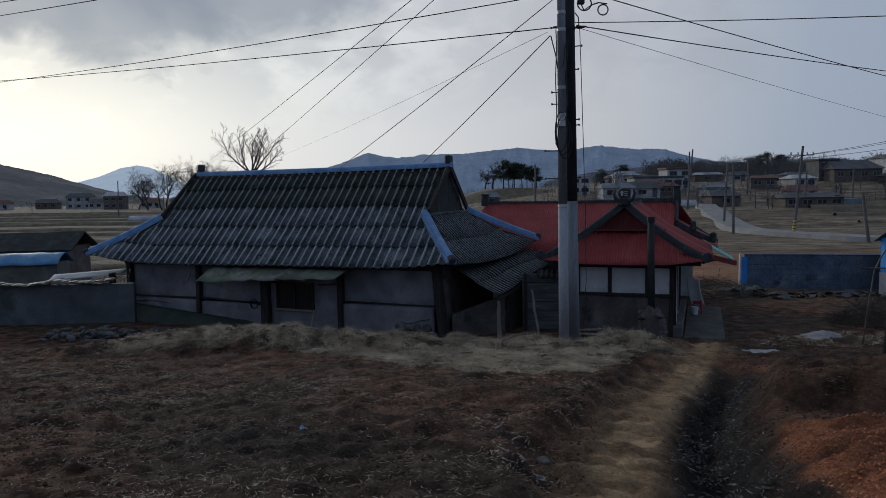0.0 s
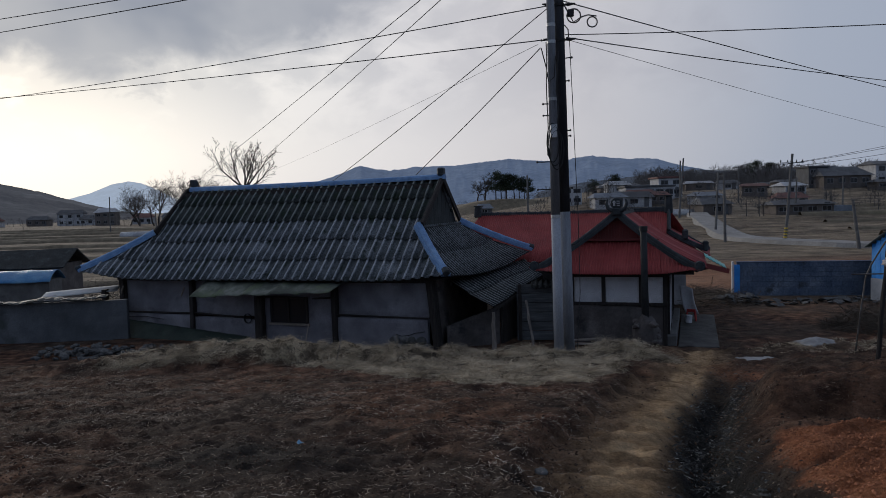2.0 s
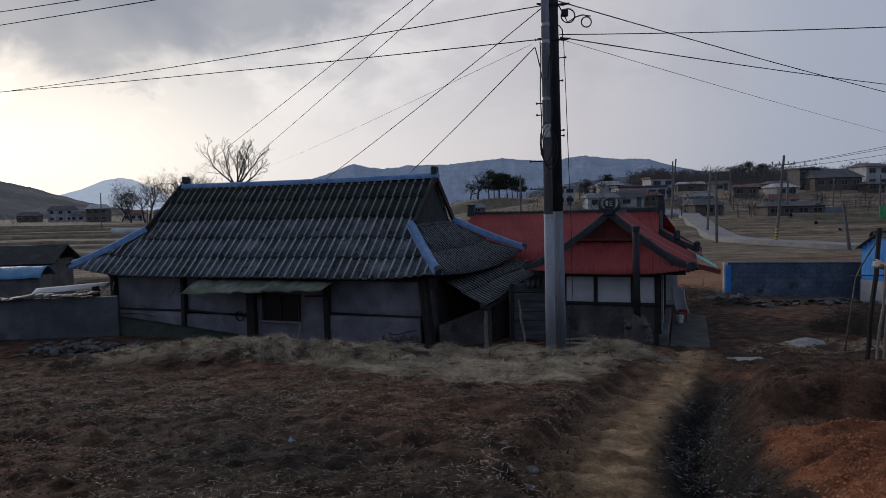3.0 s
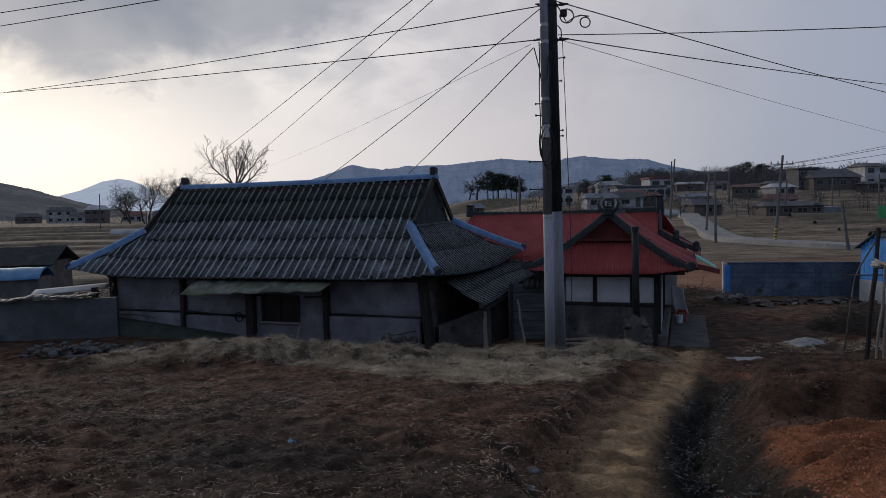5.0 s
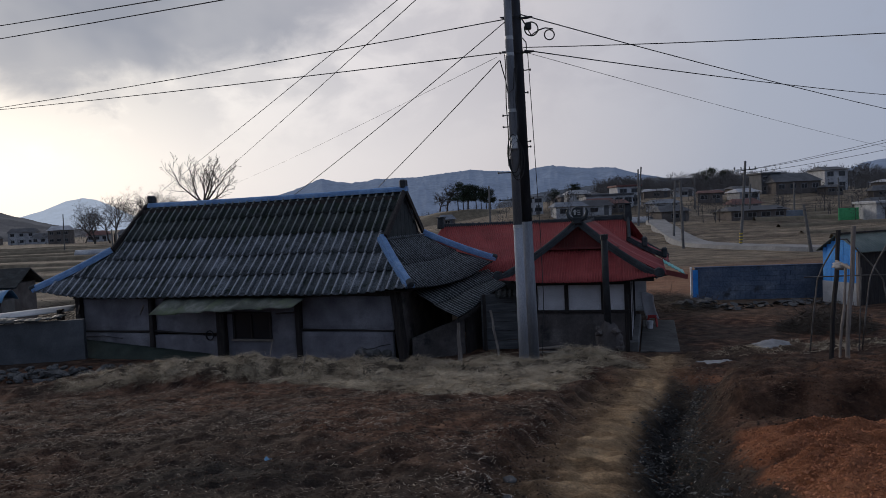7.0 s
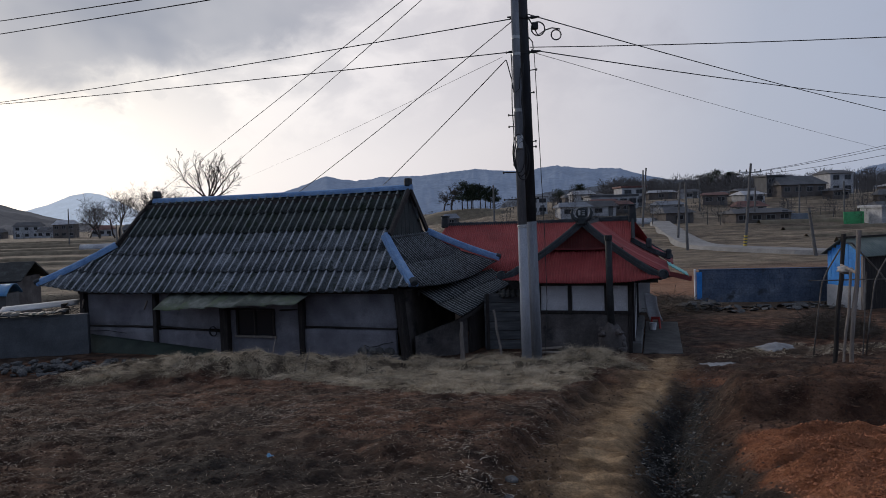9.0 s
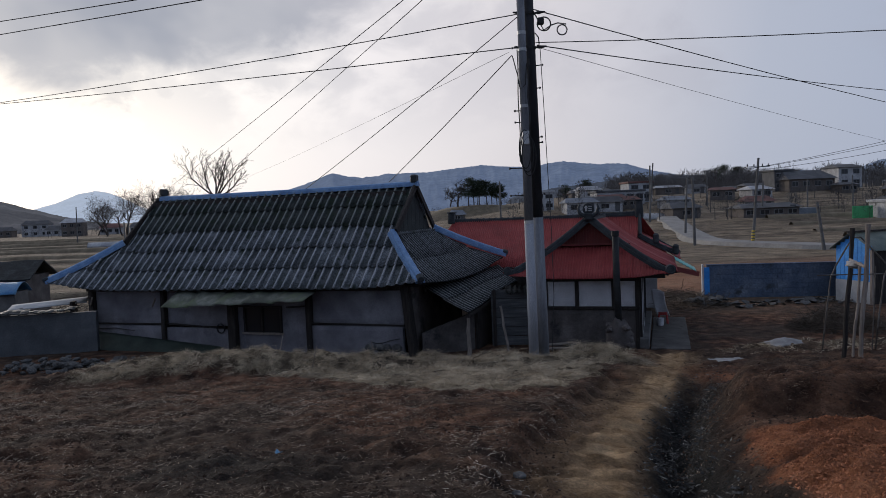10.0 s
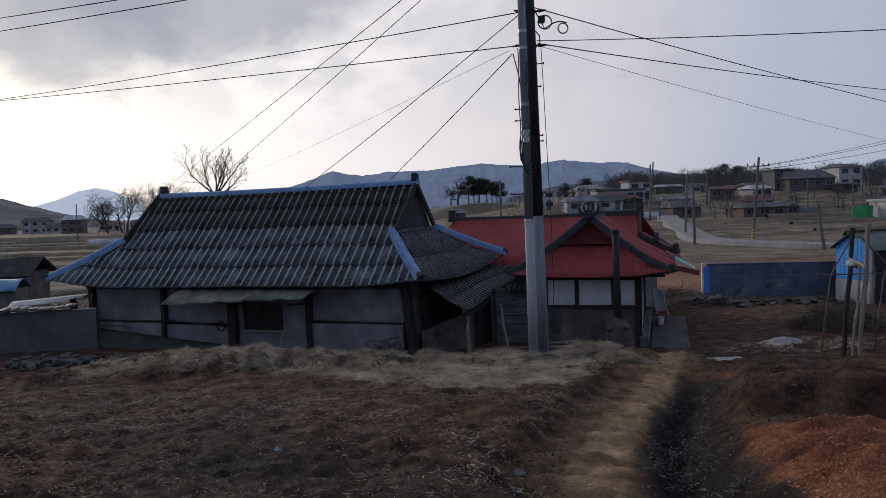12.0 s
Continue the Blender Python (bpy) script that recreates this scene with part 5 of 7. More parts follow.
def blue_shed():
    s = thing("blue_shed", "small shed with bright blue gable and grey-green corrugated roof", "shed", pose(17.2, 25.6, 0, 0, 0, 14))
    # gable end faces the field at local x from 0 (near) back to 2.4
    for k in range(8):
        y0 = k * 0.2
        m = y0 + 0.1
        top = 2.62 - abs(m - 0.8) * 0.62
        part("wall_sheet", box(-0.02, 0.03, y0 + 0.004, y0 + 0.196, 0.85, top, bevel=0.004), BLUE_SHED, s)
    part("base_wall", box(-0.05, 0.05, 0.0, 1.6, -0.2, 0.85), CONCRETE, s)
    part("front_wall", box(0.0, 4.5, -0.02, 0.06, -0.2, 2.0), WOOD_DARK, s)
    part("back_wall", box(0.0, 4.5, 1.52, 1.6, -0.2, 2.0), WOOD_DARK, s)
    for sgn, nm in ((-1, 0), (1, 1)):
        def place(u, w, sgn=sgn):
            return Vector((-0.15 + 4.7 * u, 0.8 + sgn * 1.0 * (1 - w), 2.03 + 0.66 * w + 0.022 * math.cos(u * 4.7 / 0.13 * 2 * math.pi)))
        part("roof_slope", thicken(grid(place, 216, 2), 0.01), GREEN_TIN, s, smooth=True)
    part("ridge_board", beam((-0.3, 0.8, 2.73), (4.6, 0.8, 2.73), 0.1, 0.06), WOOD_DARK, s)
    part("corner_post", box(-0.06, 0.04, -0.08, 0.02, -0.2, 2.05), WOOD_GREY, s)


blue_shed()


def twig_heap(x, y, rx, ry, h, n, seed, name, label):
    rnd = random.Random(seed)
    vs, fs = [], []
    for k in range(n):
        a, r = rnd.uniform(0, 6.28), math.sqrt(rnd.random())
        cx, cy = x + rx * r * math.cos(a), y + ry * r * math.sin(a)
        cz = ground_z(cx, cy) + h * (1 - r * r) * rnd.random()
        way = Vector((rnd.gauss(0, 1), rnd.gauss(0, 1), rnd.gauss(0, 0.45) + 0.25)).normalized() * rnd.uniform(0.15, 0.5)
        side = way.cross(Vector((rnd.gauss(0, 1), rnd.gauss(0, 1), rnd.gauss(0, 1)))).normalized() * rnd.uniform(0.005, 0.012)
        up = way.cross(side).normalized() * side.length
        c = Vector((cx, cy, max(cz, ground_z(cx, cy) + 0.02)))
        b = len(vs)
        vs += [c - way + side, c - way - side * 0.5 + up, c - way - side * 0.5 - up, c + way + Vector((0, 0, -0.03))]
        fs += [(b, b + 1, b + 3), (b + 1, b + 2, b + 3), (b + 2, b, b + 3)]
    me = bpy.data.meshes.new(name)
    me.from_pydata(vs, [], fs)
    me.materials.append(TWIG)
    return tagged(new(name, me), label, "brush", kind="stuff")


TWIG = surface("dry_twigs", [(0.05, 0.04, 0.032), (0.09, 0.072, 0.058), (0.15, 0.125, 0.1)], 3, 0.95, fine=30, vary=0.5)
twig_heap(13.4, 21.5, 1.5, 1.2, 0.8, 1600, 3, "brush_heap", "dark heap of dry brushwood in the garden")
twig_heap(10.8, 29.0, 2.2, 3.0, 0.5, 1500, 4, "straw_heap", "tangled dry stalks behind the red-roofed house")
twig_heap(-13.6, 28.5, 2.2, 1.2, 1.6, 1600, 5, "shrub", "bare dark shrub behind the yard wall")


def rubble(name, label, n, centre, spread, size, seed, flat=0.6):
    t = thing(name, label, "stones", pose(centre[0], centre[1], ground_z(centre[0], centre[1])))
    stones(t, n, (0, 0, 0.06), spread, size, seed, flat=flat)


rubble("stone_pile", "heap of grey field stones at the foot of the yard wall", 130, (-10.2, 21.2), (1.9, 0.7, 0.12), 0.15, 21, 0.5)
rubble("stone_pile", "pile of broken roof slabs beside the block wall", 40, (11.8, 27.6), (0.8, 0.6, 0.22), 0.2, 22, 0.3)
rubble("slab_row", "row of pale broken slabs along the garden edge", 70, (14.6, 26.9), (2.8, 0.7, 0.03), 0.2, 23, 0.13)


def left_yard():
    """Behind the yard wall: a low roof under a blue tarp, boards and a pale sheet."""
    s = thing("tarp_roof_shed", "low shed roofed with a weighted blue and white tarp", "shed", pose(-18.2, 30.4, -0.12, 0, 0, 8))
    part("tarp", thicken(grid(lambda u, w: Vector((-2.4 + 4.2 * u, -0.9 + 1.8 * w, 1.55 + 0.45 * math.sin(math.pi * w) + 0.06 * noise.noise((u * 6, w * 4, 2)))), 24, 12), 0.02), BLUE_TARP, s, smooth=True)
    part("wall", box(-2.3, 1.7, -0.7, 0.7, -0.8, 1.6), CONCRETE_DARK, s)
    ob = thing("old_shed", "dark low shed with a sagging roof behind the tarp", "shed", pose(-19.4, 33.0, 0, 0, 0, 5))
    part("roof", thicken(grid(lambda u, w: Vector((-2.6 + 5.2 * u, -1.6 + 3.2 * w, 1.9 + 0.75 * (1 - abs(2 * w - 1)) + 0.05 * noise.noise((u * 4, w, 1)))), 16, 8), 0.06), SLATE_DARK, ob)
    part("wall", box(-2.3, 2.3, -1.2, 1.2, -0.9, 2.0), MUD, ob)
    ob = part("pale_sheet", thicken(grid(lambda u, w: Vector((2.6 * u, 0.5 * w, 0.16 * u + 0.12 * w)), 12, 4), 0.02), CONCRETE, smooth=True)
    ob.matrix_world = pose(-14.0, 24.9, 1.32, 4, 0, 6)
    tagged(ob, "pale flat roofing sheet on trestles behind the wall", "roofing sheet")
    for k, x in enumerate((-13.6, -11.9)):
        ob = part("trestle", box(x, x + 0.12, 25.0, 25.3, -0.3, 1.38 + 0.15 * k), WOOD_DARK)
        tagged(ob, "dark timber trestle behind the yard wall", "trestle", group="trestles")


BLUE_TARP = surface("blue_white_tarp", [(0.05, 0.17, 0.34), (0.11, 0.26, 0.42), (0.34, 0.37, 0.35)], 0.8, 0.5, fine=15, spread=(0.35, 0.62))
left_yard()

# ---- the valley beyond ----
# aerial haze is painted into the hill colours and a faint emission
def hill_material(name, colours, haze_glow, scale):
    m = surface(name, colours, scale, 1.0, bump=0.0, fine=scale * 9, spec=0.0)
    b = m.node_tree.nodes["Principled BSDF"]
    b.inputs["Emission Color"].default_value = (*haze_glow, 1)
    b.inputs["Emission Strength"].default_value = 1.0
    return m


def hill(name, label, profile, near, far, material, rough, seed):
    """A range of hills: profile gives bearing (degrees) and rise over the eye's level per metre of distance at the crest."""
    az = [p[0] for p in profile]
    el = [p[1] for p in profile]

    def pt(u, v):
        a = az[0] + (az[-1] - az[0]) * u
        e = float(np.interp(a, az, el))
        fade = smoothstep(0, 0.04, u) * (1 - smoothstep(0.96, 1, u))
        k = min(1.0, v / 0.7)
        dist = near + (far - near) * v
        crest = near + (far - near) * 0.7
        top = e * crest + 4.2
        shape = k ** 0.8 if v <= 0.7 else 1 - 0.6 * (v - 0.7) / 0.3
        z = -4 + (top + 4) * shape * (0.15 + 0.85 * fade)
        z += rough * crest * 0.01 * (noise.fractal((a * 0.9, v * 4, seed), 1.0, 2.0, 5) * (0.3 + 0.7 * k * (1 - k) * 4) + 0.22 * noise.noise((a * 3, v * 12, seed)) + 0.10 * noise.noise((a * 17, v * 40, seed)))
        return Vector((dist * math.sin(radians(a)), dist * math.cos(radians(a)), z))

    n = int((az[-1] - az[0]) * 16)
    ob = part(name, grid(pt, n, 24), material, smooth=True)
    return tagged(ob, label, "hill", kind="structure")


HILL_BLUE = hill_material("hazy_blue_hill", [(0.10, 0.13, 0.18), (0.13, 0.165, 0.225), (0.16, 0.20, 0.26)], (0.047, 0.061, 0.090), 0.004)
HILL_PALE = hill_material("haze_pale_hill", [(0.2, 0.23, 0.27), (0.22, 0.25, 0.29), (0.24, 0.27, 0.31)], (0.27, 0.315, 0.375), 0.002)
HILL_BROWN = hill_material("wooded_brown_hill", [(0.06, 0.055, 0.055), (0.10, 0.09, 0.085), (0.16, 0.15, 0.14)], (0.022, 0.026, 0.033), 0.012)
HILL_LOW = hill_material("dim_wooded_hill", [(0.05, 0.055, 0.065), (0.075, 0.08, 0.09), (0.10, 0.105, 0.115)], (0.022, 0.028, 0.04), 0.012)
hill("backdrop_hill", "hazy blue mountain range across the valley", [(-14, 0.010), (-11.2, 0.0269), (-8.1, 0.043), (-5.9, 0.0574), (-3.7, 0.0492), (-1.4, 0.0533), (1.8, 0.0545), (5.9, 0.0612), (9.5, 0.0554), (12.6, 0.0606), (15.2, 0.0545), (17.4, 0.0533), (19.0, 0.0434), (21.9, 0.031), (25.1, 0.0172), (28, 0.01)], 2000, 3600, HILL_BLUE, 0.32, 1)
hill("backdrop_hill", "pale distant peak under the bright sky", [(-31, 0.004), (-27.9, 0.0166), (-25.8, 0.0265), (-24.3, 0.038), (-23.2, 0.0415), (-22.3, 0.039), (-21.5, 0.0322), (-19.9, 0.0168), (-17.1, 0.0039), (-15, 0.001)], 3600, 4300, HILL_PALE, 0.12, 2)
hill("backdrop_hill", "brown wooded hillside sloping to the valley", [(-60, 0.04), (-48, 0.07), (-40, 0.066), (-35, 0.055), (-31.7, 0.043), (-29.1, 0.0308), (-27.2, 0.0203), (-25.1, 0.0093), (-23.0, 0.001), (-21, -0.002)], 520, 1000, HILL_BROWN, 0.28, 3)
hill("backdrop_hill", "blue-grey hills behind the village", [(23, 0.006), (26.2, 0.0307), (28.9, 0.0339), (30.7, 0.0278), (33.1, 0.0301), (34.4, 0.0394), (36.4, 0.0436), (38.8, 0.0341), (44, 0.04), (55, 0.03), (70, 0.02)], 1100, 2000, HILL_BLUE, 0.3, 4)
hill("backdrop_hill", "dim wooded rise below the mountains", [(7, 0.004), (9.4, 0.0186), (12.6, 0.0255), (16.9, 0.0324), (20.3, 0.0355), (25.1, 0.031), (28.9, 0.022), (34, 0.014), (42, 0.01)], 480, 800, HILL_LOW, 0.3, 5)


# road
ROAD = surface("worn_farm_road", [(0.17, 0.165, 0.16), (0.225, 0.22, 0.215), (0.28, 0.275, 0.265)], 0.6, 0.95, fine=8)


def road_strip():
    line = [(48, 131), (42.5, 114), (37.6, 97), (34.6, 84), (33.8, 76), (34.6, 69), (36.8, 63), (40, 58.5), (46, 54.5), (58, 50), (80, 44)]
    bm = bmesh.new()
    pts = []
    for i in range(len(line) - 1):
        for k in range(6):
            t = k / 6
            pts.append((line[i][0] * (1 - t) + line[i + 1][0] * t, line[i][1] * (1 - t) + line[i + 1][1] * t))
    rows = []
    for i, (x, y) in enumerate(pts):
        ax, ay = pts[max(0, i - 2)]
        bx, by = pts[min(len(pts) - 1, i + 2)]
        d = math.hypot(bx - ax, by - ay)
        nx, ny = (by - ay) / d, -(bx - ax) / d
        z = sum(max(ground_z(px + nx * s, py + ny * s) for s in (-2, 0, 2)) for px, py in pts[max(0, i - 4):i + 5]) / len(pts[max(0, i - 4):i + 5]) + 0.4
        rows.append([bm.verts.new((x + nx * s, y + ny * s, z + dz)) for s, dz in ((-1.8, -0.6), (-1.5, 0), (0, 0.03), (1.5, 0), (1.8, -0.6))])
    for a, b in zip(rows, rows[1:]):
        for k in range(4):
            bm.faces.new((a[k], a[k + 1], b[k + 1], b[k]))
    bmesh.ops.recalc_face_normals(bm, faces=bm.faces[:])
    tagged(part("road", bm, ROAD), "pale concrete farm road curving through the fields", "road", kind="structure")


road_strip()


def bund(x0, y0, x1, y1, h, w, seed):
    """A low grassy bank between fields."""
    n = 40

    def pt(u, v):
        x, y = x0 + (x1 - x0) * u, y0 + (y1 - y0) * u + 0.6 * noise.noise((u * 6, seed, 0))
        k = math.sin(math.pi * v)
        return Vector((x, y + w * (v - 0.5), ground_z(x, y) - 0.15 + (h + 0.15) * k * (1 + 0.3 * noise.noise((u * 20, v * 3, seed)))))

    return grid(pt, n, 5)


BUND = surface("straw_bank", [(0.10, 0.08, 0.055), (0.16, 0.13, 0.09), (0.22, 0.18, 0.13)], 0.6, 1.0, fine=6)
rnd_b = random.Random(31)
for k in range(9):
    y = 62 + k * 9 + rnd_b.uniform(-2, 2)
    tagged(part("field_bank", bund(46 + (y - 60) * 0.2, y, 150, y - 4 + rnd_b.uniform(-3, 3), 0.35 + 0.1 * (k % 3), 1.4, k), BUND, smooth=True), "low straw-coloured bank between fields", "bank", group="field banks", kind="structure")
for k in range(12):
    y = 46 + k * 15 + rnd_b.uniform(-3, 3)
    tagged(part("field_bank", bund(-140 - y * 0.3, y + 8, -14, y, 0.35 + 0.1 * (k % 3), 1.6, 20 + k), BUND, smooth=True), "low straw-coloured bank between fields", "bank", group="field banks", kind="structure")

FAR_WALL = surface("far_pale_wall", [(0.24, 0.245, 0.26), (0.33, 0.335, 0.35), (0.44, 0.445, 0.46)], 0.5, 0.9, fine=4, bump=0)
FAR_BRICK = surface("far_brown_wall", [(0.075, 0.066, 0.06), (0.11, 0.095, 0.088), (0.15, 0.13, 0.12)], 0.5, 0.9, fine=4, bump=0)
FAR_ROOF = surface("far_dark_roof", [(0.05, 0.052, 0.058), (0.075, 0.078, 0.085), (0.11, 0.112, 0.12)], 0.5, 0.8, fine=4, bump=0)
FAR_RED = surface("far_red_roof", [(0.09, 0.045, 0.04), (0.13, 0.062, 0.055), (0.17, 0.085, 0.075)], 0.5, 0.8, fine=4, bump=0)
FAR_BLUE = surface("far_blue_roof", [(0.09, 0.11, 0.14), (0.13, 0.15, 0.18), (0.18, 0.20, 0.23)], 0.5, 0.7, fine=4, bump=0)
FAR_FRAME = surface("far_window_frame", [(0.13, 0.13, 0.135), (0.18, 0.18, 0.185), (0.24, 0.24, 0.245)], 0.5, 0.9, fine=4, bump=0)
FAR_GREEN = surface("far_green_net", [(0.05, 0.26, 0.10), (0.07, 0.34, 0.14), (0.1, 0.4, 0.18)], 0.5, 0.8, fine=4, bump=0)


def village_house(x, y, w, d, h, rise, wall, roof, label, turn=0.0, windows=3, storeys=1, flat=False, base=None, annex=None):
    z = ground_z(x, y) - 0.2 if base is None else base
    t = thing("village_house", label, "house", pose(x, y, z, 0, 0, turn), group="village houses")
    part("wall", box(-w / 2, w / 2, -d / 2, d / 2, -1.2, h), wall, t)
    if flat:
        part("roof", box(-w / 2 - 0.3, w / 2 + 0.3, -d / 2 - 0.3, d / 2 + 0.3, h + 0.004, h + 0.4, bevel=0.05), roof, t)
    else:
        bm = bmesh.new()
        o = 0.5
        a = [bm.verts.new(p) for p in ((-w / 2 - o, -d / 2 - o, h - 0.05), (w / 2 + o, -d / 2 - o, h - 0.05), (w / 2 + o, d / 2 + o, h - 0.05), (-w / 2 - o, d / 2 + o, h - 0.05), (-w / 2 + rise * 0.4, 0, h + rise), (w / 2 - rise * 0.4, 0, h + rise))]
        for f in ((0, 1, 5, 4), (2, 3, 4, 5), (1, 2, 5), (3, 0, 4), (3, 2, 1, 0)):
            bm.faces.new([a[i] for i in f])
        part("roof", bm, roof, t)
    sh = h / storeys
    for s in range(storeys):
        for k in range(windows):
            cx = -w / 2 + w * (k + 0.5) / windows
            wn = part("window", box(cx - 0.75, cx + 0.75, -d / 2 - 0.06, -d / 2 - 0.005, s * sh + sh * 0.35, s * sh + sh * 0.8), FAR_FRAME if wall is not FAR_WALL else FAR_ROOF, t)
            for q in (-1, 1):
                part("pane", box(cx + q * 0.36 - 0.3, cx + q * 0.36 + 0.3, -d / 2 - 0.09, -d / 2 - 0.065, s * sh + sh * 0.4, s * sh + sh * 0.76), GLASS_DARK, wn)
    part("door", box(w / 2 - 1.5, w / 2 - 0.6, -d / 2 - 0.05, -d / 2 - 0.003, 0.0, 2.0), FAR_ROOF if wall is not FAR_ROOF else FAR_WALL, t)
    if annex:
        part("annex", box(w / 2, w / 2 + annex, -d / 2, d / 2 - 1, -1.2, h * 0.8), FAR_BLUE, t)
    return t


village_house(57.3, 112, 9.0, 5, 1.75, 0.65, FAR_BRICK, FAR_ROOF, "long low village house with dark roof and pale windows", windows=4, annex=3.0)
village_house(103.5, 165, 5.6, 7, 5.0, 0.8, FAR_WALL, FAR_ROOF, "two-storey white village house with dark roof", windows=2, storeys=2)
village_house(90.8, 160, 11.0, 8, 2.6, 2.0, FAR_BRICK, FAR_ROOF, "large dark hillside house with low gables", windows=4, turn=4)
village_house(86.2, 162, 4.4, 5, 4.6, 0.4, FAR_ROOF, FAR_ROOF, "dark upper house block with flat roof", windows=2, storeys=2, flat=True, turn=4)
village_house(72.5, 103, 4.0, 5, 2.6, 0.3, FAR_WALL, FAR_WALL, "small white flat-roofed building beside a green net", windows=1, flat=True)
village_house(44.6, 150, 10, 6, 2.4, 0.4, FAR_WALL, FAR_ROOF, "pale long flat-roofed village building", windows=5, flat=True)
village_house(49.5, 152, 5, 6, 3.9, 0.3, FAR_WALL, FAR_RED, "pale two-storey village house with red parapet", windows=2, storeys=2, flat=True)
village_house(52.5, 138, 5, 5, 2.1, 0.7, FAR_WALL, FAR_BLUE, "small village house with blue-grey roof", windows=2)
village_house(28.5, 150, 4.0, 5, 3.8, 0.3, FAR_WALL, FAR_WALL, "small white two-storey building among trees", windows=2, storeys=2, flat=True)
village_house(34, 140, 6, 5, 2.2, 0.9, FAR_WALL, FAR_BLUE, "village house with pale blue roof", windows=2)
village_house(66, 132, 5, 5, 2.2, 1.0, FAR_WALL, FAR_RED, "small village house with red-brown roof", windows=2, turn=-8)
village_house(47.5, 122, 5, 4.5, 2.0, 1.0, FAR_BRICK, FAR_ROOF, "low village shed with dark roof", windows=1, turn=6)
village_house(75.0, 150, 4.6, 5, 2.0, 0.8, FAR_WALL, FAR_WALL, "small white village shed on the slope", windows=2, turn=6)
village_house(13, 190, 4.0, 4, 1.8, 1.2, FAR_BRICK, FAR_BLUE, "small pale house with peaked roof in the valley", windows=1)
for x, y, w, s, wl, rf, lb in ((-168, 330, 11, 2, FAR_WALL, FAR_ROOF, "white two-storey house with dark roof across the fields"), (-155, 322, 9, 1, FAR_WALL, FAR_ROOF, "long white low house across the fields"), (-138, 300, 8, 2, FAR_BRICK, FAR_WALL, "brown house with pale sloping roof across the fields"), (-127, 310, 8, 1, FAR_WALL, FAR_RED, "house with faded red roof across the fields"), (-118, 318, 7, 1, FAR_WALL, FAR_ROOF, "pale low house across the fields"), (-186, 335, 9, 1, FAR_BRICK, FAR_ROOF, "low brown house across the fields"), (-205, 330, 8, 1, FAR_WALL, FAR_RED, "white house with red roof across the fields")):
    village_house(x, y, w, 7, 2.7 * s + 0.3, 1.8, wl, rf, lb, windows=3, storeys=s, turn=10)
rnd_v = random.Random(44)
for k in range(22):
    az, d = radians(rnd_v.uniform(13, 36)), rnd_v.uniform(140, 225)
    x, y = d * math.sin(az), d * math.cos(az)
    wl = rnd_v.choice((FAR_WALL, FAR_BRICK, FAR_BRICK, FAR_BRICK))
    rf = rnd_v.choice((FAR_ROOF, FAR_ROOF, FAR_ROOF, FAR_RED, FAR_WALL))
    lb = "small %s village house with %s roof" % ("pale-walled" if wl is FAR_WALL else "brown-walled", {FAR_ROOF: "dark", FAR_BLUE: "blue-grey", FAR_RED: "faded red", FAR_WALL: "pale"}[rf])
    village_house(x, y, rnd_v.uniform(3.5, 7), rnd_v.uniform(3.5, 5), rnd_v.uniform(1.5, 2.2), rnd_v.uniform(0.5, 1.1), wl, rf, lb, windows=rnd_v.randint(1, 3), turn=rnd_v.uniform(-25, 25))


def vinyl_house(x, y, w, length, turn):
    """A low plastic-covered tunnel for seedlings."""
    t = thing("plastic_tunnel", "low white plastic growing tunnel on the valley field", "greenhouse", pose(x, y, ground_z(x, y), 0, 0, turn), group="growing tunnels")
    part("cover", thicken(grid(lambda u, v: Vector((length * (u - 0.5), -w / 2 * math.cos(math.pi * v), 1.1 * math.sin(math.pi * v) - 0.05)), 8, 10), 0.03), FAR_WALL, t, smooth=True)
    for k in range(5):
        xx = length * (k / 4 - 0.5)
        part("hoop", tube([(xx, -w / 2 * 1.02 * math.cos(a), 1.13 * math.sin(a) - 0.05) for a in np.linspace(0, math.pi, 9)], 0.03, 5), STEEL, t)


vinyl_house(64, 121, 2.4, 9, 6)
vinyl_house(41, 124, 2.4, 8, -5)
vinyl_house(-60, 150, 2.6, 12, 8)
ob = part("net_fence", box(-1.6, 1.6, -0.05, 0.05, -0.3, 1.9), FAR_GREEN)
ob.matrix_world = pose(68.5, 104, ground_z(68.5, 104))
tagged(ob, "green netting fence beside the white building", "fence")


def far_pole(x, y, h, lean, arms=False, band=False, label="slim grey utility pole by the farm road"):
    z = ground_z(x, y)
    t = thing("utility_pole", label, "utility pole", pose(x, y, z), group="far utility poles")
    top = Vector((lean, 0, h))
    part("pole", tube([(0, 0, -0.3), top], [0.16, 0.11], 10), CONCRETE_DARK, t)
    if arms:
        for q in (0.9, 1.6):
            c = lerp3((0, 0, 0), top, 1 - q / h)
            part("crossarm", beam(c + Vector((-1.2, 0, 0)), c + Vector((1.2, 0, 0)), 0.1, 0.1), STEEL, t)
            for s in (-1.1, -0.4, 0.5, 1.1):
                part("insulator", tube([c + Vector((s, 0, 0.05)), c + Vector((s, 0, 0.3))], 0.05, 6), BLACK, t)
            break
    if band:
        for k in range(4):
            c = lerp3((0, 0, 0), top, (0.5 + 0.3 * k) / h)
            part("warning_band", tube([c, c + Vector((0, 0, 0.14))], 0.175, 10), BAND_YELLOW, t, "yellow warning band")


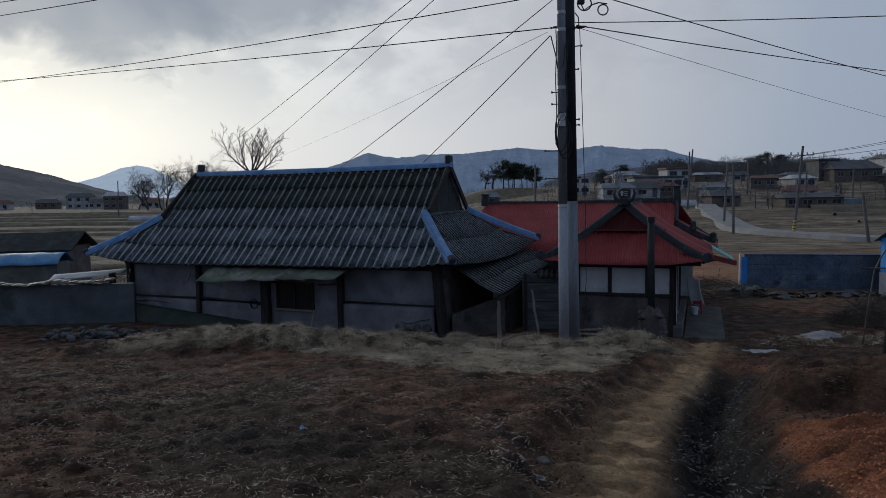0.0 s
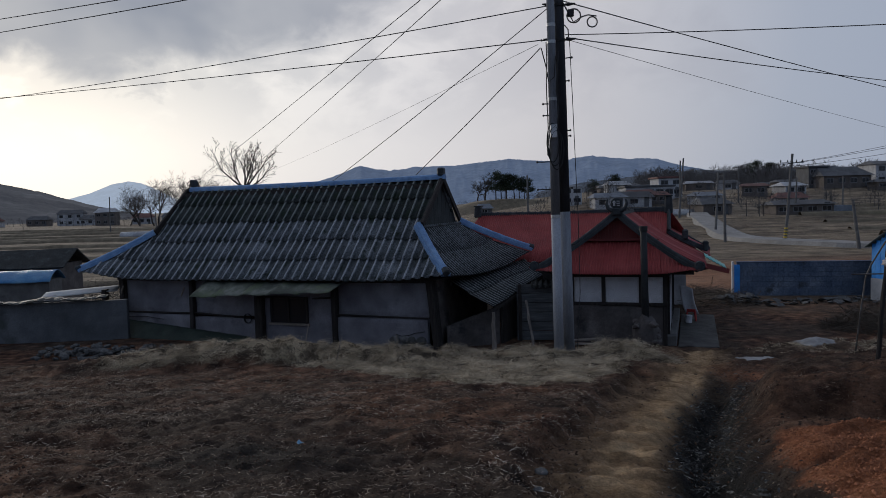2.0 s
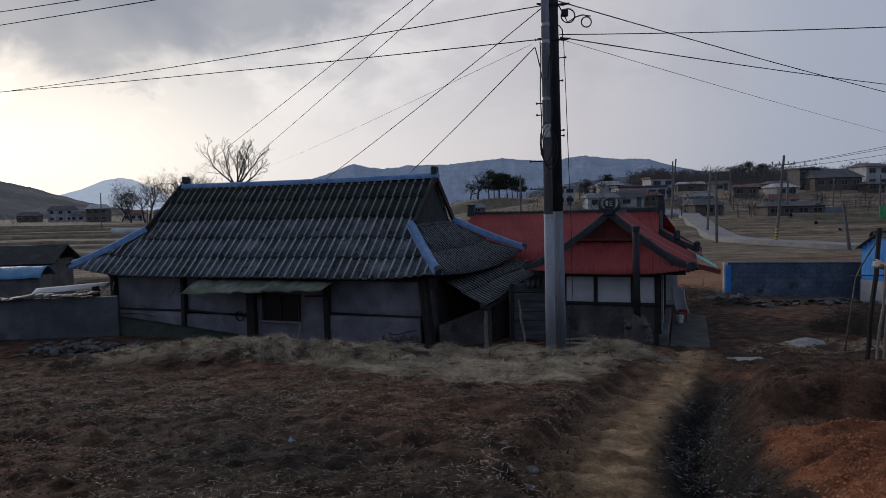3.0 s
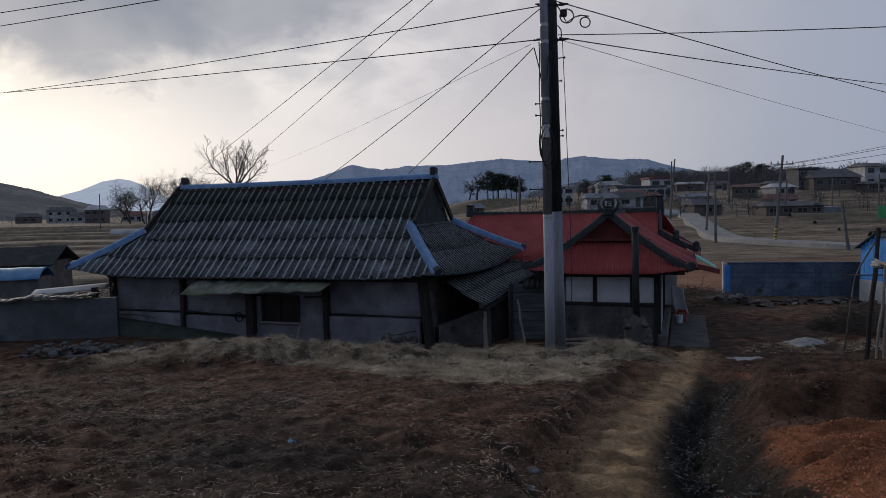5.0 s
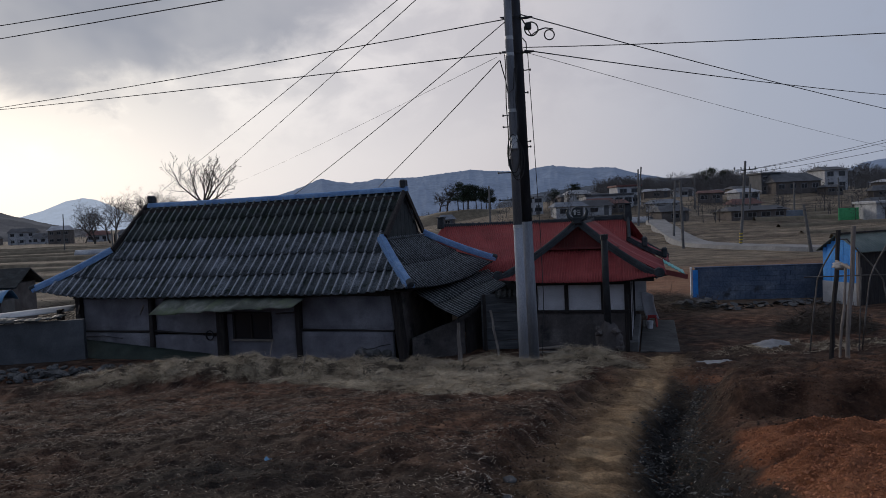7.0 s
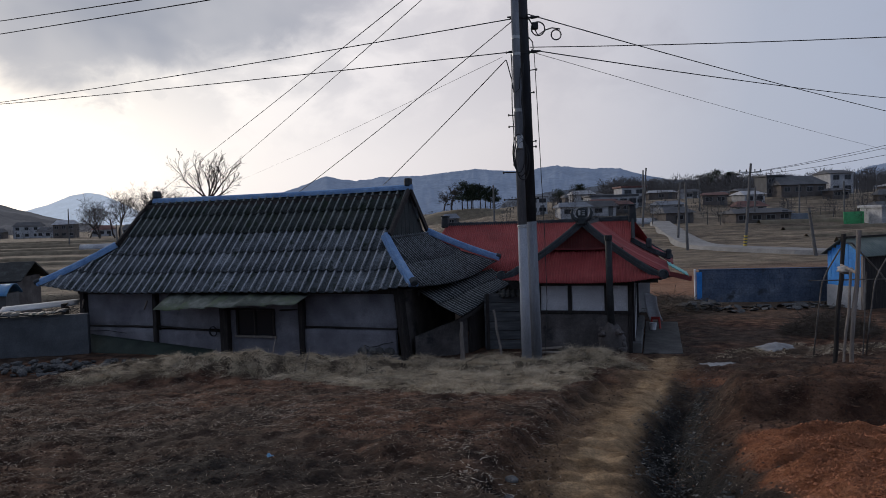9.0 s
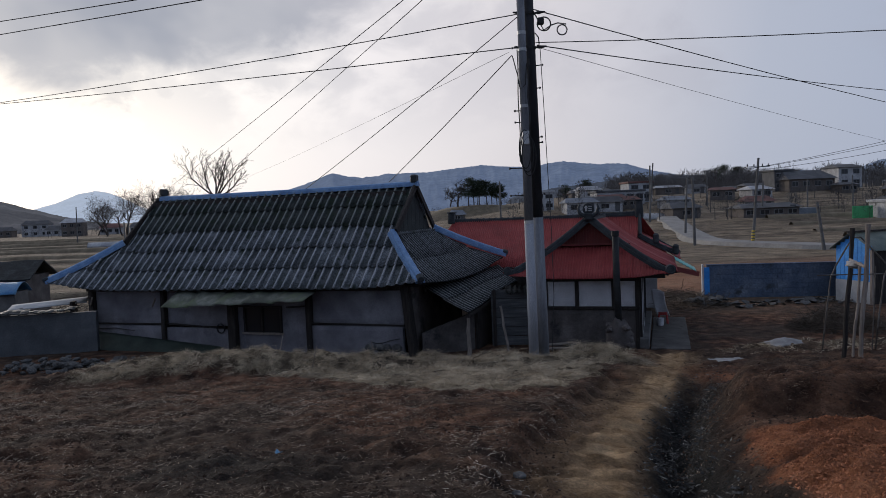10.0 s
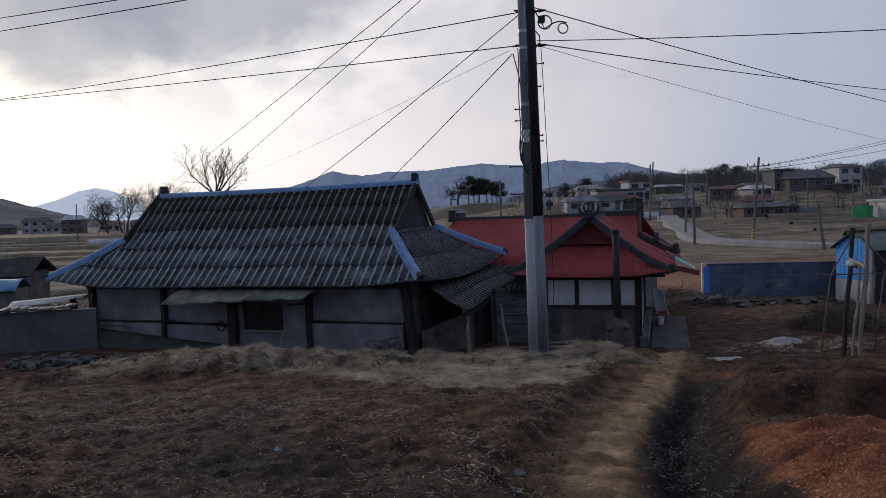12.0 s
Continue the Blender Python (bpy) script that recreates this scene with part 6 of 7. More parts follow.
BAND_YELLOW = surface("faded_yellow", [(0.4, 0.28, 0.04), (0.5, 0.36, 0.06), (0.55, 0.42, 0.1)], 3, 0.7, fine=10, bump=0)
far_pole(35.1, 71, 8.9, 0.76, arms=True, band=True)
far_pole(30.7, 75, 7.3, -0.1)
far_pole(34.4, 87, 7.7, 0.4)
far_pole(36.1, 60, 4.2, -0.65, label="leaning wooden pole beside the farm road")
far_pole(37.8, 110, 9.2, 0.8)
far_pole(38.6, 112, 9.0, 0.2)
far_pole(56, 110, 5.8, 0.25)
far_pole(68, 118, 6.0, 0.1)
far_pole(76, 118, 6.5, 0.0)
far_pole(60, 140, 7, 0.0)
far_pole(-62, 160, 7.5, 0.1)
far_pole(-55, 140, 5.0, 0.0)
far_pole(-80, 175, 9.0, 0.2)
far_pole(12.5, 96, 8.0, 0.0)
for a, b in (((34.43, 71.0, 7.05), (55.12, 62.0, 11.39)), ((35.31, 71.0, 7.14), (55.13, 62.0, 10.99)), ((36.19, 71.0, 6.93), (55.13, 62.0, 10.08))):
    wire(a, b, 0.4, 0.02, "thin wire strung along the farm road")
wire((35.8, 71, 7.4), (38.6, 110, 8.3), 0.3, 0.015, "thin wire strung along the farm road")
wire((30.6, 75, 6.4), (34.8, 87, 6.9), 0.2, 0.015, "thin wire strung along the farm road")

# ---- trees ----
BARK = surface("grey_brown_bark", [(0.035, 0.03, 0.027), (0.06, 0.05, 0.045), (0.09, 0.078, 0.07)], 2, 0.95, fine=12)
FAR_TWIG = surface("grey_far_twigs", [(0.06, 0.056, 0.055), (0.095, 0.088, 0.085), (0.14, 0.13, 0.125)], 0.05, 0.95, fine=2, bump=0, vary=0.5)
NEEDLE = surface("pine_needles", [(0.015, 0.022, 0.014), (0.025, 0.036, 0.021), (0.04, 0.052, 0.03)], 1.5, 0.9, fine=6, bump=0, vary=0.4)


def grow(bm_trunk, bm_crown, base, way, length, radius, level, rnd, levels, spread=0.75, up=0.25, thin=0.0, reach=1.0):
    """One limb and, from it, its branches."""
    n = 4 if level < 2 else 3
    pts, p, w = [Vector(base)], Vector(base), Vector(way).normalized()
    for k in range(n):
        w = (w + Vector((rnd.gauss(0, 0.16), rnd.gauss(0, 0.16), rnd.gauss(0, 0.1) + up * 0.25))).normalized()
        p = p + w * length / n
        pts.append(p.copy())
    radii = [max(radius * (1 - 0.5 * k / n), thin) for k in range(n + 1)]
    tube(pts, radii, 6 if level < 2 else 3, bm_trunk if level == 0 else bm_crown, cap=False)
    if level >= levels:
        return
    for k in range(rnd.randint(3, 5) if level else rnd.randint(6, 8)):
        t = rnd.uniform(0.35, 1.0) if level else rnd.uniform(0.5, 1.0)
        i = min(n - 1, int(t * n))
        q = pts[i].lerp(pts[i + 1], t * n - i)
        a = rnd.uniform(0, 2 * math.pi)
        side = w.orthogonal().normalized()
        side = Matrix.Rotation(a, 3, w) @ side
        v = (w * (1 - spread * rnd.uniform(0.6, 1.1)) + side * spread + Vector((0, 0, up))).normalized()
        grow(bm_trunk, bm_crown, q, v, length * rnd.uniform(0.5, 0.75) * (reach if level == 0 else 1.0), radius * (1 - 0.55 * t) * 0.62, level + 1, rnd, levels, spread, up, thin, reach)


def bare_tree(x, y, h, seed, label, levels=4, spread=0.8, name="tree", trunk=0.42, z=None, reach=1.0, stout=0.034):
    rnd = random.Random(seed)
    t = thing(name, label, "tree", pose(x, y, (ground_z(x, y) if z is None else z) - 0.1))
    a, b = bmesh.new(), bmesh.new()
    grow(a, b, (0, 0, 0), (rnd.gauss(0, 0.06), rnd.gauss(0, 0.06), 1), h * trunk, h * stout, 0, rnd, levels, spread, 0.25, min(y * 0.00030, 0.026), reach)
    part("trunk", a, BARK, t, smooth=True)
    part("crown", b, BARK, t)
    return t


def fan_tree(x, y, fork, reach, limbs, seed, label, wide=65.0, tilt=8.0):
    """A bare fruit tree: limbs fan out from a low fork and carry rows of fine upswept twigs."""
    rnd = random.Random(seed)
    t = thing("tree", label, "tree", pose(x, y, ground_z(x, y) - 0.1))
    base = Vector((0, 0, fork))
    part("trunk", tube([(0.12, 0, 0), (0.02, 0.03, fork * 0.5), base], [0.17, 0.13, 0.085], 8, cap=False), BARK, t, smooth=True)
    bm = bmesh.new()

    def limb(p, way, length, r, level):
        n = 6 if level < 2 else 3
        pts = [p.copy()]
        for k in range(n):
            lift = 0.10 if level == 0 else 0.05
            way = (way + Vector((rnd.gauss(0, 0.13), rnd.gauss(0, 0.13), rnd.gauss(0, 0.10) + lift))).normalized()
            p = p + way * length / n
            pts.append(p.copy())
        tube(pts, [max(r * (1 - 0.75 * k / n), 0.0052) for k in range(n + 1)], 5 if level < 2 else 3, bm, cap=False)
        if level == 3:
            return
        count = (9, 5, 2)[level]
        for k in range(count):
            s = 0.22 + 0.78 * (k + rnd.random()) / count
            i = min(n - 1, int(s * n))
            q = pts[i].lerp(pts[i + 1], s * n - i)
            along = (pts[i + 1] - pts[i]).normalized()
            side = Matrix.Rotation(rnd.uniform(0, 6.28), 3, along) @ along.orthogonal().normalized()
            limb(q, (along * 0.75 + side * 0.7 + Vector((0, 0, 0.22))).normalized(), length * rnd.uniform(0.36, 0.56) * (1.15 - 0.45 * s), r * 0.42 * (1.1 - 0.5 * s), level + 1)

    for k in range(limbs):
        a = radians(-wide + 2 * wide * (k + rnd.uniform(0.2, 0.8)) / limbs + tilt)
        limb(base, Vector((math.sin(a), rnd.uniform(-0.5, 0.5), math.cos(a) * 0.95 + 0.12)).normalized(), reach * rnd.uniform(0.8, 1.1), 0.05, 0)
    part("crown", bm, BARK, t)
    return t


fan_tree(-9.1, 34, 5.45, 2.0, 7, 11, "bare spreading persimmon tree behind the farmhouse", 76, 14)
fan_tree(-15.5, 46, 5.5, 1.5, 4, 14, "small bare tree behind the farmhouse roof", 80, 0)
fan_tree(-14.2, 47, 4.7, 1.5, 6, 15, "low bare tree behind the farmhouse roof", 88, 0)
fan_tree(-16.6, 49, 4.7, 1.5, 6, 16, "low bare tree behind the farmhouse roof", 88, 0)
fan_tree(-11.8, 46, 4.5, 1.4, 6, 17, "low bare tree behind the farmhouse roof", 88, 0)
rnd_t = random.Random(77)
base_tree = bare_tree(-105, 270, 24.0, 20, "bare tall tree in a grove across the fields", 4, 0.7, stout=0.018)
base_tree["group"] = "bare grove"
base_two = bare_tree(-94, 264, 22.0, 24, "bare tall tree in a grove across the fields", 4, 0.75, stout=0.018)
base_two["group"] = "bare grove"
for x, y, s in ((-113, 272, 0.9), (-99, 278, 1.0), (-109, 262, 0.8), (-89, 270, 0.9), (-85, 277, 1.0), (-120, 280, 0.7), (-81, 267, 0.8), (-102, 258, 0.75)):
    src = base_tree if rnd_t.random() < 0.5 else base_two
    src.scale = (s, s, s)
    copy_thing(src, pose(x, y, ground_z(x, y) - 0.1, 0, 0, rnd_t.uniform(0, 360)))
    src.scale = (1, 1, 1)


def pine(x, y, h, seed, label, z=None):
    rnd = random.Random(seed)
    t = thing("pine_tree", label, "tree", pose(x, y, (ground_z(x, y) if z is None else z) - 0.1), group="pines on the rise")
    lean = rnd.uniform(-0.08, 0.08) * h
    trunk = [(0, 0, 0), (lean * 0.3, 0, h * 0.35), (lean, 0, h * 0.7), (lean * 1.1, 0, h * 0.92)]
    part("trunk", tube(trunk, [h * 0.022, h * 0.018, h * 0.012, h * 0.005], 7), BARK, t)
    bm = bmesh.new()
    vs, fs = [], []
    for k in range(18):
        a, zz = rnd.uniform(0, 6.28), h * rnd.uniform(0.38, 0.97)
        r = h * 0.26 * (1.15 - zz / h) * 2.0 * rnd.uniform(0.3, 1)
        c = Vector((lean + r * math.cos(a), r * math.sin(a), zz))
        tube([(lean * 0.8, 0, zz - h * 0.08), c], [h * 0.006, h * 0.003], 4, bm)
        for q in range(190):
            o = Vector((rnd.gauss(0, 1) * h * 0.085, rnd.gauss(0, 1) * h * 0.085, rnd.gauss(0, 1) * h * 0.04))
            w = Vector((rnd.gauss(0, 1), rnd.gauss(0, 1), rnd.gauss(0, 0.5) + 0.5)).normalized() * h * 0.028
            s = w.cross(Vector((rnd.gauss(0, 1), rnd.gauss(0, 1), rnd.gauss(0, 1)))).normalized() * h * 0.012
            b = len(vs)
            vs += [c + o - s, c + o + s, c + o + w]
            fs.append((b, b + 1, b + 2))
    part("branches", bm, BARK, t)
    me = bpy.data.meshes.new("crown")
    me.from_pydata(vs, [], fs)
    me.materials.append(NEEDLE)
    ob = new("crown", me)
    ob.parent = t
    return t


for k, (x, h) in enumerate(((19.5, 9.5), (21.5, 8.6), (23.5, 9.2), (25.6, 8.4), (27.5, 7.8), (31.0, 7.0), (22.6, 7.6), (29.3, 8.0))):
    pine(x, 228 + (k * 3) % 8, h * 0.95, 40 + k, "dark pine with tall bare trunk on a grassy rise", z=5.0)
bare_tree(16.0, 228, 10.0, 61, "bare wide tree beside the pines", 4, 0.8, z=5.0)
bare_tree(13.8, 232, 8.0, 62, "bare wide tree beside the pines", 4, 0.8, z=5.0)
pine(50.2, 200, 6.5, 70, "lone flat-topped pine above the village", z=4.6)
pine(46.0, 205, 5.6, 71, "lone leaning pine above the village", z=4.6)
for k, (x, y, h) in enumerate(((134, 300, 10.5), (138, 302, 11), (142, 300, 10.5), (131, 304, 9), (146, 305, 9.5))):
    pine(x, y, h, 90 + k, "dense dark pine in the wood by the village")

# grassy rise under the pines
rise = part("rise", grid(lambda u, v: Vector((-2 + 52 * u, 212 + 40 * v, -1.5 + (6.6 + 0.5 * noise.noise((u * 5, v * 4, 1))) * math.sin(math.pi * u) ** 0.6 * smoothstep(0, 0.45, v))), 40, 20), BUND, smooth=True)
tagged(rise, "straw-coloured grassy rise under the pines", "ground", kind="structure")


def woods(name, label, spots, seed, height, material=None, dense=46):
    """Leafless woodland: many fine upright twigs in loose crowns."""
    rnd = random.Random(seed)
    vs, fs = [], []
    for x, y, z in spots:
        h = height * rnd.uniform(0.65, 1.15)
        w0 = h * 0.02
        b = len(vs)
        vs += [Vector((x - w0, y, z - 0.5)), Vector((x + w0, y, z - 0.5)), Vector((x, y, z + h * 0.9))]
        fs.append((b, b + 1, b + 2))
        for k in range(dense):
            t = rnd.uniform(0.25, 0.95)
            r = h * 0.30 * math.sin(math.pi * min(1, t * 0.9)) * math.sqrt(rnd.random())
            a = rnd.uniform(0, 6.28)
            c = Vector((x + r * math.cos(a), y + r * math.sin(a), z + h * t))
            way = (Vector((math.cos(a) * 0.5, math.sin(a) * 0.5, 0.8)) + Vector((rnd.gauss(0, 0.4), rnd.gauss(0, 0.4), rnd.gauss(0, 0.3)))).normalized() * h * rnd.uniform(0.08, 0.2)
            s = Vector((1, 0, 0)).cross(way).cross(way).normalized() * h * 0.010
            b = len(vs)
            vs += [c - s, c + s, c + way]
            fs.append((b, b + 1, b + 2))
    me = bpy.data.meshes.new(name)
    me.from_pydata(vs, [], fs)
    me.materials.append(material or BARK)
    return tagged(new(name, me), label, "woodland", kind="stuff")


rnd_w = random.Random(5)
spots = []
for k in range(1000):
    az = radians(rnd_w.uniform(16.0, 41))
    d = rnd_w.uniform(245, 420)
    x, y = d * math.sin(az), d * math.cos(az)
    spots.append((x, y, ground_z(x, y)))
woods("woodland", "leafless brown woodland on the rise behind the village", spots, 6, 7.6, FAR_TWIG, dense=64)
spots = []
for k in range(380):
    az = radians(rnd_w.uniform(8, 37))
    d = rnd_w.uniform(118, 235)
    x, y = d * math.sin(az), d * math.cos(az)
    if rnd_w.random() < 0.55 + 0.4 * noise.noise((x * 0.03, y * 0.03, 2)):
        spots.append((x, y, ground_z(x, y)))
woods("hedge_trees", "leafless shrubs and small trees among the village houses", spots, 7, 4.0, FAR_TWIG, dense=40)
spots = []
for k in range(420):
    az = radians(rnd_w.uniform(-31, 13))
    d = rnd_w.uniform(300, 520)
    x, y = d * math.sin(az), d * math.cos(az)
    spots.append((x, y, ground_z(x, y)))
woods("tree_belt", "low leafless tree belts along the valley fields", spots, 8, 4.0, FAR_TWIG, dense=36)


# ---- dry grass, straw and clods ----
def heights_at(xs, ys):
    """Heights of the ground at many places at once, from the finished sheet near the camera."""
    z, w = np.array(KEPT["z"]), KEPT["w"]
    u, v = np.clip((xs + 9.9) / STEP, 0, 23.0 / STEP), np.clip((ys - 2.6) / STEP, 0, 15.9 / STEP)
    i, j = u.astype(int), v.astype(int)
    u, v = u - i, v - j
    a = (KEPT["y"] + j) * w + KEPT["x"] + i
    return (z[a] * (1 - u) + z[a + 1] * u) * (1 - v) + (z[a + w] * (1 - u) + z[a + w + 1] * u) * v


def blades(name, label, spots, seed, length, width, droop, material, lie=False, category="grass", tufts=0.0, lift=0.02):
    """Strips of dry grass: each a bent ribbon of two quads and a tip."""
    rng = np.random.default_rng(seed)
    x, y, k = (np.array(c) for c in zip(*spots))
    n = len(x)
    p = np.stack([x, y, heights_at(x, y) + (rng.uniform(0, lift, n) if lie else -0.02)], 1)
    ln = (length * rng.uniform(0.5, 1.25, n) * k)[:, None]
    if tufts:  # blades of one tuft lean the same way
        a = np.array([6.3 * noise.noise((q[0] * tufts, q[1] * tufts, 3)) for q in spots]) * 1.5 - 1.2 + rng.normal(0, 0.45, n)
    else:
        a = rng.uniform(0, 2 * math.pi, n)
    c, s = np.cos(a), np.sin(a)
    if lie:
        h = np.stack([c, s, rng.uniform(-0.02, 0.35, n)], 1)
        b = rng.uniform(-0.8, 0.8, n)
        bend = np.stack([-s * b, c * b, rng.uniform(-0.5, 0.1, n)], 1)
        side = np.stack([-s, c, rng.uniform(-0.8, 0.8, n)], 1)
    else:
        h = np.stack([c * rng.uniform(0.1, 0.9, n), s * rng.uniform(0.1, 0.9, n) - 0.25, np.ones(n)], 1)
        h /= np.linalg.norm(h, axis=1)[:, None]
        bend = np.stack([c, s - 0.35, -droop * rng.uniform(0.6, 1.5, n)], 1)
        side = np.cross(h, np.stack([rng.normal(0, 1, n), rng.normal(0, 1, n), np.full(n, 0.1)], 1))
    side *= (width * rng.uniform(0.6, 1.3, n) / np.linalg.norm(side, axis=1))[:, None]
    rows = []
    for q in (0.0, 0.5, 0.85):
        m = p + h * ln * q + bend * ln * 0.5 * q * q
        rows += [m - side * (1 - 0.45 * q), m + side * (1 - 0.45 * q)]
    rows.append(p + h * ln + bend * ln * 0.5)
    co = np.stack(rows, 1).reshape(-1)
    loops = (np.arange(n)[:, None] * 7 + np.array([0, 1, 3, 2, 2, 3, 5, 4, 4, 5, 6])).reshape(-1)
    starts = (np.arange(n)[:, None] * 11 + np.array([0, 4, 8])).reshape(-1)
    me = bpy.data.meshes.new(name)
    me.vertices.add(7 * n)
    me.vertices.foreach_set("co", co.astype(np.float32))
    me.loops.add(11 * n)
    me.loops.foreach_set("vertex_index", loops.astype(np.int32))
    me.polygons.add(3 * n)
    me.polygons.foreach_set("loop_start", starts.astype(np.int32))
    me.update(calc_edges=True)
    me.materials.append(material)
    return tagged(new(name, me), label, category, kind="stuff")


GRASS_DRY = surface("dry_grass", [(0.20, 0.16, 0.115), (0.46, 0.375, 0.265), (0.72, 0.60, 0.44)], 1.2, 0.9, fine=8, bump=0, vary=0.7)
STRAW = surface("pale_straw", [(0.12, 0.09, 0.068), (0.26, 0.205, 0.155), (0.48, 0.41, 0.33)], 0.9, 0.9, fine=8, bump=0, vary=0.8)
WEED = surface("withered_weed", [(0.03, 0.016, 0.010), (0.14, 0.078, 0.050), (0.34, 0.215, 0.15)], 0.9, 0.95, fine=8, bump=0, vary=0.7)
DEBRIS = surface("wet_leaf_litter", [(0.008, 0.010, 0.012), (0.03, 0.032, 0.034), (0.22, 0.215, 0.20)], 5, 0.8, fine=20, bump=0, vary=0.8)


def scatter(n, x0, x1, y0, y1, seed, keep, near=0.0):
    """Random places; near thins them towards the camera's side less than away from it."""
    rnd = random.Random(seed)
    out = []
    while n > 0:
        n -= 1
        x, y = rnd.uniform(x0, x1), y0 + (y1 - y0) * rnd.random() ** (1 + near)
        k = keep(x, y)
        if k > rnd.random():
            out.append((x, y, 0.6 + 0.4 * k))
    return out


def grass_share(x, y):
    return at_ground(x, y)[1][2] * (0.5 + 1.3 * noise.noise((x * 2.3, y * 2.3, 11)) + 0.5 * noise.noise((x * 6, y * 6, 1)))


def field_share(x, y):
    p, r, g, d = at_ground(x, y)[1]
    return max(0, 1 - p * 0.93 - r - g * 0.6 - d) * (0.5 + 0.45 * noise.noise((x * 0.8, y * 0.8, 4)) + 0.6 * noise.noise((x * 4.5, y * 4.5, 6)))


def ditch_share(x, y):
    return at_ground(x, y)[1][3] * (0.45 + 1.1 * noise.noise((x * 3, y * 3, 17)))


def edge_share(x, y):
    """Along the trodden shoulder and the lip of the path."""
    d, s = line_gap(PATH_LINE, x, y)
    return 0.8 * bell(d - 0.8, 0.16) * (0.6 + 0.9 * noise.noise((x * 3, y * 3, 19)))


blades("dry_grass", "thick pale dry grass matted over the bank", scatter(330000, -8.6, 5.2, 9.4, 17.2, 1, lambda x, y: grass_share(x, y) * 1.6), 2, 0.26, 0.0030, 1.5, GRASS_DRY, tufts=2.6)
blades("dry_grass", "dry grass fringe along the far field edge", scatter(20000, 6.0, 13, 13.8, 16.6, 3, grass_share), 4, 0.22, 0.005, 1.3, GRASS_DRY, tufts=1.7)
blades("straw_litter", "pale broken straw strewn over the bare field", scatter(210000, -9, 4.0, 1.6, 16, 5, lambda x, y: 0.75 * field_share(x, y) * (0.55 + 0.45 * smoothstep(5, 9, y)) * (1 - 0.85 * smoothstep(1.6, 2.6, x)), 0.45), 6, 0.062, 0.0017, 0.3, STRAW, lie=True, category="straw", lift=0.04)
blades("withered_weeds", "withered brown weeds covering the bare field", scatter(520000, -9.5, 10, 1.6, 16.5, 7, lambda x, y: field_share(x, y) * (1.3 + 1.2 * smoothstep(2.4, 3.2, x)), 0.35), 8, 0.058, 0.0026, 1.1, WEED, category="weeds", tufts=3.5)
blades("leaf_litter", "dark wet leaves and debris in the ditch", scatter(42000, 0.6, 6, 0.8, 13, 9, ditch_share), 10, 0.075, 0.008, 0.3, DEBRIS, lie=True, category="leaves", lift=0.06)
blades("leaf_litter", "pale dead stalks along the lip of the path", scatter(22000, -0.8, 5.5, 2.5, 13, 11, edge_share), 12, 0.06, 0.0035, 0.3, STRAW, lie=True, category="leaves", lift=0.03)


def clods(name, label, n, area, seed, share, size, material):
    """Loose lumps of soil, each an uneven eight-sided crumb."""
    rnd = random.Random(seed)
    base = [(1, 0, 0), (-1, 0, 0), (0, 1, 0), (0, -1, 0), (0, 0, 1), (0, 0, -1)]
    tri = [(0, 2, 4), (2, 1, 4), (1, 3, 4), (3, 0, 4), (2, 0, 5), (1, 2, 5), (3, 1, 5), (0, 3, 5)]
    vs, fs = [], []
    for k in range(n):
        x, y = rnd.uniform(area[0], area[1]), area[2] + (area[3] - area[2]) * rnd.random() ** 1.4
        if rnd.random() > share(x, y):
            continue
        s = size * (0.35 + 1.3 * rnd.random() ** 4)
        z = at_ground(x, y)[0]
        b, a = len(vs), rnd.uniform(0, 6.28)
        ca, sa = math.cos(a), math.sin(a)
        for px, py, pz in base:
            q = s * rnd.uniform(0.6, 1.3)
            px, pz = px + 0.3 * pz, pz - 0.3 * px
            vs.append((x + (px * ca - py * sa) * q, y + (px * sa + py * ca) * q, z + pz * q * 0.8))
        fs += [tuple(b + i for i in t) for t in tri]
    me = bpy.data.meshes.new(name)
    me.from_pydata(vs, [], fs)
    me.materials.append(material)
    tagged(new(name, me), label, "soil", kind="stuff")


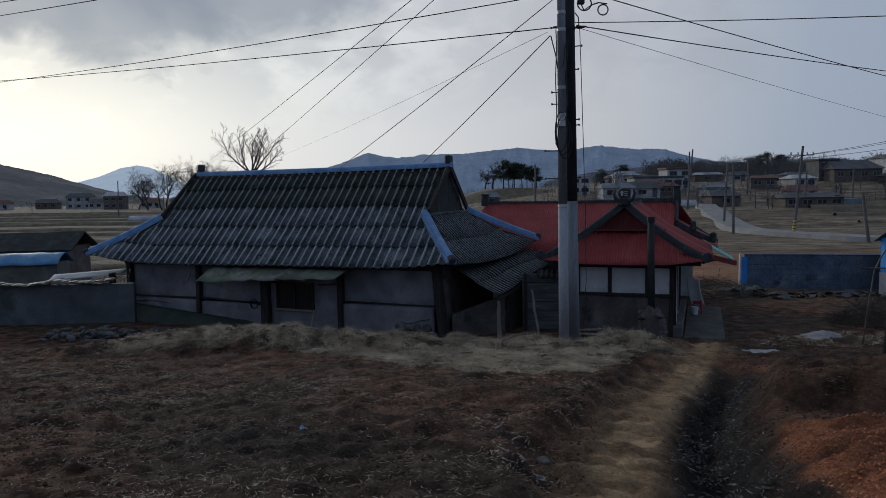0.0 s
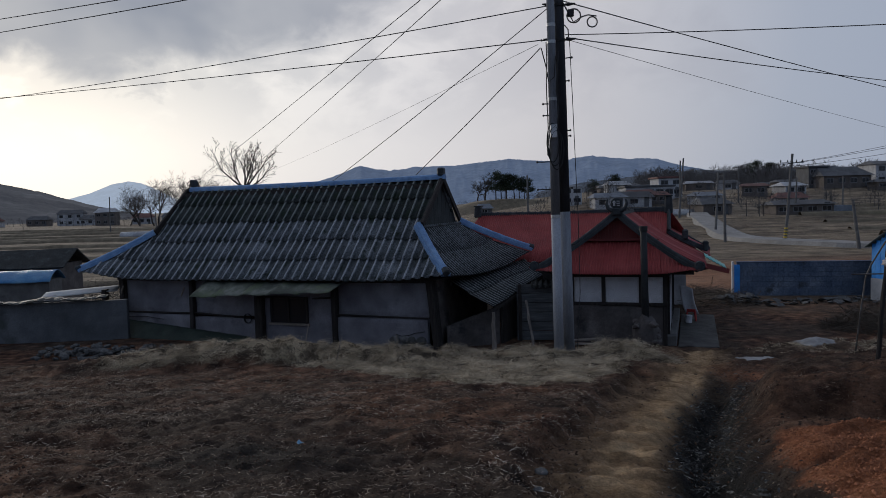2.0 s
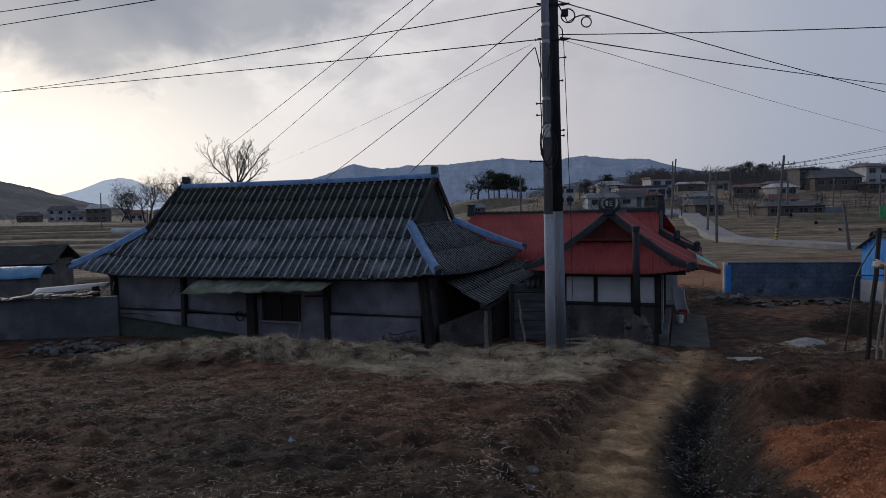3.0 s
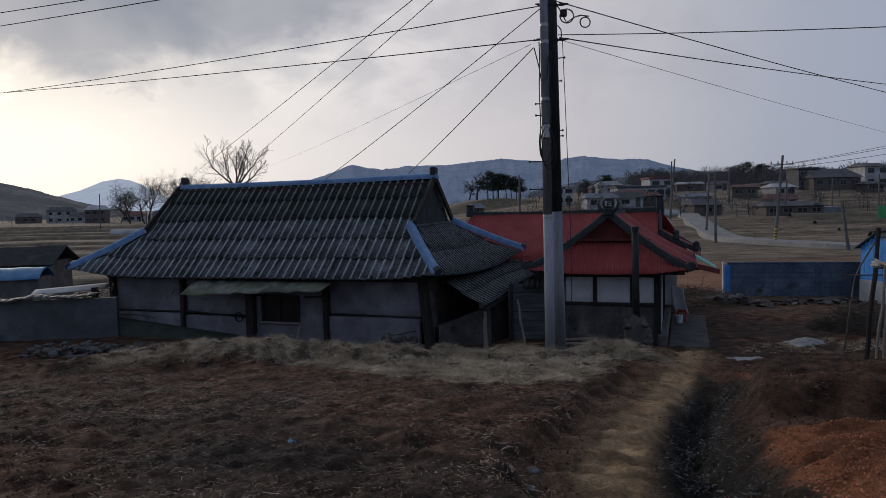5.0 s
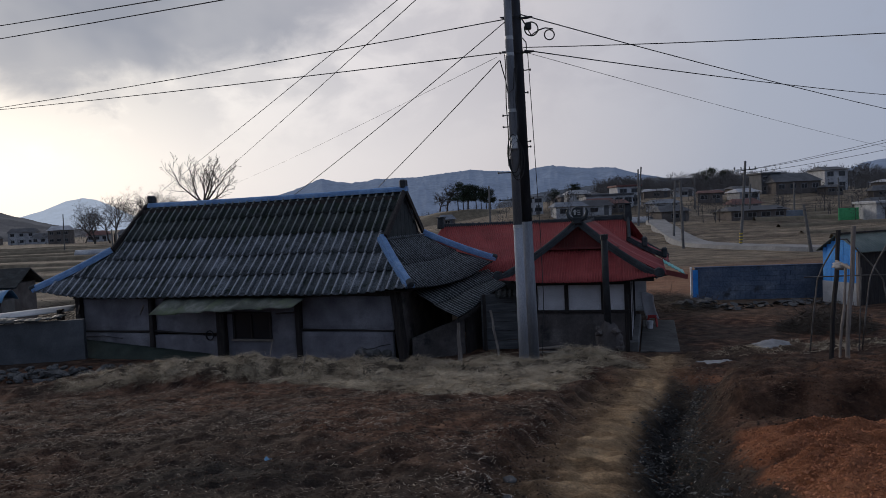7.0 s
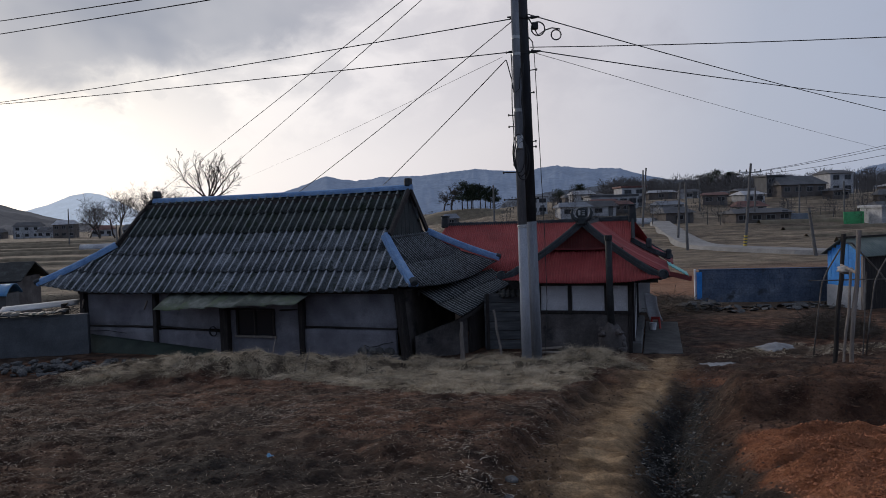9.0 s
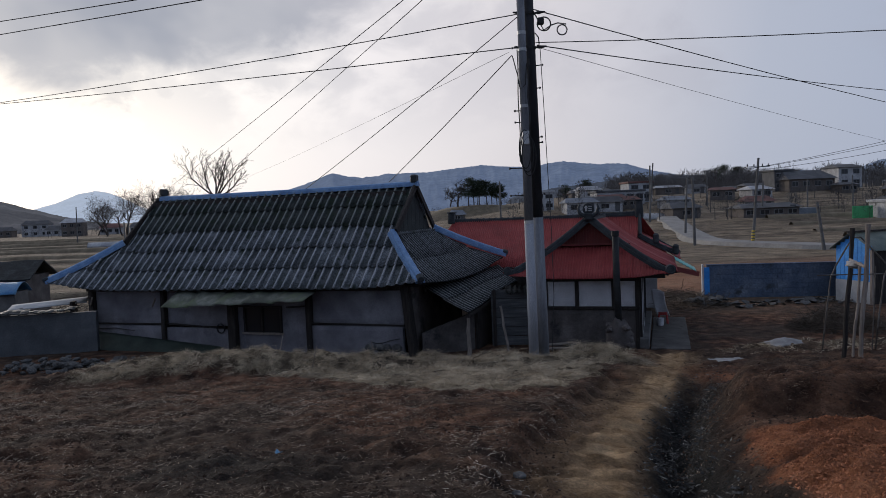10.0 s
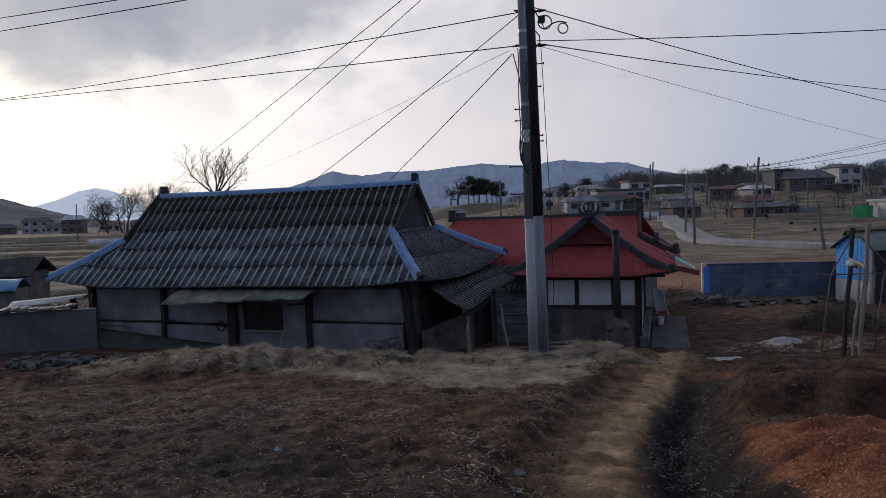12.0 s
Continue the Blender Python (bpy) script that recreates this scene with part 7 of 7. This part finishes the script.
CLOD = surface("red_clod", [(0.12, 0.045, 0.022), (0.27, 0.105, 0.052), (0.40, 0.17, 0.09)], 0.8, 1.0, fine=12, vary=0.45)
CRUMB = surface("brown_crumb", [(0.03, 0.018, 0.013), (0.075, 0.044, 0.03), (0.15, 0.095, 0.065)], 0.8, 1.0, fine=12, vary=0.5)
clods("red_soil_clods", "crumbled reddish soil clods on the raised beds", 70000, (2.0, 7.0, 3.0, 7.0), 15, lambda x, y: at_ground(x, y)[1][1], 0.011, CLOD)
clods("soil_clods", "dark brown crumbs of soil over the bare field", 90000, (-7.5, 8.0, 3.2, 14.5), 16, lambda x, y: max(0.0, 0.9 - sum(at_ground(x, y)[1][:3])) * (0.6 + 0.8 * noise.noise((x * 1.5, y * 1.5, 21))), 0.0135, CRUMB)
for k, (x, y, s) in enumerate(((2.06, 5.05, 0.075), (1.9, 4.6, 0.06), (2.2, 5.6, 0.05), (0.72, 5.2, 0.05), (0.66, 4.9, 0.04))):
    bm = bmesh.new()
    bmesh.ops.create_icosphere(bm, subdivisions=2, radius=s)
    for v in bm.verts:
        v.co *= 1 + 0.35 * noise.noise(v.co * 14 + Vector((k, 0, 0)))
        v.co.z *= 0.6
    ob = part("stone", bm, STONE, smooth=True)
    ob.matrix_world = pose(x, y, at_ground(x, y)[0] + s * 0.2)
    tagged(ob, "small pale stone beside the path", "stone", group="loose stones")
for k, (x, y, ln, lx) in enumerate(((-2.2, 14.6, 0.55, 0.16), (-3.0, 15.6, 0.4, 0.1), (-0.9, 15.3, 0.3, -0.06))):
    z = at_ground(x, y)[0]
    ob = part("stick", tube([(x, y, z - 0.05), (x + lx * 0.6, y, z + ln * 0.6), (x + lx, y, z + ln)], [0.012, 0.01, 0.007], 6), WOOD_GREY)
    tagged(ob, "thin dry stick standing in the grass bank", "stick", group="dry sticks")
bm = thicken(grid(lambda u, w: Vector((0.055 * u, 0.035 * w, 0.02 * math.sin(5 * u) * w + 0.015 * u)), 5, 4), 0.003)
ob = part("scrap", bm, BLUE_TARP)
ob.matrix_world = pose(-1.24, 5.88, ground_z(-1.2, 5.9) + 0.02, 8, 5, 30)
tagged(ob, "small scrap of blue plastic on the field", "plastic scrap")
